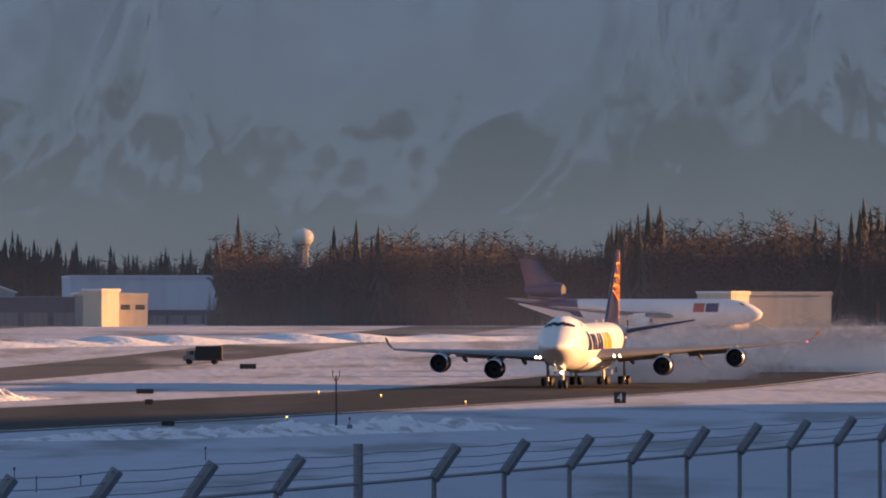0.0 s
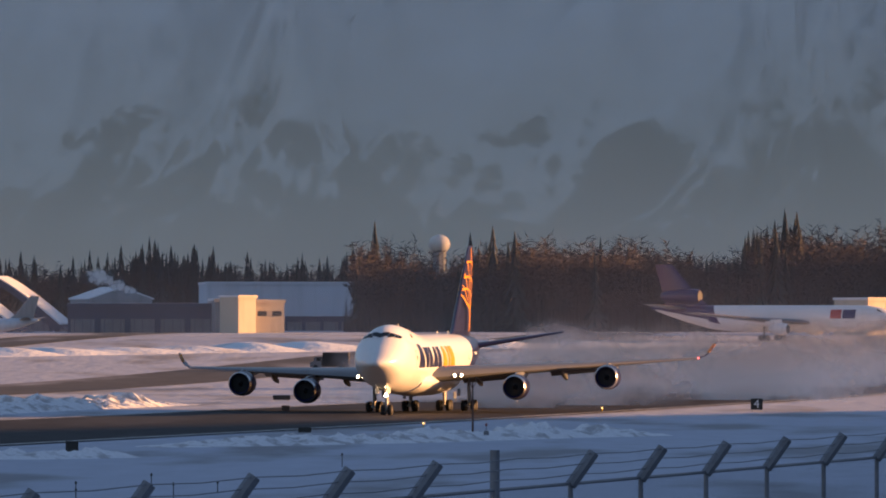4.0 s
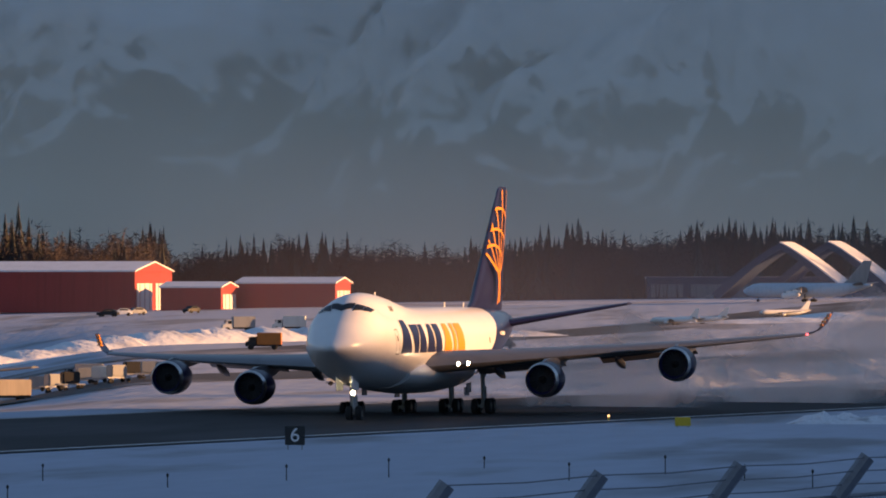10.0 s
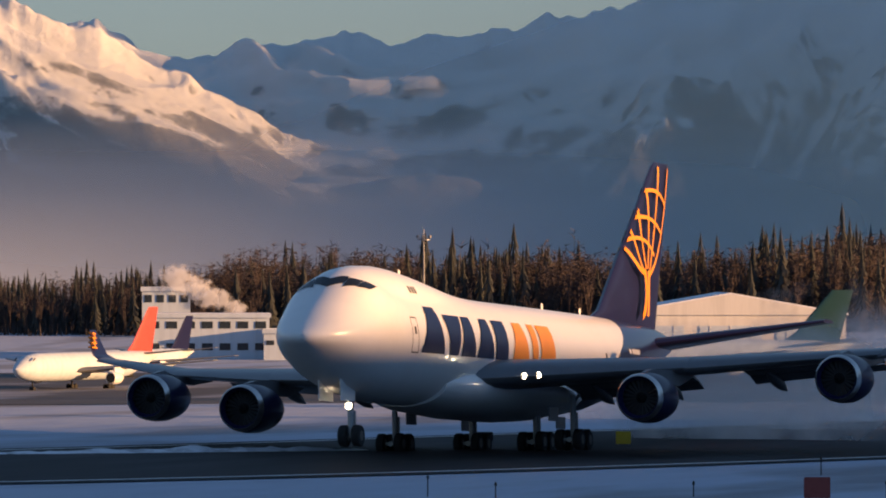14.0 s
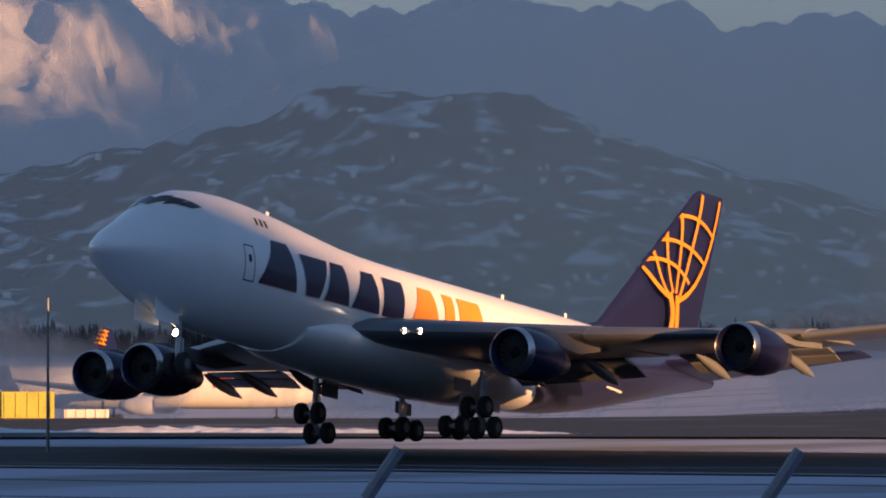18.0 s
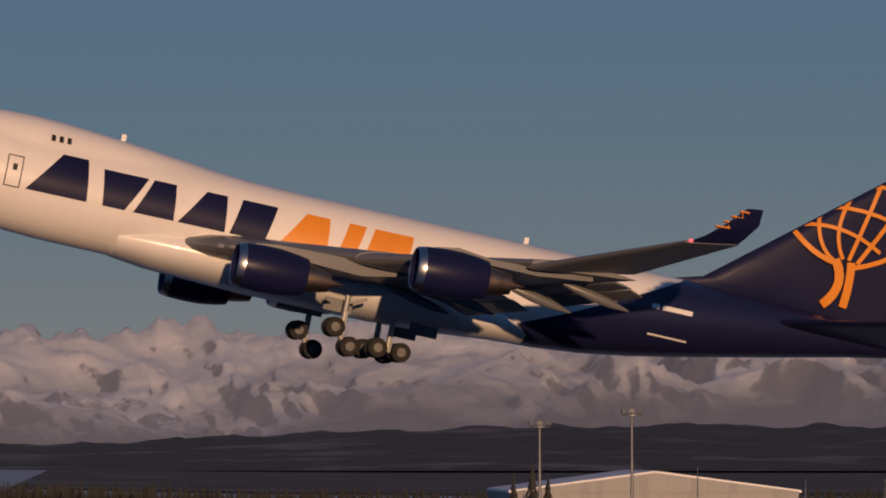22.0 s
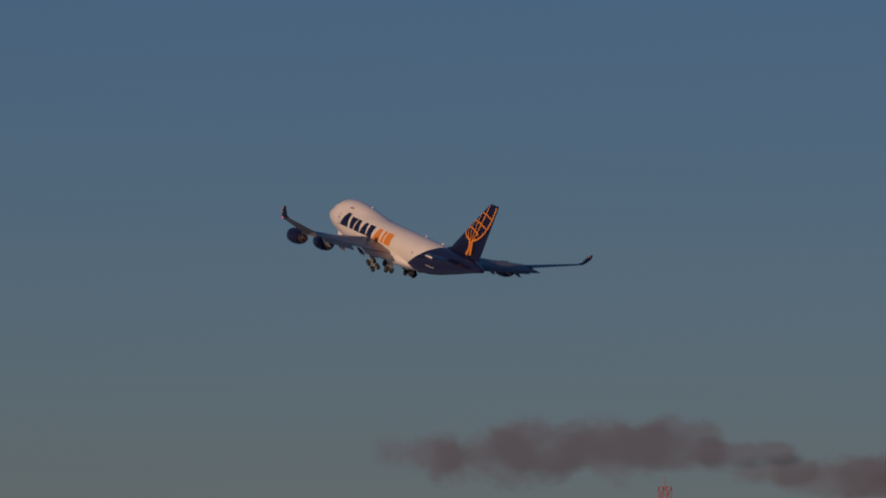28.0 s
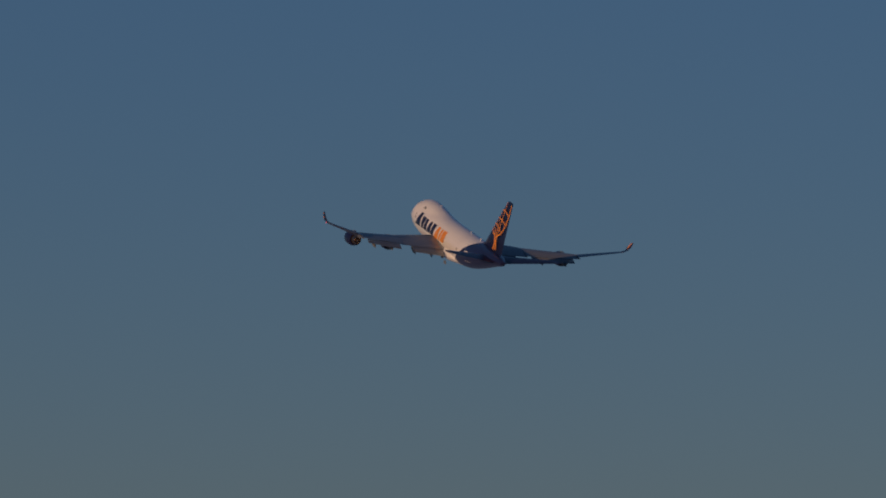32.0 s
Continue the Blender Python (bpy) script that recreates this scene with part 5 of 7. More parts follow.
def control_tower(a, r, h):
    b = new("control_tower")
    b.matrix_world = Matrix.Translation(spot(a, r, -0.5)) @ Matrix.Rotation(a / 1e4, 4, "Z")
    tagged(b, "tall grey control tower with a dark glazed cab", "tower")
    part("shaft", turned([(0, 4.6), (h * 0.42, 4.2), (h * 0.46, 4.6), (h * 0.6, 7.2)], 8, "Z"), GREY_CLAD, b, "tapered concrete shaft", False)
    part("deck", turned([(h * 0.6, 7.4), (h * 0.66, 7.6), (h * 0.8, 7.6), (h * 0.81, 8.2), (h * 0.83, 8.2)], 8, "Z"), GREY_CLAD, b, "", False)
    part("cab_glass", turned([(h * 0.83, 5.8), (h * 0.94, 6.6)], 8, "Z"), WINDOW, b, "dark slanted cab windows", False)
    part("cab_roof", turned([(h * 0.94, 6.9), (h * 0.97, 6.9), (h * 1.0, 4.0)], 8, "Z"), DOOR_GREY, b, "", False)
    for k in range(8):
        t = 6.2832 * k / 8
        part("mullion", rod((5.8 * math.cos(t), 5.8 * math.sin(t), h * 0.83), (6.6 * math.cos(t), 6.6 * math.sin(t), h * 0.94), 0.16, 6), DOOR_GREY, b)
    for k in range(3):
        part("aerial", rod((k - 1, 0, h), (k - 1, 0, h + 2.5), 0.06, 5), STEEL, b)


control_tower(7322, 1750, 40)


def dome_tower(a, r):
    b = new("radar_dome")
    b.location = spot(a, r)
    tagged(b, "white radar dome on a tower above the trees", "radar dome")
    part("tower", turned([(0, 1.6), (19.5, 1.6), (20, 2.2)], 8, "Z"), GREY_CLAD, b)
    part("dome", turned([(19.8, 1.9), (20.6, 2.5), (21.6, 2.7), (22.7, 2.4), (23.5, 1.5), (23.9, 0.2)], 20, "Z"), WHITE_CLAD, b, "white round dome")


dome_tower(248, 1390)


def silo(a, r, h, rad):
    b = new("silo")
    b.location = spot(a, r)
    tagged(b, "white sunlit storage silo with a domed cap", "silo", "storage silos")
    part("barrel", turned([(-0.5, rad), (h * 0.88, rad)], 20, "Z"), WHITE_CLAD, b)
    part("cap", turned([(h * 0.88, rad * 1.02), (h * 0.95, rad * 0.8), (h, rad * 0.1)], 20, "Z"), WHITE_CLAD, b)
    part("ladder", box_bm(0.15, 0.5, h * 0.9, -rad - 0.1, 0, h * 0.45), STEEL, b)


for a, h, rad in ((14250, 7.2, 1.2), (14200, 7.4, 1.5), (14135, 5.6, 1.0)):
    silo(a, 830, h, rad)


def red_white_mast(a, r, h):
    """A lattice mast painted in red and white bands."""
    b = new("lattice_mast")
    b.location = spot(a, r)
    tagged(b, "red and white banded lattice radio mast with dishes", "mast")
    red, white = RED_CLAD, WHITE_CLAD
    n = 9
    w = 0.75
    for k in range(n):
        z0, z1 = h * k / n, h * (k + 1) / n
        mat = red if k % 2 == 0 else white
        bms = [rod((x, y, z0), (x, y, z1), 0.07, 5) for x in (-w, w) for y in (-w, w)]
        for x in (-w, w):
            bms += [rod((x, -w, z0), (x, w, z1), 0.05, 4), rod((x, w, z0), (x, -w, z1), 0.05, 4)]
        for y in (-w, w):
            bms += [rod((-w, y, z0), (w, y, z1), 0.05, 4), rod((-w, y, z1), (w, y, z1), 0.05, 4)]
        part("lattice_section", merged(*bms), mat, b, "red lattice section" if k % 2 == 0 else "white lattice section")
    for z, s in ((h * 0.72, 1.3), (h * 0.82, 1.1), (h * 0.66, 0.9)):
        for y in (-1, 1):
            part("dish", moved(turned([(0, 0.1), (-0.25, s * 0.6), (-0.3, s * 0.62)], 12), Matrix.Translation((-0.9, y * 1.0, z))), RED_CLAD, b, "drum aerial")
    part("lightning_rod", rod((0, 0, h), (0, 0, h + 1.6), 0.06, 5), RED_CLAD, b)


red_white_mast(21592, 900, 21.5)


# ---- parked and taxiing aircraft ----
PURPLE = material("purple_paint", (0.032, 0.013, 0.08), 0.3, vary=0.08, size=3, coat=0.3)
YELLOW = material("yellow_paint", (0.75, 0.42, 0.02), 0.35, vary=0.06, size=3)
GREEN = material("dark_green_paint", (0.01, 0.045, 0.05), 0.3, vary=0.08, size=3)
FADED_RED = material("faded_red_paint", (0.5, 0.07, 0.06), 0.4, vary=0.1, size=3)


def parked_jet(label, a, r, heading, scale=1.0, hull=WHITE_PAINT, tail=PURPLE, engines="two", tail_engine=False, title=(), nose_high=False, group=""):
    """A jetliner on the ground: hull, wings, fin, tailplanes, engines and wheels."""
    j = new("jetliner")
    tagged(j, label, "airplane", group)
    st = [(0, .12, 4.6), (.6, .9, 4.5), (2, 1.75, 4.6), (4.5, 2.6, 4.9), (8, 2.95, 5.0), (14, 3.0, 5.0), (40, 3.0, 5.0), (46, 2.7, 5.3), (52, 1.9, 6.0), (57, 1.0, 6.7), (60, .35, 7.1)]
    n = 26
    part("fuselage", loft([[(ORIGIN - x, w * math.cos(6.2832 * k / n), z + w * math.sin(6.2832 * k / n) + (1.4 * math.exp(-((x - 11) / 6) ** 2) if nose_high and math.sin(6.2832 * k / n) > 0.3 else 0)) for k in range(n)] for x, w, z in st]), hull, j)
    fin = blade([(46, 0, 7.4, 11.5, 0.08, 90), (49, 0, 9.5, 9, 0.09, 90), (56, 0, 17.3, 4.2, 0.09, 90)], tail, "fin", j, "painted tail fin")
    for s in (1, -1):
        blade([(20, s * 2.4, 4.0, 11, 0.12, 0), (27.5, s * 10, 4.7, 7.6, 0.11, 0), (38.5, s * 25.5, 6.2, 2.8, 0.1, 0)], WING_GREY, "wing", j)
        blade([(51, s * 0.8, 7.2, 6, 0.09, 0), (57, s * 9, 8.2, 2.4, 0.09, 0)], WING_GREY, "tailplane", j)
        for y, x, z in (((9.5, 23, 2.6),) if engines == "two" else ((9.5, 23, 2.5), (17.5, 30, 3.0))):
            part("engine", moved(turned([(-.3, .95), (0.05, 1.15), (-.3, 1.32), (-1.5, 1.4), (-3.2, 1.2), (-4.4, .7), (-4.8, .4)], 20), Matrix.Translation((ORIGIN - x, s * y, z))), WHITE_PAINT, j)
            part("inlet", moved(turned([(0.05, 0.03), (0.06, 1.0), (0.0, 1.02)], 18), Matrix.Translation((ORIGIN - x, s * y, z))), DARK, j, "dark engine inlet")
            part("pylon", box_bm(4.0, 0.3, 1.4, ORIGIN - x - 3.5, s * y, z + 1.5), WHITE_PAINT, j)
        part("main_gear", merged(rod((ORIGIN - 31, s * 4.5, 3.2), (ORIGIN - 31, s * 4.5, 0.6), 0.2, 8), *[wheel_bm(ORIGIN - 31 + u, s * 4.5 + v, 0.6, 0.6) for u in (-.7, .7) for v in (-.5, .5)]), TYRE, j)
    part("nose_gear", merged(rod((ORIGIN - 7, 0, 3.0), (ORIGIN - 7, 0, 0.5), 0.14, 8), wheel_bm(ORIGIN - 7, 0.3, 0.5, 0.5), wheel_bm(ORIGIN - 7, -0.3, 0.5, 0.5)), TYRE, j)
    if tail_engine:
        part("tail_engine", moved(turned([(-.2, 1.2), (0.05, 1.45), (-1, 1.75), (-5, 1.7), (-8, 1.3), (-9.5, .8)], 20), Matrix.Translation((ORIGIN - 49, 0, 10.0))), tail, j, "engine through the tail fin")
        part("tail_inlet", moved(turned([(0.06, 0.03), (0.07, 1.25), (0.0, 1.28)], 18), Matrix.Translation((ORIGIN - 49, 0, 10.0))), DARK, j, "dark engine inlet")
        rear = [(43.5, 2.88, 5.16), (46, 2.74, 5.3), (52, 1.94, 6.0), (57, 1.04, 6.7), (60.1, .38, 7.1)]
        part("rear_hull", loft([[(ORIGIN - x - 1.6 * math.sin(6.2832 * k / n), w * math.cos(6.2832 * k / n), z + w * math.sin(6.2832 * k / n)) for k in range(n)] for x, w, z in rear]), tail, j, "painted rear end of the hull")
    for s in (1, -1):
        bm = bmesh.new()
        bm.faces.new([bm.verts.new((ORIGIN - x, s * 2.0, z)) for x, z in ((3.3, 6.25), (4.6, 6.8), (4.7, 7.15), (3.8, 6.8))])
        part("cockpit_window", moved(bm, Matrix.Translation((0.1, s * 0.25, 0))), GLASS, j)
        for x0, x1, z0, z1, mat in title:
            bm = bmesh.new()
            g = [[bm.verts.new((ORIGIN - x, s * (math.sqrt(max(0.1, 9 - (z - 5.0) ** 2)) + 0.03), z)) for x in (x0, x1)] for z in np.linspace(z0, z1, 5)]
            for p, q in zip(g, g[1:]):
                bm.faces.new((p[0], p[1], q[1], q[0]))
            part("title_block", bm, mat, j, "plain block of the painted title")
    j.matrix_world = Matrix.Translation(spot(a, r, 0.02)) @ Matrix.Rotation(a / 1e4 + radians(heading), 4, "Z") @ Matrix.Scale(scale, 4)
    return j


FREIGHT = ((9.5, 12.6, 5.0, 7.0, PURPLE), (12.9, 15.6, 5.0, 7.0, FADED_RED))
parked_jet("white three-engined freighter with a purple tail, parked", -330, 1150, -114, 0.9, tail=PURPLE, tail_engine=True, title=FREIGHT, group="purple-tailed freighters")
parked_jet("white freighter with a purple tail beside the cargo building", 12010, 775, -54, 0.78, tail=PURPLE, tail_engine=True, title=FREIGHT, group="purple-tailed freighters")
parked_jet("white freighter with a purple tail on the apron", 8780, 640, -100, 0.8, tail=PURPLE, tail_engine=True, title=FREIGHT, group="purple-tailed freighters")
parked_jet("white freighter with a purple tail by the freight shed", 10760, 790, 138, 0.8, tail=PURPLE, tail_engine=True, title=FREIGHT, group="purple-tailed freighters")
# these three hulls carry shade in their colour: pale blue instead of white
parked_jet("pale jetliner with a dark green tail, parked", 3470, 760, 105, 0.72, tail=GREEN, engines="four", hull=PALE_CLAD)
parked_jet("small pale jetliner with a red tail at its stand", 4560, 720, 150, 0.6, tail=FADED_RED, hull=PALE_CLAD)
parked_jet("small jetliner with a dark blue tail at its stand", 4470, 800, 150, 0.5, tail=NAVY_PAINT, hull=PALE_CLAD)
parked_jet("grey patrol aeroplane parked by the arched hangars", 1060, 1200, 65, 0.5, tail=GREY_CLAD, engines="four", hull=PALE_CLAD)
for a, r, turn in ((1300, 1010, 60), (1252, 1016, 75), (1105, 1060, 110)):
    parked_jet("small pale light aeroplane parked on the snow", a, r, turn, 0.17, hull=WHITE_PAINT, tail=WHITE_PAINT, group="small parked aeroplanes")
TAXIING = parked_jet("white cargo jet with a yellow tail, taxiing", 2862, 610, 157, 0.86, tail=YELLOW, engines="four", nose_high=True, title=((8, 15, 4.6, 6.4, NAVY_PAINT),))
TAXI_FROM = TAXIING.matrix_world.copy()

# ---- field signs, stakes, poles and fence ----
BLACK_SIGN = material("black_sign", (0.02, 0.02, 0.02), 0.5, vary=0.1, size=0.5)
YELLOW_SIGN = material("yellow_sign", (0.7, 0.45, 0.03), 0.5, vary=0.1, size=0.5)
RED_SIGN = material("faded_red_sign", (0.3, 0.05, 0.04), 0.6, vary=0.2, size=0.5)
GALVANISED = material("galvanised_steel", (0.2, 0.21, 0.23), 0.5, metal=0.6, vary=0.15, size=0.3)
WOOD_POLE = material("weathered_pole", (0.12, 0.06, 0.045), 0.85, vary=0.2, size=0.4)


def board(name, label, a, r, w, h, mat, leg=0.4, text="", turn=0, post=STEEL):
    b = new(name)
    b.matrix_world = Matrix.Translation(spot(a, r)) @ Matrix.Rotation(a / 1e4 + radians(turn), 4, "Z")
    tagged(b, label, "sign")
    part("panel", box_bm(0.25, w, h, 0, 0, leg + h / 2, 0.03), mat, b)
    for y in (-w * 0.35, w * 0.35):
        part("leg", rod((0, y, -0.2), (0, y, leg + 0.1), 0.05, 6), post, b)
    if text:
        cu = bpy.data.curves.new("numeral", "FONT")
        cu.body, cu.size, cu.extrude, cu.align_x, cu.align_y = text, h * 1.05, 0.01, "CENTER", "CENTER"
        t = new("numeral", cu)
        t.data.materials.append(WHITE_PAINT)
        t.parent = b
        t.matrix_local = Matrix.Translation((-0.14, 0, leg + h / 2)) @ Matrix.Rotation(radians(-90), 4, "Z") @ Matrix.Rotation(radians(90), 4, "X")
        t["label"] = "white numeral"
    return b


board("distance_sign", "black runway distance sign with a white numeral four", -313, 640, 1.35, 1.25, BLACK_SIGN, 0.25, "4")
board("distance_sign", "black runway distance sign with a white numeral six", 1975, 356, 1.25, 1.2, BLACK_SIGN, 0.3, "6")
board("marker_board", "yellow marker board beside the runway", 1289, 412, 1.15, 0.65, YELLOW_SIGN, 0.1)
board("marker_board", "yellow marker board beside the runway", 3624, 339, 0.9, 0.75, YELLOW_SIGN, 0.1)
board("marker_board", "dull red board standing in the snow", 3282, 257, 1.2, 0.95, RED_SIGN, 0.15)
board("marker_board", "dark board on the far runway edge", 3872, 345, 1.2, 0.55, BLACK_SIGN, 0.1)
board("marker_board", "dark board on the far runway edge", 3078, 352, 0.9, 0.65, BLACK_SIGN, 0.1)
board("marker_board", "dark low board on the taxiway edge", 527, 720, 2.2, 0.6, BLACK_SIGN, 0.2)
board("marker_board", "dark low board on the taxiway edge", 345, 900, 2.6, 0.8, BLACK_SIGN, 0.2)
board("marker_board", "brown low board on the taxiway edge", 520, 640, 0.9, 0.6, WOOD_POLE, 0.1)
board("marker_board", "black cabinet beside the runway", 897, 444, 1.0, 0.85, BLACK_SIGN, 0.05)
board("marker_board", "two dark boxes in the snow", 486, 520, 1.2, 0.45, BLACK_SIGN, 0.05)
board("marker_board", "low dark board on short legs", 9000, 420, 1.6, 0.5, BLACK_SIGN, 0.2)


def lamp_pole(a, r, h, label, arms=True, mat=None):
    b = new("pole")
    b.location = spot(a, r)
    tagged(b, label, "pole")
    part("shaft", turned([(-0.3, 0.11), (h, 0.06)], 8, "Z"), mat or WOOD_POLE, b)
    if arms:
        for s in (-1, 1):
            part("arm", merged(rod((0, 0, h - 0.6), (0, s * 0.3, h), 0.035, 5), rod((0, s * 0.3, h), (0, s * 0.3, h + 0.45), 0.035, 5)), mat or WOOD_POLE, b)


lamp_pole(189, 492, 5.0, "thin dark red instrument pole in the snow")
lamp_pole(8868, 330, 9.0, "tall thin pole beyond the runway", False, GALVANISED)
for a, r, h in ((12150, 700, 9), (13580, 600, 11), (15430, 600, 8), (15240, 620, 7), (14800, 650, 8), (10930, 700, 8), (17240, 500, 7), (18050, 700, 7), (13900, 700, 10), (15100, 700, 8)):
    lamp_pole(a, r, h, "thin light pole on the apron edge", True, GALVANISED)


def instrument(a, r):
    b = new("beacon_box")
    b.location = spot(a, r)
    tagged(b, "small grey beacon box with a red lamp", "beacon")
    part("case", box_bm(0.4, 0.45, 0.75, 0, 0, 0.45, 0.04), GALVANISED, b)
    part("stem", rod((0, 0, 0.8), (0, 0, 1.25), 0.04, 6), GALVANISED, b)
    part("lamp", turned([(1.2, 0.05), (1.28, 0.12), (1.42, 0.1), (1.48, 0.02)], 10, "Z"), RED_SIGN, b, "red lamp glass")


instrument(165, 488)

rnd = random.Random(5)
for a, r in ((718, 330), (420, 400), (890, 330), (757, 345), (1490, 300), (1809, 305), (1640, 320), (1180, 300), (1320, 310), (1060, 290), (890, 315), (640, 340), (1990, 300), (2640, 268), (2850, 270), (3085, 262), (2482, 275), (3160, 262), (3060, 275), (2780, 280), (3275, 290), (3850, 260), (3970, 262), (2200, 290), (2420, 300), (3500, 262)):
    st = new("stake")
    st.location = spot(a, r)
    h = rnd.uniform(0.5, 0.9)
    tagged(st, "short dark edge-marker stake in the snow", "stake", "edge-marker stakes")
    part("rod", turned([(-0.2, 0.035), (h, 0.03)], 6, "Z"), BLACK_SIGN, st)
    part("cap", turned([(h, 0.06), (h + 0.1, 0.075), (h + 0.18, 0.03)], 8, "Z"), BLACK_SIGN, st)

for a, r in ((220, 720), (276, 545), (-40, 640), (110, 690), (1420, 430), (2900, 345)):
    lt = new("edge_light")
    lt.location = spot(a, r)
    tagged(lt, "small glowing runway edge light", "light", "runway edge lights")
    part("stem", turned([(0, 0.06), (0.35, 0.05)], 8, "Z"), YELLOW_SIGN, lt)
    part("lens", turned([(0.35, 0.09), (0.45, 0.1), (0.52, 0.04)], 8, "Z"), WARM_LAMP, lt, "glowing lens")


def fence_run(start, step, count, thick, arm, top=8.85, mesh=True):
    """Posts with slanted arms, three barbed wires and a net of wires between posts."""
    f = new("fence")
    tagged(f, "chain-link airfield fence with slanted barbed-wire arms", "fence")
    p = [Vector((start[0] + step[0] * k, start[1] + step[1] * k, 0)) for k in range(count)]
    d = Vector((step[0], step[1], 0)).normalized()
    arm = Vector(arm)
    for k, q in enumerate(p):
        foot, head = q + Vector((0, 0, 5.7)), q + Vector((0, 0, top - 0.33))
        big = k in thick
        part("post", rod(foot, head + Vector((0, 0, 0.42 if big else 0)), 0.055 if big else 0.03, 12), GALVANISED, f, "thick galvanised gate post" if big else "")
        if not big:
            part("arm", rod(head - Vector((0, 0, 0.05)), head + arm, 0.07, 8), GALVANISED, f, "slanted wire arm")
    for a, b in zip(p, p[1:]):
        sag = Vector((0, 0, -0.02))
        for u in (0.25, 0.62, 0.98):
            off = arm * u + Vector((0, 0, top - arm.z))
            part("barbed_wire", merged(rod(a + off, (a + b) / 2 + off + sag, 0.006, 4), rod((a + b) / 2 + off + sag, b + off, 0.006, 4)), GALVANISED, f)
        part("top_rail", rod(a + Vector((0, 0, top - arm.z - 0.03)), b + Vector((0, 0, top - arm.z - 0.03)), 0.022, 6), GALVANISED, f)
        if mesh:
            heap = Heap()
            span = (b - a).length
            hgt = 2.1
            z0 = top - arm.z - 0.03 - hgt
            n = int((span + hgt) / 0.09)
            for i in range(n):
                for way in (1, -1):
                    s0 = i * 0.09 - hgt
                    lo, hi = max(0, s0), min(span, s0 + hgt)
                    if hi <= lo:
                        continue
                    za, zb = lo - s0, hi - s0
                    if way < 0:
                        lo, hi = span - lo, span - hi
                    P, Q = a + d * lo + Vector((0, 0, z0 + za)), a + d * hi + Vector((0, 0, z0 + zb))
                    t = Vector((0, 0, 0.0035))
                    heap.tri(P - t, Q - t, Q + t, P + t)
            net = link("net", heap.v, heap.f, GALVANISED, f, "wire netting", False)
            net["kind"] = "stuff"
    return f


fence_run((93.7, -9.19), (-2.53, 0.845), 21, (12,), (0.08, -0.27, 0.33))
fence_run((46.4, 38.1), (-2.44, 3.68), 8, (3,), (0.28, -0.24, 0.5))


# ---- ploughed snow ----
def snow_ridge(name, line, w, h, seed, label, mat=SNOW_BANK, rough=1.0):
    """A lumpy bank of ploughed snow along a line of (bearing, distance)."""
    p = np.array([(r * math.cos(a / 1e4), r * math.sin(a / 1e4)) for a, r in line])
    s = np.concatenate([[0], np.cumsum(np.hypot(*np.diff(p, axis=0).T))])
    n = int(s[-1] / 0.5) + 2
    t = np.linspace(0, s[-1], n)
    x, y = np.interp(t, s, p[:, 0]), np.interp(t, s, p[:, 1])
    dx, dy = np.gradient(x), np.gradient(y)
    d = np.hypot(dx, dy)
    v = []
    for i in range(n):
        env = min(1, 6 * min(i, n - 1 - i) / n) * (0.45 + 0.55 * abs(noise.noise(Vector((t[i] / 13, seed, 0)))) * 2)
        for k in np.linspace(-1, 1, 11):
            px, py = x[i] - dy[i] / d[i] * w * k, y[i] + dx[i] / d[i] * w * k
            lump = 0.5 + rough * 0.9 * noise.noise(Vector((px / 1.3, py / 1.3, seed))) + 0.5 * min(1, rough) * noise.noise(Vector((px / 0.55, py / 0.55, seed)))
            z = float(lay(math.atan2(py, px) * 1e4, math.hypot(px, py)))
            v.append((px, py, z - 0.05 + max(0, h * env * (1 - k * k) * (0.55 + lump))))
    ob = link(name, v, grid_faces(n, 11), mat, smooth_faces=mat is SNOW)
    return tagged(ob, label, "snow bank", kind="structure")


snow_ridge("snow_bank", [(-140, 512), (60, 500), (330, 480), (560, 470), (770, 462)], 4.0, 1.1, 1.2, "lumpy bank of ploughed snow")
snow_ridge("snow_bank", [(800, 430), (960, 425), (1110, 425)], 3.5, 1.0, 2.2, "lumpy bank of ploughed snow")
snow_ridge("snow_bank", [(720, 700), (980, 650), (1240, 600), (1400, 560)], 6, 1.5, 3.2, "dirty bank of ploughed snow by the taxiway", SNOW_BANK, 1.2)
snow_ridge("snow_bank", [(4900, 420), (5250, 400), (5700, 392), (6100, 390)], 7, 1.2, 4.2, "low bank of ploughed snow beyond the runway", SNOW_BANK, 0.5)
snow_ridge("snow_bank", [(1500, 950), (1900, 930), (2300, 900), (2700, 860)], 8, 2.6, 5.2, "snow bank in front of the hangars", SNOW, 0.3)
snow_ridge("snow_bank", [(4000, 330), (4800, 322), (5600, 330)], 1.6, 0.35, 6.2, "thin ridge of snow along the runway edge")
snow_ridge("snow_bank", [(-300, 1120), (200, 1090), (700, 1060), (1300, 1020)], 14, 1.4, 7.2, "long smooth snow bank before the trees", SNOW, 0.04)
snow_ridge("snow_mound", [(18780, 900), (18950, 890), (19110, 890), (19240, 905)], 16, 3.3, 8.2, "rounded snow mound before the wood", SNOW, 0.15)
snow_ridge("snow_bank", [(7200, 372), (8600, 384), (10000, 384), (11500, 385), (12800, 380)], 3, 0.5, 9.2, "thin sunlit snow ridge beyond the runway", SNOW, 0.5)


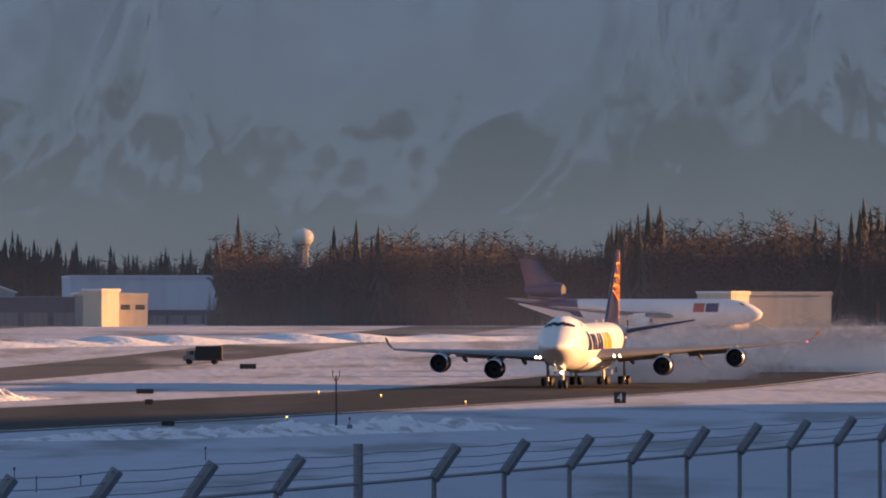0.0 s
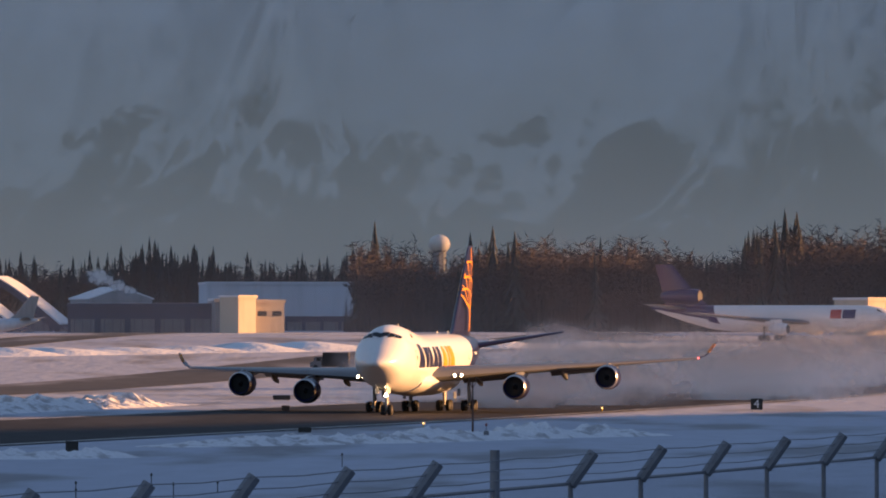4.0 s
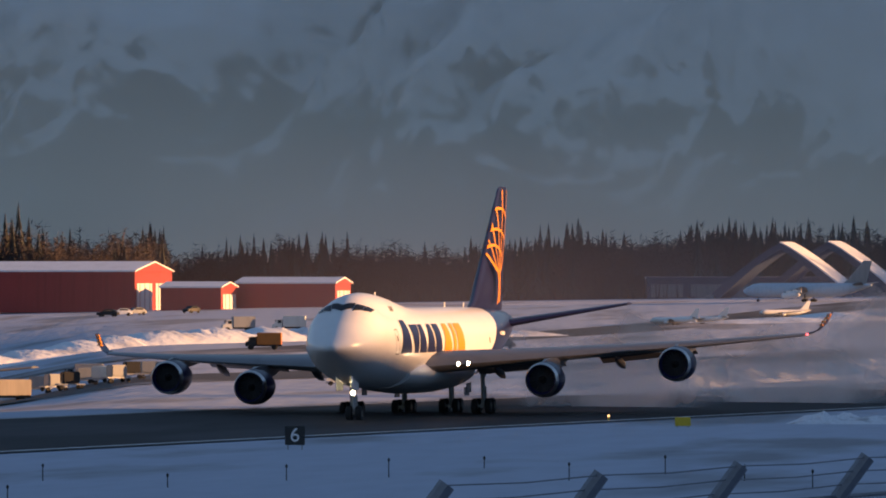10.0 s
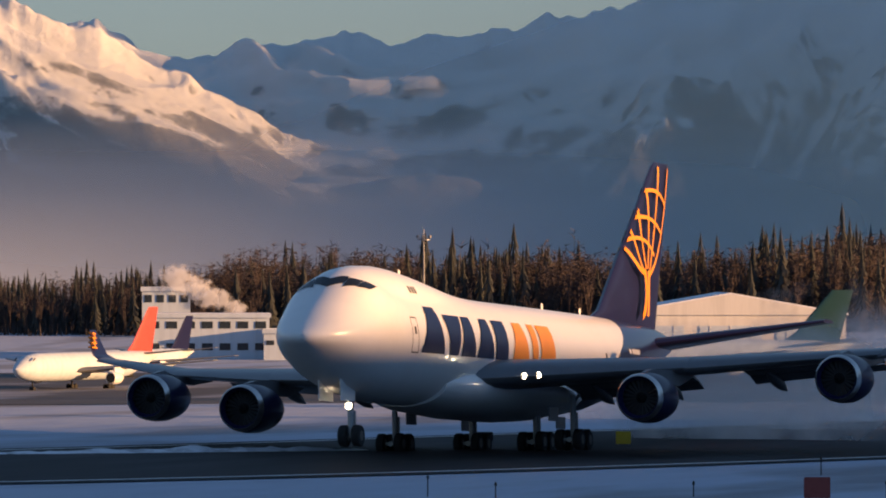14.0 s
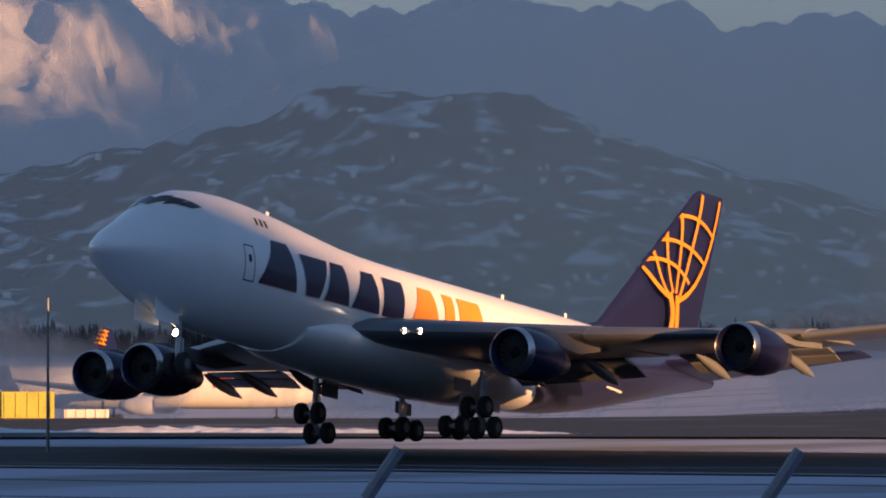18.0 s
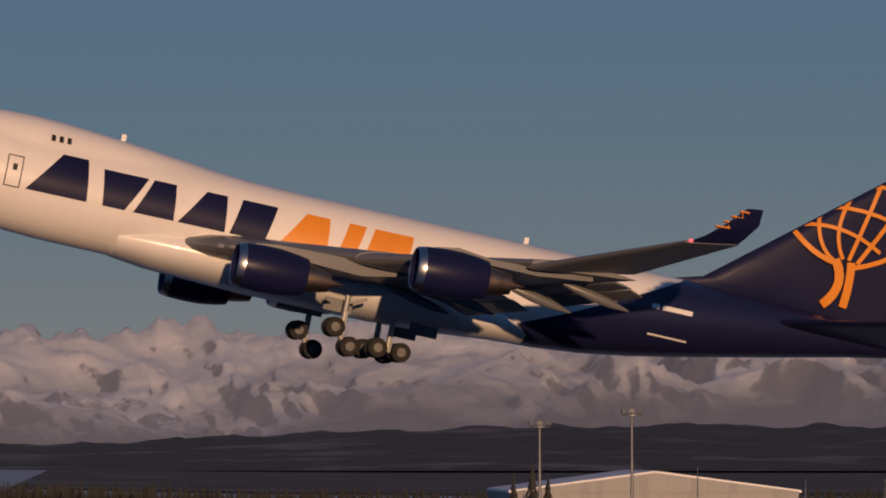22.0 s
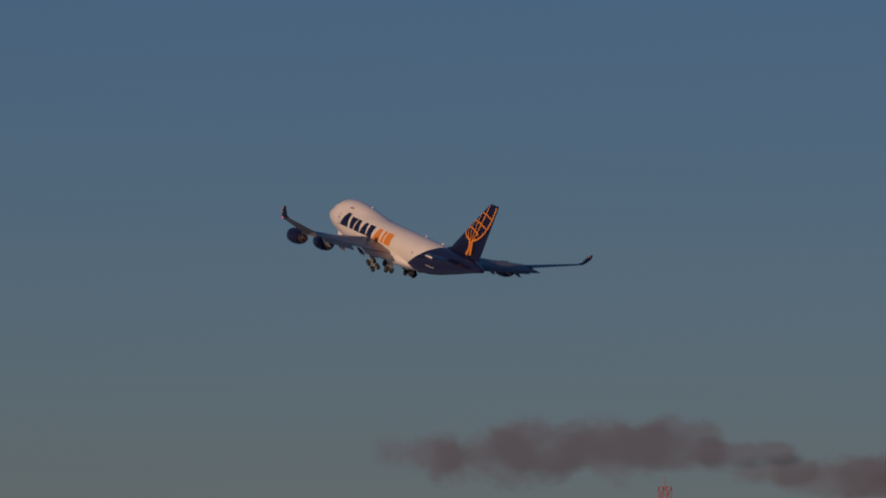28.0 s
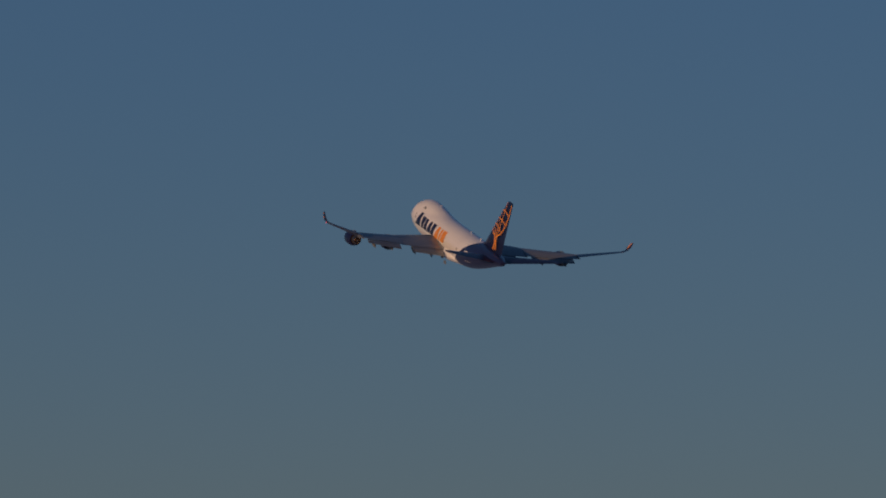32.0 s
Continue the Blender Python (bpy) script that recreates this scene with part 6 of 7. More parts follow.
def far_fence():
    """A low row of thin posts with two wires before the wood."""
    f = new("post_fence")
    tagged(f, "low fence of thin pale posts before the wood", "fence")
    spots = [spot(19330 + 25 * k, 1190) for k in range(29)]
    for q in spots:
        part("post", rod(q - Vector((0, 0, 0.2)), q + Vector((0, 0, 1.5)), 0.1, 6), GALVANISED, f)
    for q, w in zip(spots, spots[1:]):
        part("wire", merged(*[rod(q + Vector((0, 0, z)), w + Vector((0, 0, z)), 0.02, 4) for z in (0.7, 1.35)]), GALVANISED, f)


far_fence()


def approach_bar(a, r, up, n=6):
    """A row of approach lamps on a frame of thin legs."""
    b = new("approach_lights")
    b.matrix_world = Matrix.Translation(spot(a, r)) @ Matrix.Rotation(a / 1e4, 4, "Z")
    tagged(b, "bar of approach lights on thin legs", "lights", "approach light bars")
    w = 5.2
    part("beam", box_bm(0.12, w, 0.14, 0, 0, up), GALVANISED, b)
    for s in (-1, 1):
        part("leg", rod((0, s * w * 0.3, -0.3), (0, s * w * 0.3, up), 0.06, 6), GALVANISED, b)
    for k in range(n):
        part("lamp", moved(turned([(0.07, 0.1), (0.35, 0.2), (0.42, 0.1)], 8, "Z"), Matrix.Translation((0, w * (k / (n - 1) - 0.5), up))), GALVANISED, b)


approach_bar(17944, 900, 11.0)
approach_bar(17594, 900, 10.6)


def floodlight_mast(a, r, h):
    """A tall thin mast with a railed platform and a ring of floodlights."""
    b = new("floodlight_mast")
    b.matrix_world = Matrix.Translation(spot(a, r)) @ Matrix.Rotation(a / 1e4, 4, "Z")
    tagged(b, "tall thin floodlight mast with a lamp platform", "mast", "floodlight masts")
    part("shaft", turned([(-0.4, 0.3), (h * 0.5, 0.2), (h, 0.12)], 10, "Z"), GALVANISED, b)
    part("platform", turned([(h * 0.955, 0.2), (h * 0.955, 1.3), (h * 0.965, 1.3), (h * 0.965, 0.2)], 14, "Z"), GALVANISED, b)
    for k in range(6):
        c, s = math.cos(k * 1.0472), math.sin(k * 1.0472)
        part("floodlight", moved(box_bm(0.35, 0.7, 0.5, 0, 0, 0, 0.05), Matrix.Translation((1.35 * c, 1.35 * s, h * 0.99)) @ Matrix.Rotation(k * 1.0472, 4, "Z")), DOOR_GREY, b)
        part("bracket", rod((0.1 * c, 0.1 * s, h * 0.965), (1.35 * c, 1.35 * s, h * 0.975), 0.05, 5), GALVANISED, b)
    part("lightning_rod", rod((0, 0, h), (0, 0, h + 1.4), 0.04, 5), GALVANISED, b)


for a, r, h in ((3977, 1080, 19.5), (13919, 840, 18), (15709, 700, 15.5), (15546, 700, 17)):
    floodlight_mast(a, r, h)


# ---- vehicles and freight on the aprons ----
YELLOW_GREEN = material("yellow_green_box_paint", (0.42, 0.4, 0.08), 0.6, vary=0.15, size=1.5)
BOX_BLUE = material("blue_box_paint", (0.02, 0.06, 0.24), 0.5, vary=0.12, size=1.5)
TEAL = material("teal_box_paint", (0.04, 0.14, 0.16), 0.6, vary=0.15, size=1.5)
ORANGE_TRUCK = material("orange_truck_paint", (0.55, 0.17, 0.03), 0.5, vary=0.12, size=1)
BEACON_BLUE = material("blue_beacon", (0.1, 0.2, 0.9), 0.3, glow=(0.15, 0.3, 1.0, 9.0))


def stand(name, label, category, a, r, turn, group=""):
    b = new(name)
    b.matrix_world = Matrix.Translation(spot(a, r, 0.14)) @ Matrix.Rotation(a / 1e4 + radians(turn), 4, "Z")
    return tagged(b, label, category, group)


def wheels(b, xs, half, rad, wide=0.3):
    for x in xs:
        for s in (-1, 1):
            w = part("wheel", moved(turned([(-wide / 2, rad * 0.5), (-wide / 2, rad * 0.94), (-wide * 0.3, rad), (wide * 0.3, rad), (wide / 2, rad * 0.94), (wide / 2, rad * 0.5)], 14, "Z"), Matrix.Translation((x, s * half, rad)) @ Matrix.Rotation(radians(90), 4, "X")), TYRE, b)
            part("rim", moved(turned([(-wide * 0.4, 0.02), (-wide * 0.4, rad * 0.5), (wide * 0.4, rad * 0.5), (wide * 0.4, 0.02)], 10, "Z"), Matrix.Translation((x, s * half, rad)) @ Matrix.Rotation(radians(90), 4, "X")), STEEL, w)


def truck(a, r, turn, cab, box, label, size=1.0, beacon=None, group=""):
    """A box lorry, its length along x, cab in front."""
    b = stand("truck", label, "truck", a, r, turn, group)
    k = size
    part("chassis", box_bm(6.4 * k, 1.0 * k, 0.25, 0, 0, 0.75 * k), DARK, b)
    part("cargo_box", box_bm(4.3 * k, 2.3 * k, 2.1 * k, -1.0 * k, 0, 1.95 * k, 0.06), box, b)
    c = part("cab", loft([[(x, y, z) for y, z in ((-1.05 * k, 0.6 * k), (1.05 * k, 0.6 * k), (1.05 * k, h * k), (-1.05 * k, h * k))] for x, h in ((1.3 * k, 2.3), (2.3 * k, 2.3), (2.75 * k, 1.5), (3.2 * k, 1.4))]), cab, b, "", False)
    part("windscreen", box_bm(0.1, 1.8 * k, 0.75 * k, 2.56 * k, 0, 1.9 * k), GLASS, c)
    for s in (-1, 1):
        part("side_window", box_bm(0.7 * k, 0.06, 0.6 * k, 1.8 * k, s * 1.06 * k, 1.9 * k), GLASS, c)
        part("headlight", box_bm(0.08, 0.3, 0.2, 3.22 * k, s * 0.8 * k, 0.95 * k), WHITE_PAINT, c)
    wheels(b, (2.3 * k, -1.9 * k), 0.95 * k, 0.48 * k)
    if beacon:
        part("beacon", turned([(2.3 * k, 0.2), (2.65 * k, 0.16), (2.75 * k, 0.03)], 10, "Z"), beacon, b, "glowing beacon")
    return b


def car(a, r, turn, mat, label):
    b = stand("car", label, "car", a, r, turn, "parked cars")
    sec = ((-2.2, 0.75, 0.85), (-1.9, 0.85, 1.0), (-1.2, 0.85, 1.5), (0.3, 0.85, 1.52), (1.1, 0.85, 1.02), (2.1, 0.8, 0.85), (2.3, 0.7, 0.7))
    part("body", loft([[(x, -w, 0.35), (x, w, 0.35), (x, w, min(h, 0.95)), (x, w * 0.8, h), (x, -w * 0.8, h), (x, -w, min(h, 0.95))] for x, w, h in sec]), mat, b)
    for s in (-1, 1):
        part("side_window", box_bm(1.7, 0.04, 0.36, -0.4, s * 0.79, 1.22), GLASS, b)
    part("windscreen", moved(box_bm(0.04, 1.35, 0.6), Matrix.Translation((0.75, 0, 1.28)) @ Matrix.Rotation(radians(-58), 4, "Y")), GLASS, b)
    wheels(b, (1.4, -1.35), 0.78, 0.33, 0.22)


def crate(name, a, r, turn, w, d, h, mat, label, group="", snow=False):
    """A freight container or box with ribbed sides."""
    b = stand(name, label, "container", a, r, turn, group)
    part("shell", box_bm(d, w, h, 0, 0, h / 2 + 0.1, 0.03), mat, b)
    for k in range(5):
        part("rib", box_bm(0.06, 0.1, h * 0.92, -d / 2 - 0.03, w * (k - 2) / 4.6, h / 2 + 0.1), mat, b)
    part("skid", box_bm(d * 0.9, w * 0.9, 0.12, 0, 0, 0.05), DARK, b)
    if snow:
        part("snow_cap", box_bm(d * 1.02, w * 1.02, 0.16, 0, 0, h + 0.17, 0.05), ROOF_SNOW, b, "snow on top")


def cart(a, r, turn, mat, label="low baggage cart loaded with freight"):
    b = stand("freight_cart", label, "cart", a, r, turn, "freight carts")
    part("deck", box_bm(3.0, 1.5, 0.15, 0, 0, 0.55), STEEL, b)
    part("load", box_bm(1.9, 1.4, 1.3, 0, 0, 1.28, 0.12), mat, b)
    part("drawbar", rod((1.5, 0, 0.5), (2.4, 0, 0.3), 0.05, 6), STEEL, b)
    wheels(b, (1.1, -1.1), 0.65, 0.24, 0.16)


PLOUGH = truck(424, 930, 84, DOOR_GREY, DARK, "dark snow-plough truck with a warm beacon on the taxiway", 1.0, WARM_LAMP)
PLOUGH_FROM = PLOUGH.matrix_world.copy()
ESCORT = truck(1549, 850, 80, ORANGE_TRUCK, DARK, "dark airfield truck with a blue beacon", 0.9, BEACON_BLUE)
ESCORT_FROM = ESCORT.matrix_world.copy()
car(1610, 850, 90, DARK, "dark car parked on the snow")
for i, a in enumerate((1900, 1985, 2075)):
    truck(a, 980, 70 + 15 * i, WHITE_CLAD, (TAN_CLAD, WHITE_CLAD, GREY_CLAD)[i], "pale box truck parked before the hangars", 0.9, group="apron trucks")
crate("container", 3912, 440, 4, 7.4, 2.2, 2.0, BOX_BLUE, "blue freight container with snow on top", snow=True)
crate("container", 4032, 445, -5, 2.6, 1.8, 2.8, TAN_CLAD, "tan freight box on the snow")
crate("container", 8905, 470, 4, 4.4, 2.2, 2.2, YELLOW_GREEN, "yellow-green freight container on the apron")
crate("container", 9010, 474, -3, 5.2, 2.2, 1.7, TEAL, "dark teal freight container on the apron")
crate("container", 8800, 480, 0, 3.8, 2.0, 0.7, WHITE_CLAD, "low pale freight pallet on the apron")
for i, (a, mat, w, h) in enumerate(((10355, GREY_CLAD, 2.2, 1.5), (10318, TAN_CLAD, 1.4, 1.9), (10275, DARK, 2.4, 1.4), (10236, BLUE_CLAD, 2.0, 1.6), (10195, TAN_CLAD, 1.6, 1.2), (10150, GREY_CLAD, 1.7, 1.7), (10110, WHITE_PAINT, 2.1, 1.6), (10066, DARK, 1.7, 1.4), (10022, TAN_CLAD, 1.5, 1.5), (9975, GREY_CLAD, 1.8, 1.2))):
    crate("container", a, 520 + 6 * (i % 3), 7 * (i % 4) - 10, w, 1.6, h, mat, "freight box in a row on the cargo apron", "freight boxes")
for i, a in enumerate((10390, 10338, 10255, 10172, 10090, 10045, 9930, 9890)):
    car(a, 560 + 7 * (i % 3), 80 + 20 * (i % 3), (WHITE_PAINT, GREY_CLAD, DARK, RED_CLAD)[i % 4], "snow-dusted car parked by the freight shed")
for i, a in enumerate((12080, 12035, 11990, 11945, 11895, 11850, 11795, 11740)):
    cart(a, 560 + 8 * (i % 3), 90 + 9 * (i % 3), (TAN_CLAD, WHITE_CLAD, GREY_CLAD, BLUE_CLAD)[i % 4])
truck(11640, 590, 88, WHITE_CLAD, WHITE_CLAD, "white catering truck by the cargo building", 0.85, group="apron trucks")
truck(11590, 600, 70, DARK, GREY_CLAD, "grey box truck by the cargo building", 0.8, group="apron trucks")
truck(11510, 590, 92, WHITE_CLAD, TAN_CLAD, "tan box truck by the cargo building", 0.8, group="apron trucks")
truck(11345, 580, 86, ORANGE_TRUCK, ORANGE_TRUCK, "orange loader truck on the cargo apron", 0.95, WARM_LAMP)
truck(12360, 580, 95, DARK, DARK, "dark tug truck with a warm beacon", 0.6, WARM_LAMP)
for i, a in enumerate((11120, 11080, 11035, 10990, 10950, 10912)):
    cart(a, 570 + 9 * (i % 2), 85 + 11 * (i % 3), (WHITE_CLAD, TAN_CLAD, DARK)[i % 3])
for i, a in enumerate((13580, 13545, 13510, 13480)):
    truck(a, 1090, 88 + 5 * i, WHITE_CLAD, WHITE_CLAD, "white lorry parked in the yard", 1.0, group="yard lorries")
for i, a in enumerate((13180, 13210, 13260, 13330, 13400, 13440)):
    car(a, 930 + 10 * (i % 3), 85 + 9 * i, (WHITE_PAINT, RED_CLAD, DARK)[i % 3], "car parked in the dark yard")
for i, a in enumerate((13860, 13830, 13805, 13770, 13740)):
    u = new("rooftop_unit")
    u.matrix_world = Matrix.Translation(spot(13747, 856, 3.9)) @ Matrix.Rotation(1.375, 4, "Z") @ Matrix.Translation((3.0 + 1.2 * (i % 2), (a - 13800) * 0.085 + 4.2, 0))
    tagged(u, "pale ventilation unit on the flat office roof", "ventilation unit", "rooftop units")
    part("case", box_bm(1.6, 1.5 + 0.5 * (i % 2), 1.1, 0, 0, 0.55, 0.05), WHITE_CLAD, u)
    part("fan_cowl", turned([(1.1, 0.45), (1.35, 0.45), (1.4, 0.36)], 12, "Z"), STEEL, u)
for i, (a, mat) in enumerate(((2205, GREY_CLAD), (2232, GREY_CLAD), (2262, DARK), (2290, GREY_CLAD), (2318, WHITE_CLAD), (2345, GREY_CLAD), (2372, DARK), (2400, GREY_CLAD), (2428, GREY_CLAD))):
    cart(a, 612 + 7 * (i % 3), 80 + 13 * (i % 4), mat, "grey baggage cart parked on the trodden snow")
truck(2484, 600, 100, YELLOW_GREEN, TAN_CLAD, "sunlit tan loader truck beside the baggage carts", 0.8)
truck(2350, 640, 88, DOOR_GREY, GREY_CLAD, "grey service truck behind the baggage carts", 0.75)
for i, a in enumerate((2305, 2281, 2256, 2158)):
    car(a, 1150 + 6 * i, 70 + 25 * i, (DARK, WHITE_PAINT, GREY_CLAD, DARK)[i], "snow-dusted car parked by the red hangar")
truck(1892, 575, 95, WHITE_CLAD, TAN_CLAD, "small pale service truck by the taxiway", 0.5)
truck(2030, 850, 85, DARK, ORANGE_TRUCK, "dark snow-clearing truck on the taxiway", 0.85)


# ---- clouds, steam and blown snow ----
def vapour(name, color, alpha, size, cut=0.25):
    """Thin vapour: dense in the middle of each puff, torn by noise, and gone at its rim."""
    m = bpy.data.materials.new(name)
    m.use_nodes = True
    n, l = m.node_tree.nodes, m.node_tree.links
    b = n["Principled BSDF"]
    b.inputs["Base Color"].default_value, b.inputs["Roughness"].default_value = (*color, 1), 1.0
    b.inputs["Specular IOR Level"].default_value = 0.0
    tc, flat, ln = n.new("ShaderNodeTexCoord"), n.new("ShaderNodeVectorMath"), n.new("ShaderNodeVectorMath")
    flat.operation, ln.operation = "MULTIPLY", "LENGTH"
    flat.inputs[1].default_value = (0, 1, 1)
    l.new(tc.outputs["Object"], flat.inputs[0])
    l.new(flat.outputs[0], ln.inputs[0])
    co, no, mr, ad = n.new("ShaderNodeNewGeometry"), n.new("ShaderNodeTexNoise"), n.new("ShaderNodeMapRange"), n.new("ShaderNodeMath")
    no.inputs["Scale"].default_value, no.inputs["Detail"].default_value = 1 / size, 6
    l.new(co.outputs["Position"], no.inputs["Vector"])
    ad.operation = "MULTIPLY_ADD"                       # rim distance plus noise
    l.new(no.outputs[0], ad.inputs[0])
    ad.inputs[1].default_value = -1.3
    l.new(ln.outputs["Value"], ad.inputs[2])
    mr.interpolation_type = "SMOOTHSTEP"
    mr.inputs["From Min"].default_value, mr.inputs["From Max"].default_value = 0.18, cut - 0.62
    mr.inputs["To Min"].default_value, mr.inputs["To Max"].default_value = 0.0, alpha
    l.new(ad.outputs[0], mr.inputs["Value"])
    l.new(mr.outputs[0], b.inputs["Alpha"])
    return m


CLOUD = vapour("mauve_cloud", (0.115, 0.13, 0.2), 0.58, 34, 0.33)
STEAM = vapour("white_steam", (0.85, 0.83, 0.83), 0.6, 1.3)
# MIST: the warm light on blown snow is tinted into its colour
MIST = vapour("blown_snow", (0.92, 0.84, 0.82), 0.66, 7)


def bowl():
    """A shallow uneven bowl, open to the back: one puff of vapour."""
    bm = bmesh.new()
    rows = []
    for i in range(1, 8):
        q = i / 7
        rows.append([bm.verts.new((-0.16 * (1 - q * q) + 0.02 * noise.noise(Vector((math.cos(k / 18 * 6.2832) * q, math.sin(k / 18 * 6.2832) * q, 3)) * 2), q * math.cos(k / 18 * 6.2832), q * math.sin(k / 18 * 6.2832))) for k in range(18)])
    hub = bm.verts.new((-0.165, 0, 0))
    for k in range(18):
        bm.faces.new((hub, rows[0][k], rows[0][(k + 1) % 18]))
        for r0, r1 in zip(rows, rows[1:]):
            bm.faces.new((r0[k], r1[k], r1[(k + 1) % 18], r0[(k + 1) % 18]))
    me = bpy.data.meshes.new("puff")
    bm.to_mesh(me)
    bm.free()
    me.polygons.foreach_set("use_smooth", [True] * len(me.polygons))
    return me


BOWL = {}
for nm, mt in (("cloud", CLOUD), ("steam", STEAM), ("mist", MIST)):
    BOWL[nm] = bowl()
    BOWL[nm].materials.append(mt)


def puffs(name, at, turn, spots, kind, label, category):
    """A body of vapour in puffs: (place from its middle, width, height) each."""
    top = new(name)
    top.matrix_world = pose(*at, rz=turn)
    for p, w, h in spots:
        ob = new("puff", BOWL[kind])
        ob.parent = top
        ob.matrix_local = Matrix.Translation(p) @ Matrix.Diagonal((max(w, h) * 0.6, w, h, 1))
    return tagged(top, label, category)


def cloud(a0, a1, lo, hi, seed, tilt=0.0):
    """A long low cloud between two bearings and two heights above the horizon (both in ten-thousandths of a radian)."""
    rnd = random.Random(seed)
    k = 0.45                                     # metres to each ten-thousandth at 4500 m
    mid, half, tall = (a0 + a1) / 2, (a1 - a0) / 2 * k, (hi - lo) * k
    spots = []
    n = max(3, int((a1 - a0) / 105))
    for i in range(n):
        u = (i + 0.5) / n * 2 - 1 + rnd.uniform(-0.1, 0.1)
        env = (1 - abs(u) ** 2.2) * 0.75 + 0.3
        w = half / n * rnd.uniform(2.6, 3.3) * (0.6 + 0.4 * env)
        h = tall * rnd.uniform(0.6, 0.9) * env
        spots.append((Vector((i * 6.0, u * half * 0.93, (rnd.uniform(-0.1, 0.1) + tilt * u) * tall)), w, h))
    th = mid / 1e4
    puffs("cloud", (4500 * math.cos(th), 4500 * math.sin(th), 10.4 + k * (lo + hi) / 2), mid * 0.018 / math.pi, spots, "cloud", "long mauve evening cloud low in the sky", "cloud")


cloud(21390, 22100, 175, 265, 1)
cloud(20990, 21440, 140, 212, 2)
cloud(20230, 20990, 85, 160, 3)
cloud(19880, 20150, 118, 165, 4)
cloud(19560, 20080, 120, 165, 5)


def steam(a, r, h0, seed, size=1.0):
    rnd = random.Random(seed)
    spots = []
    for i in range(7):
        u = i / 6
        spots.append((Vector((rnd.uniform(-1, 1) * size, u * 10 * size + rnd.uniform(-0.5, 0.5), u * 4.5 * size + rnd.uniform(-0.5, 0.5))), size * (1.6 + 2.6 * u), size * (1.5 + 1.8 * u)))
    puffs("steam_plume", spot(a, r, h0), a * 0.018 / math.pi, spots, "steam", "white steam drifting from a chimney", "steam")


steam(790, 1555, 10.5, 11)
steam(3060, 1210, 9.0, 12, 0.9)
steam(4300, 985, 8.0, 13, 1.1)


def blown_snow(seed):
    """The snow that the engines raise: a long trail of thin puffs behind the wheels."""
    rnd = random.Random(seed)
    spots = []
    for i in range(10):
        u = (i + rnd.random()) / 10
        w, h = rnd.uniform(16, 30) * (0.8 + 0.7 * u), rnd.uniform(3.8, 6.2) + 4.5 * u
        spots.append((Vector((-26 - 200 * u, rnd.uniform(-26, 26) * (0.6 + 0.8 * u), h * 0.45)), w, h))
    return puffs("blown_snow", (0, 0, 0), 0, spots, "mist", "pink-tinted haze of snow blown up behind the jet", "blown snow")


BLOWN = blown_snow(31)


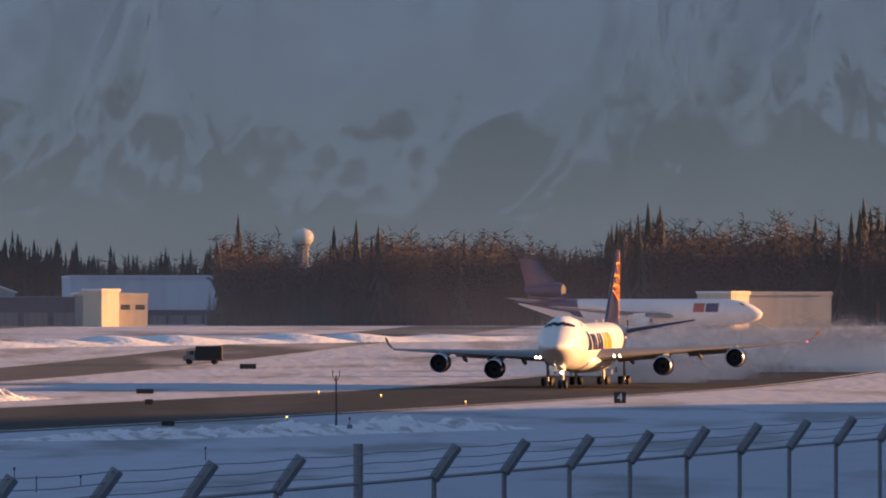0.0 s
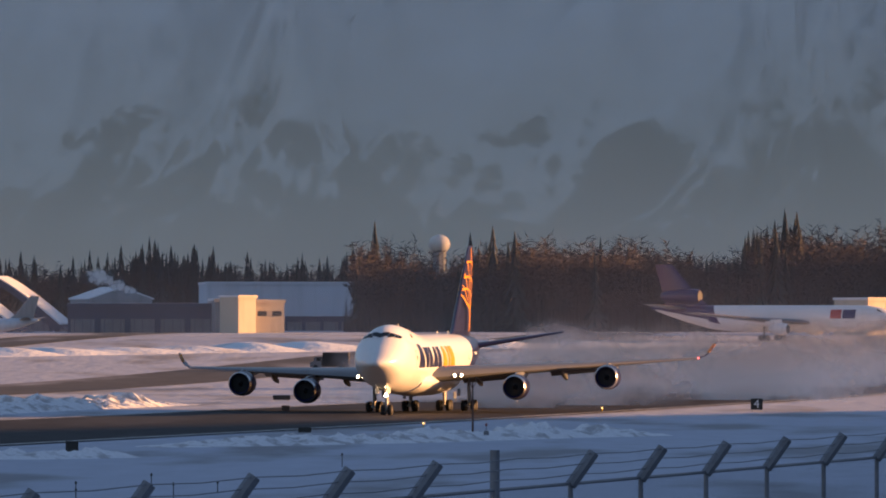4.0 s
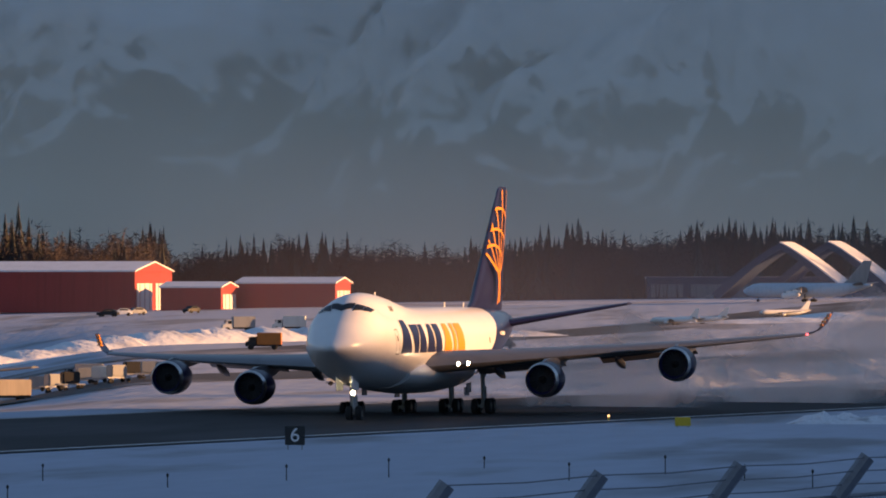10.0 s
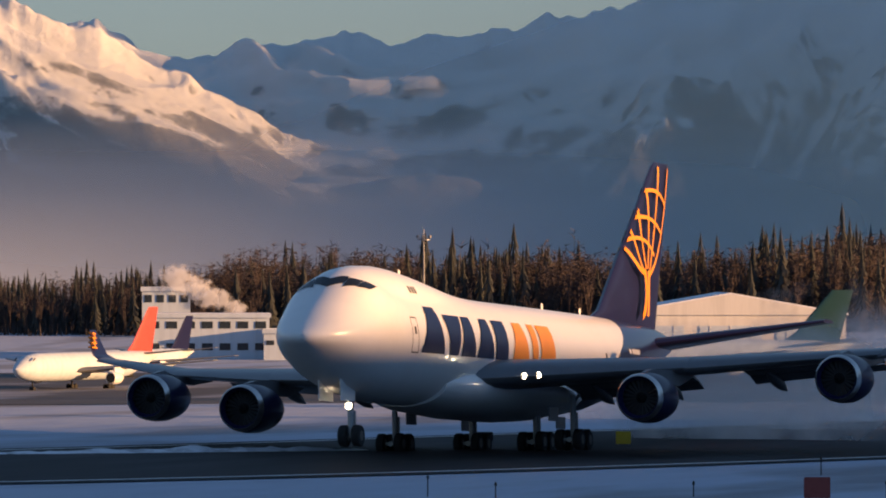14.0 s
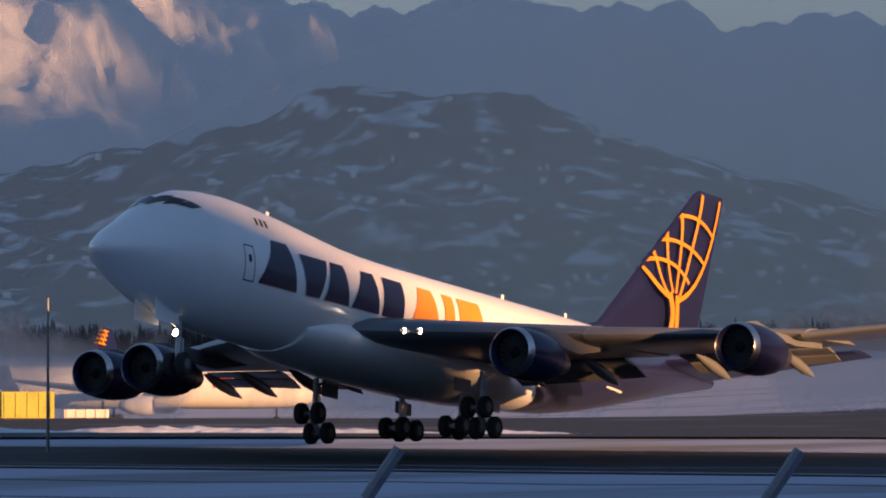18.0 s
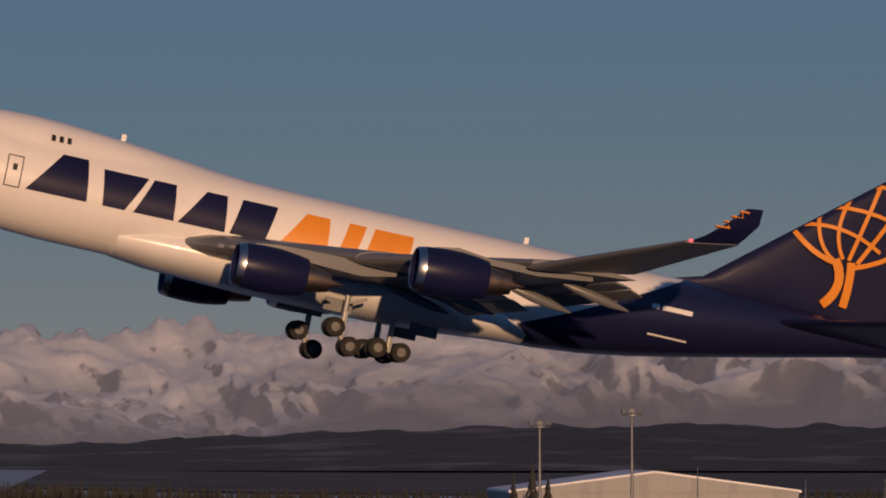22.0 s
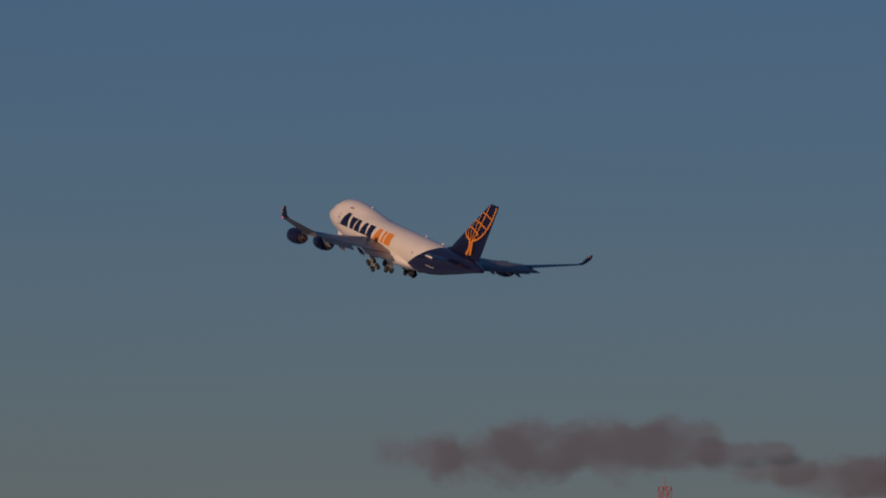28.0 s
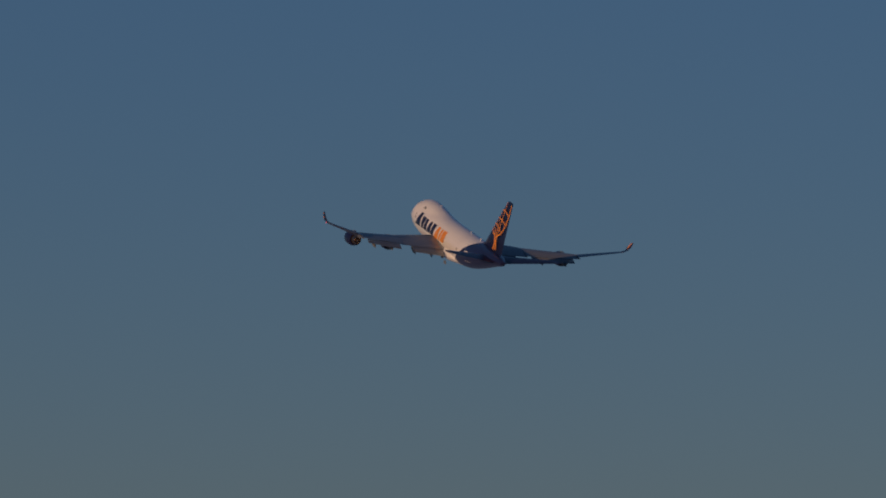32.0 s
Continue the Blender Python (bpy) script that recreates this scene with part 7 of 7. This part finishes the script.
# ---- what moves ----
def motions():
    flight = [
        (0, 791.35, -20.29, 0.39, 1.13, 0.46, 170.64),
        (0.5, 731.04, -15.82, 0.47, 1.11, 0.32, 170.78),
        (1, 722.07, -11.55, 0.42, 1.10, 0.11, 171.01),
        (1.5, 706.47, -6.78, 0.37, 1.07, 0.15, 171.22),
        (2, 687.48, -1.95, 0.43, 1.05, 0.26, 171.38),
        (2.5, 675.13, 2.77, 0.42, 1.03, 0.37, 171.57),
        (4.5, 622.53, 22.53, 0.03, 1.17, 0.14, 172.62),
        (5, 607.88, 27.62, 0.05, 1.27, 0.21, 173.28),
        (5.5, 593.37, 32.65, 0.02, 1.44, 0.16, 173.69),
        (6, 577.83, 37.58, -0.09, 1.54, -0.00, 174.00),
        (6.5, 562.52, 42.78, -0.14, 1.55, -0.00, 174.22),
        (7, 546.68, 47.92, -0.15, 1.54, 0.01, 174.51),
        (7.5, 532.12, 53.28, -0.10, 1.53, 0.02, 175.22),
        (8, 516.83, 58.56, -0.18, 1.51, -0.02, 175.81),
        (8.5, 498.96, 63.54, -0.13, 1.51, -0.00, 176.32),
        (9, 484.71, 69.13, -0.14, 1.51, 0.02, 176.68),
        (9.5, 469.46, 74.57, -0.22, 1.54, 0.01, 177.29),
        (10, 449.55, 79.44, -0.09, 1.67, -0.03, 177.97),
        (10.5, 431.08, 84.42, -0.09, 1.79, -0.07, 178.32),
        (11, 414.76, 89.89, -0.08, 1.82, -0.14, 179.09),
        (11.5, 397.88, 95.50, -0.09, 1.76, -0.17, 179.64),
        (12, 379.53, 100.87, -0.14, 1.70, -0.37, 180.21),
        (12.5, 360.28, 106.11, -0.04, 1.74, -0.74, 181.08),
        (13, 342.75, 112.01, -0.11, 1.77, -1.23, 182.23),
        (13.5, 322.90, 117.32, -0.01, 1.81, -1.75, 182.88),
        (14, 303.14, 122.95, -0.07, 1.88, -2.48, 184.15),
        (14.5, 283.95, 129.14, -0.05, 1.97, -3.39, 186.44),
        (15, 260.85, 133.23, 0.12, 2.07, -4.37, 187.04),
        (15.5, 247.53, 142.76, 0.75, 2.14, -5.07, 188.39),
        (17.5, 227.11, 213.89, 3.27, 2.20, -7.23, 195.88),
        (18, 216.65, 233.26, 4.33, 2.24, -7.73, 196.95),
        (18.5, 201.63, 249.22, 5.68, 1.93, -8.20, 197.92),
        (19, 181.28, 265.63, 7.16, 1.58, -8.73, 198.62),
        (19.5, 159.44, 280.14, 7.71, 1.03, -9.25, 199.72),
        (20, 131.38, 295.12, 8.85, 0.38, -9.49, 200.15),
        (20.5, 100.17, 308.83, 10.00, 0.01, -9.70, 200.51),
        (21, 69.19, 319.78, 12.36, -0.22, -9.89, 198.42),
        (21.5, 31.79, 335.28, 15.33, -0.19, -10.75, 196.74),
        (22, -11.89, 350.88, 16.57, -0.11, -11.67, 194.33),
        (22.5, -43.42, 380.65, 18.95, 0.08, -12.28, 186.71),
        (23, -67.29, 413.96, 22.99, 1.04, -11.64, 178.27),
        (23.5, -116.91, 450.84, 23.75, 1.40, -10.94, 173.21),
        (24, -176.21, 505.10, 28.03, 1.56, -10.49, 168.44),
        (24.5, -228.75, 542.05, 31.55, 2.42, -10.88, 164.36),
        (25, -278.75, 575.28, 36.00, 3.22, -11.29, 160.65),
        (25.5, -338.63, 624.07, 41.73, 3.96, -10.89, 158.24),
        (26, -393.75, 665.04, 43.27, 4.64, -10.87, 155.55),
        (26.5, -448.27, 707.57, 48.55, 5.15, -11.50, 153.85),
        (28.5, -648.09, 840.54, 69.62, 7.50, -13.44, 148.64),
        (29, -670.06, 836.56, 74.04, 7.68, -13.74, 148.30),
        (29.5, -688.35, 829.39, 78.92, 7.27, -13.92, 148.10),
        (30, -705.27, 820.85, 82.88, 6.74, -14.07, 147.97),
        (30.5, -720.26, 812.28, 86.20, 6.13, -14.27, 147.86),
        (31, -734.08, 803.79, 89.56, 5.51, -14.41, 148.13),
        (31.5, -747.31, 795.86, 92.64, 4.99, -14.33, 147.93),
        (32, -762.30, 787.23, 94.92, 4.56, -14.14, 147.76),
    ]
    walk(JET, [(t, pose(x, y, z, rx, ry, rz)) for t, x, y, z, rx, ry, rz in flight])
    # the wings bend upward as they take the weight, each panel from the one inside it
    lift = [(0, 0), (6, 0), (9, .05), (11, .1), (13, .25), (14, .4), (15, .45), (17.5, .5), (18.5, .6), (20.5, 1), (32, 1)]
    for panels, s in zip(wings, (1, -1)):
        for n, panel in enumerate(panels):
            rows = []
            for t, k in lift:
                m = Matrix.Identity(4)
                for y, bend in ((3.2, 1.2), (12.5, 2.6), (21.8, 9.2))[:n + 1]:
                    le, ch, z = wing_line(y)
                    hub = Matrix.Translation((ORIGIN - le - 0.4 * ch, y * s, z))        # a swept wing bends square to its own spar
                    m = m @ hub @ Matrix.Rotation(radians(bend * k * s), 4, Vector((math.cos(0.68), s * math.sin(0.68), 0))) @ hub.inverted()
                rows.append((t, m))
            walk(panel, rows)
    # the wheels of the wing legs tilt once they hang free
    for nm in ("port_wing", "starboard_wing"):
        leg = gears[nm]
        hub = Matrix.Translation((0, 0, 0.62 - 3.2))
        for ob in leg.children:
            walk(ob, [(0, Matrix.Identity(4)), (16.6, Matrix.Identity(4)), (17.8, hub @ Matrix.Rotation(radians(-42), 4, "Y") @ hub.inverted()), (32, hub @ Matrix.Rotation(radians(-42), 4, "Y") @ hub.inverted())])
    # snow blown up behind: it follows along the runway and stays there when the jet lifts off
    trail = [(t, x, y, rz) for t, x, y, z, rx, ry, rz in flight if t <= 15.5] + [(17.5, 222, 385, 180), (18, 212, 398, 180), (19, 196, 412, 180), (21, 185, 420, 180), (32, 184, 421, 180)]
    walk(BLOWN, [(t, pose(x, y, float(lay(math.atan2(y, x) * 1e4, math.hypot(x, y))), 0, 0, 169 if t < 6 else 163 if t <= 13 else 180 if t <= 15.5 else rz)) for t, x, y, rz in trail])
    # the yellow-tailed jet taxis to the left
    walk(TAXIING, [(t, Matrix.Rotation(radians(0.16 * (t - 12)), 4, "Z") @ TAXI_FROM) for t in (0, 6, 9, 11, 13, 16, 24, 32)])
    # two trucks creep along the taxiway
    walk(PLOUGH, [(t, Matrix.Rotation(d / 1e4, 4, "Z") @ PLOUGH_FROM) for t, d in ((0, 0), (2, 8), (6, 30), (8, 47), (10, 60), (14, 70), (32, 70))])
    walk(ESCORT, [(t, Matrix.Rotation(d / 1e4, 4, "Z") @ ESCORT_FROM) for t, d in ((0, -60), (8, 0), (9, 30), (10, 130), (11, 286), (12, 420), (14, 600), (18, 700), (32, 700))])
    # the wheels fold away
    for nm, t0, t1, turn, axis in (("nose", 25.4, 27.6, -100, "Y"), ("port_wing", 26.2, 30.5, -82, "X"), ("starboard_wing", 26.2, 30.5, 82, "X"), ("port_body", 26.0, 30.0, -80, "Y"), ("starboard_body", 26.0, 30.0, -80, "Y")):
        leg = gears[nm]
        home = Matrix.Translation(leg.location)
        hung = home @ Matrix.Translation((0, 0, -0.1 if nm == "nose" else -0.45))      # the strut runs out once the weight is off
        up = Matrix.Translation((0, 0, 0.5 if axis == "Y" else 0.3))
        walk(leg, [(0, home), (17.0, home), (18.6, hung), (t0, hung), ((t0 + t1) / 2, home @ Matrix.Rotation(radians(turn / 2), 4, axis)), (t1, home @ up @ Matrix.Rotation(radians(turn), 4, axis)), (32, home @ up @ Matrix.Rotation(radians(turn), 4, axis))])


motions()
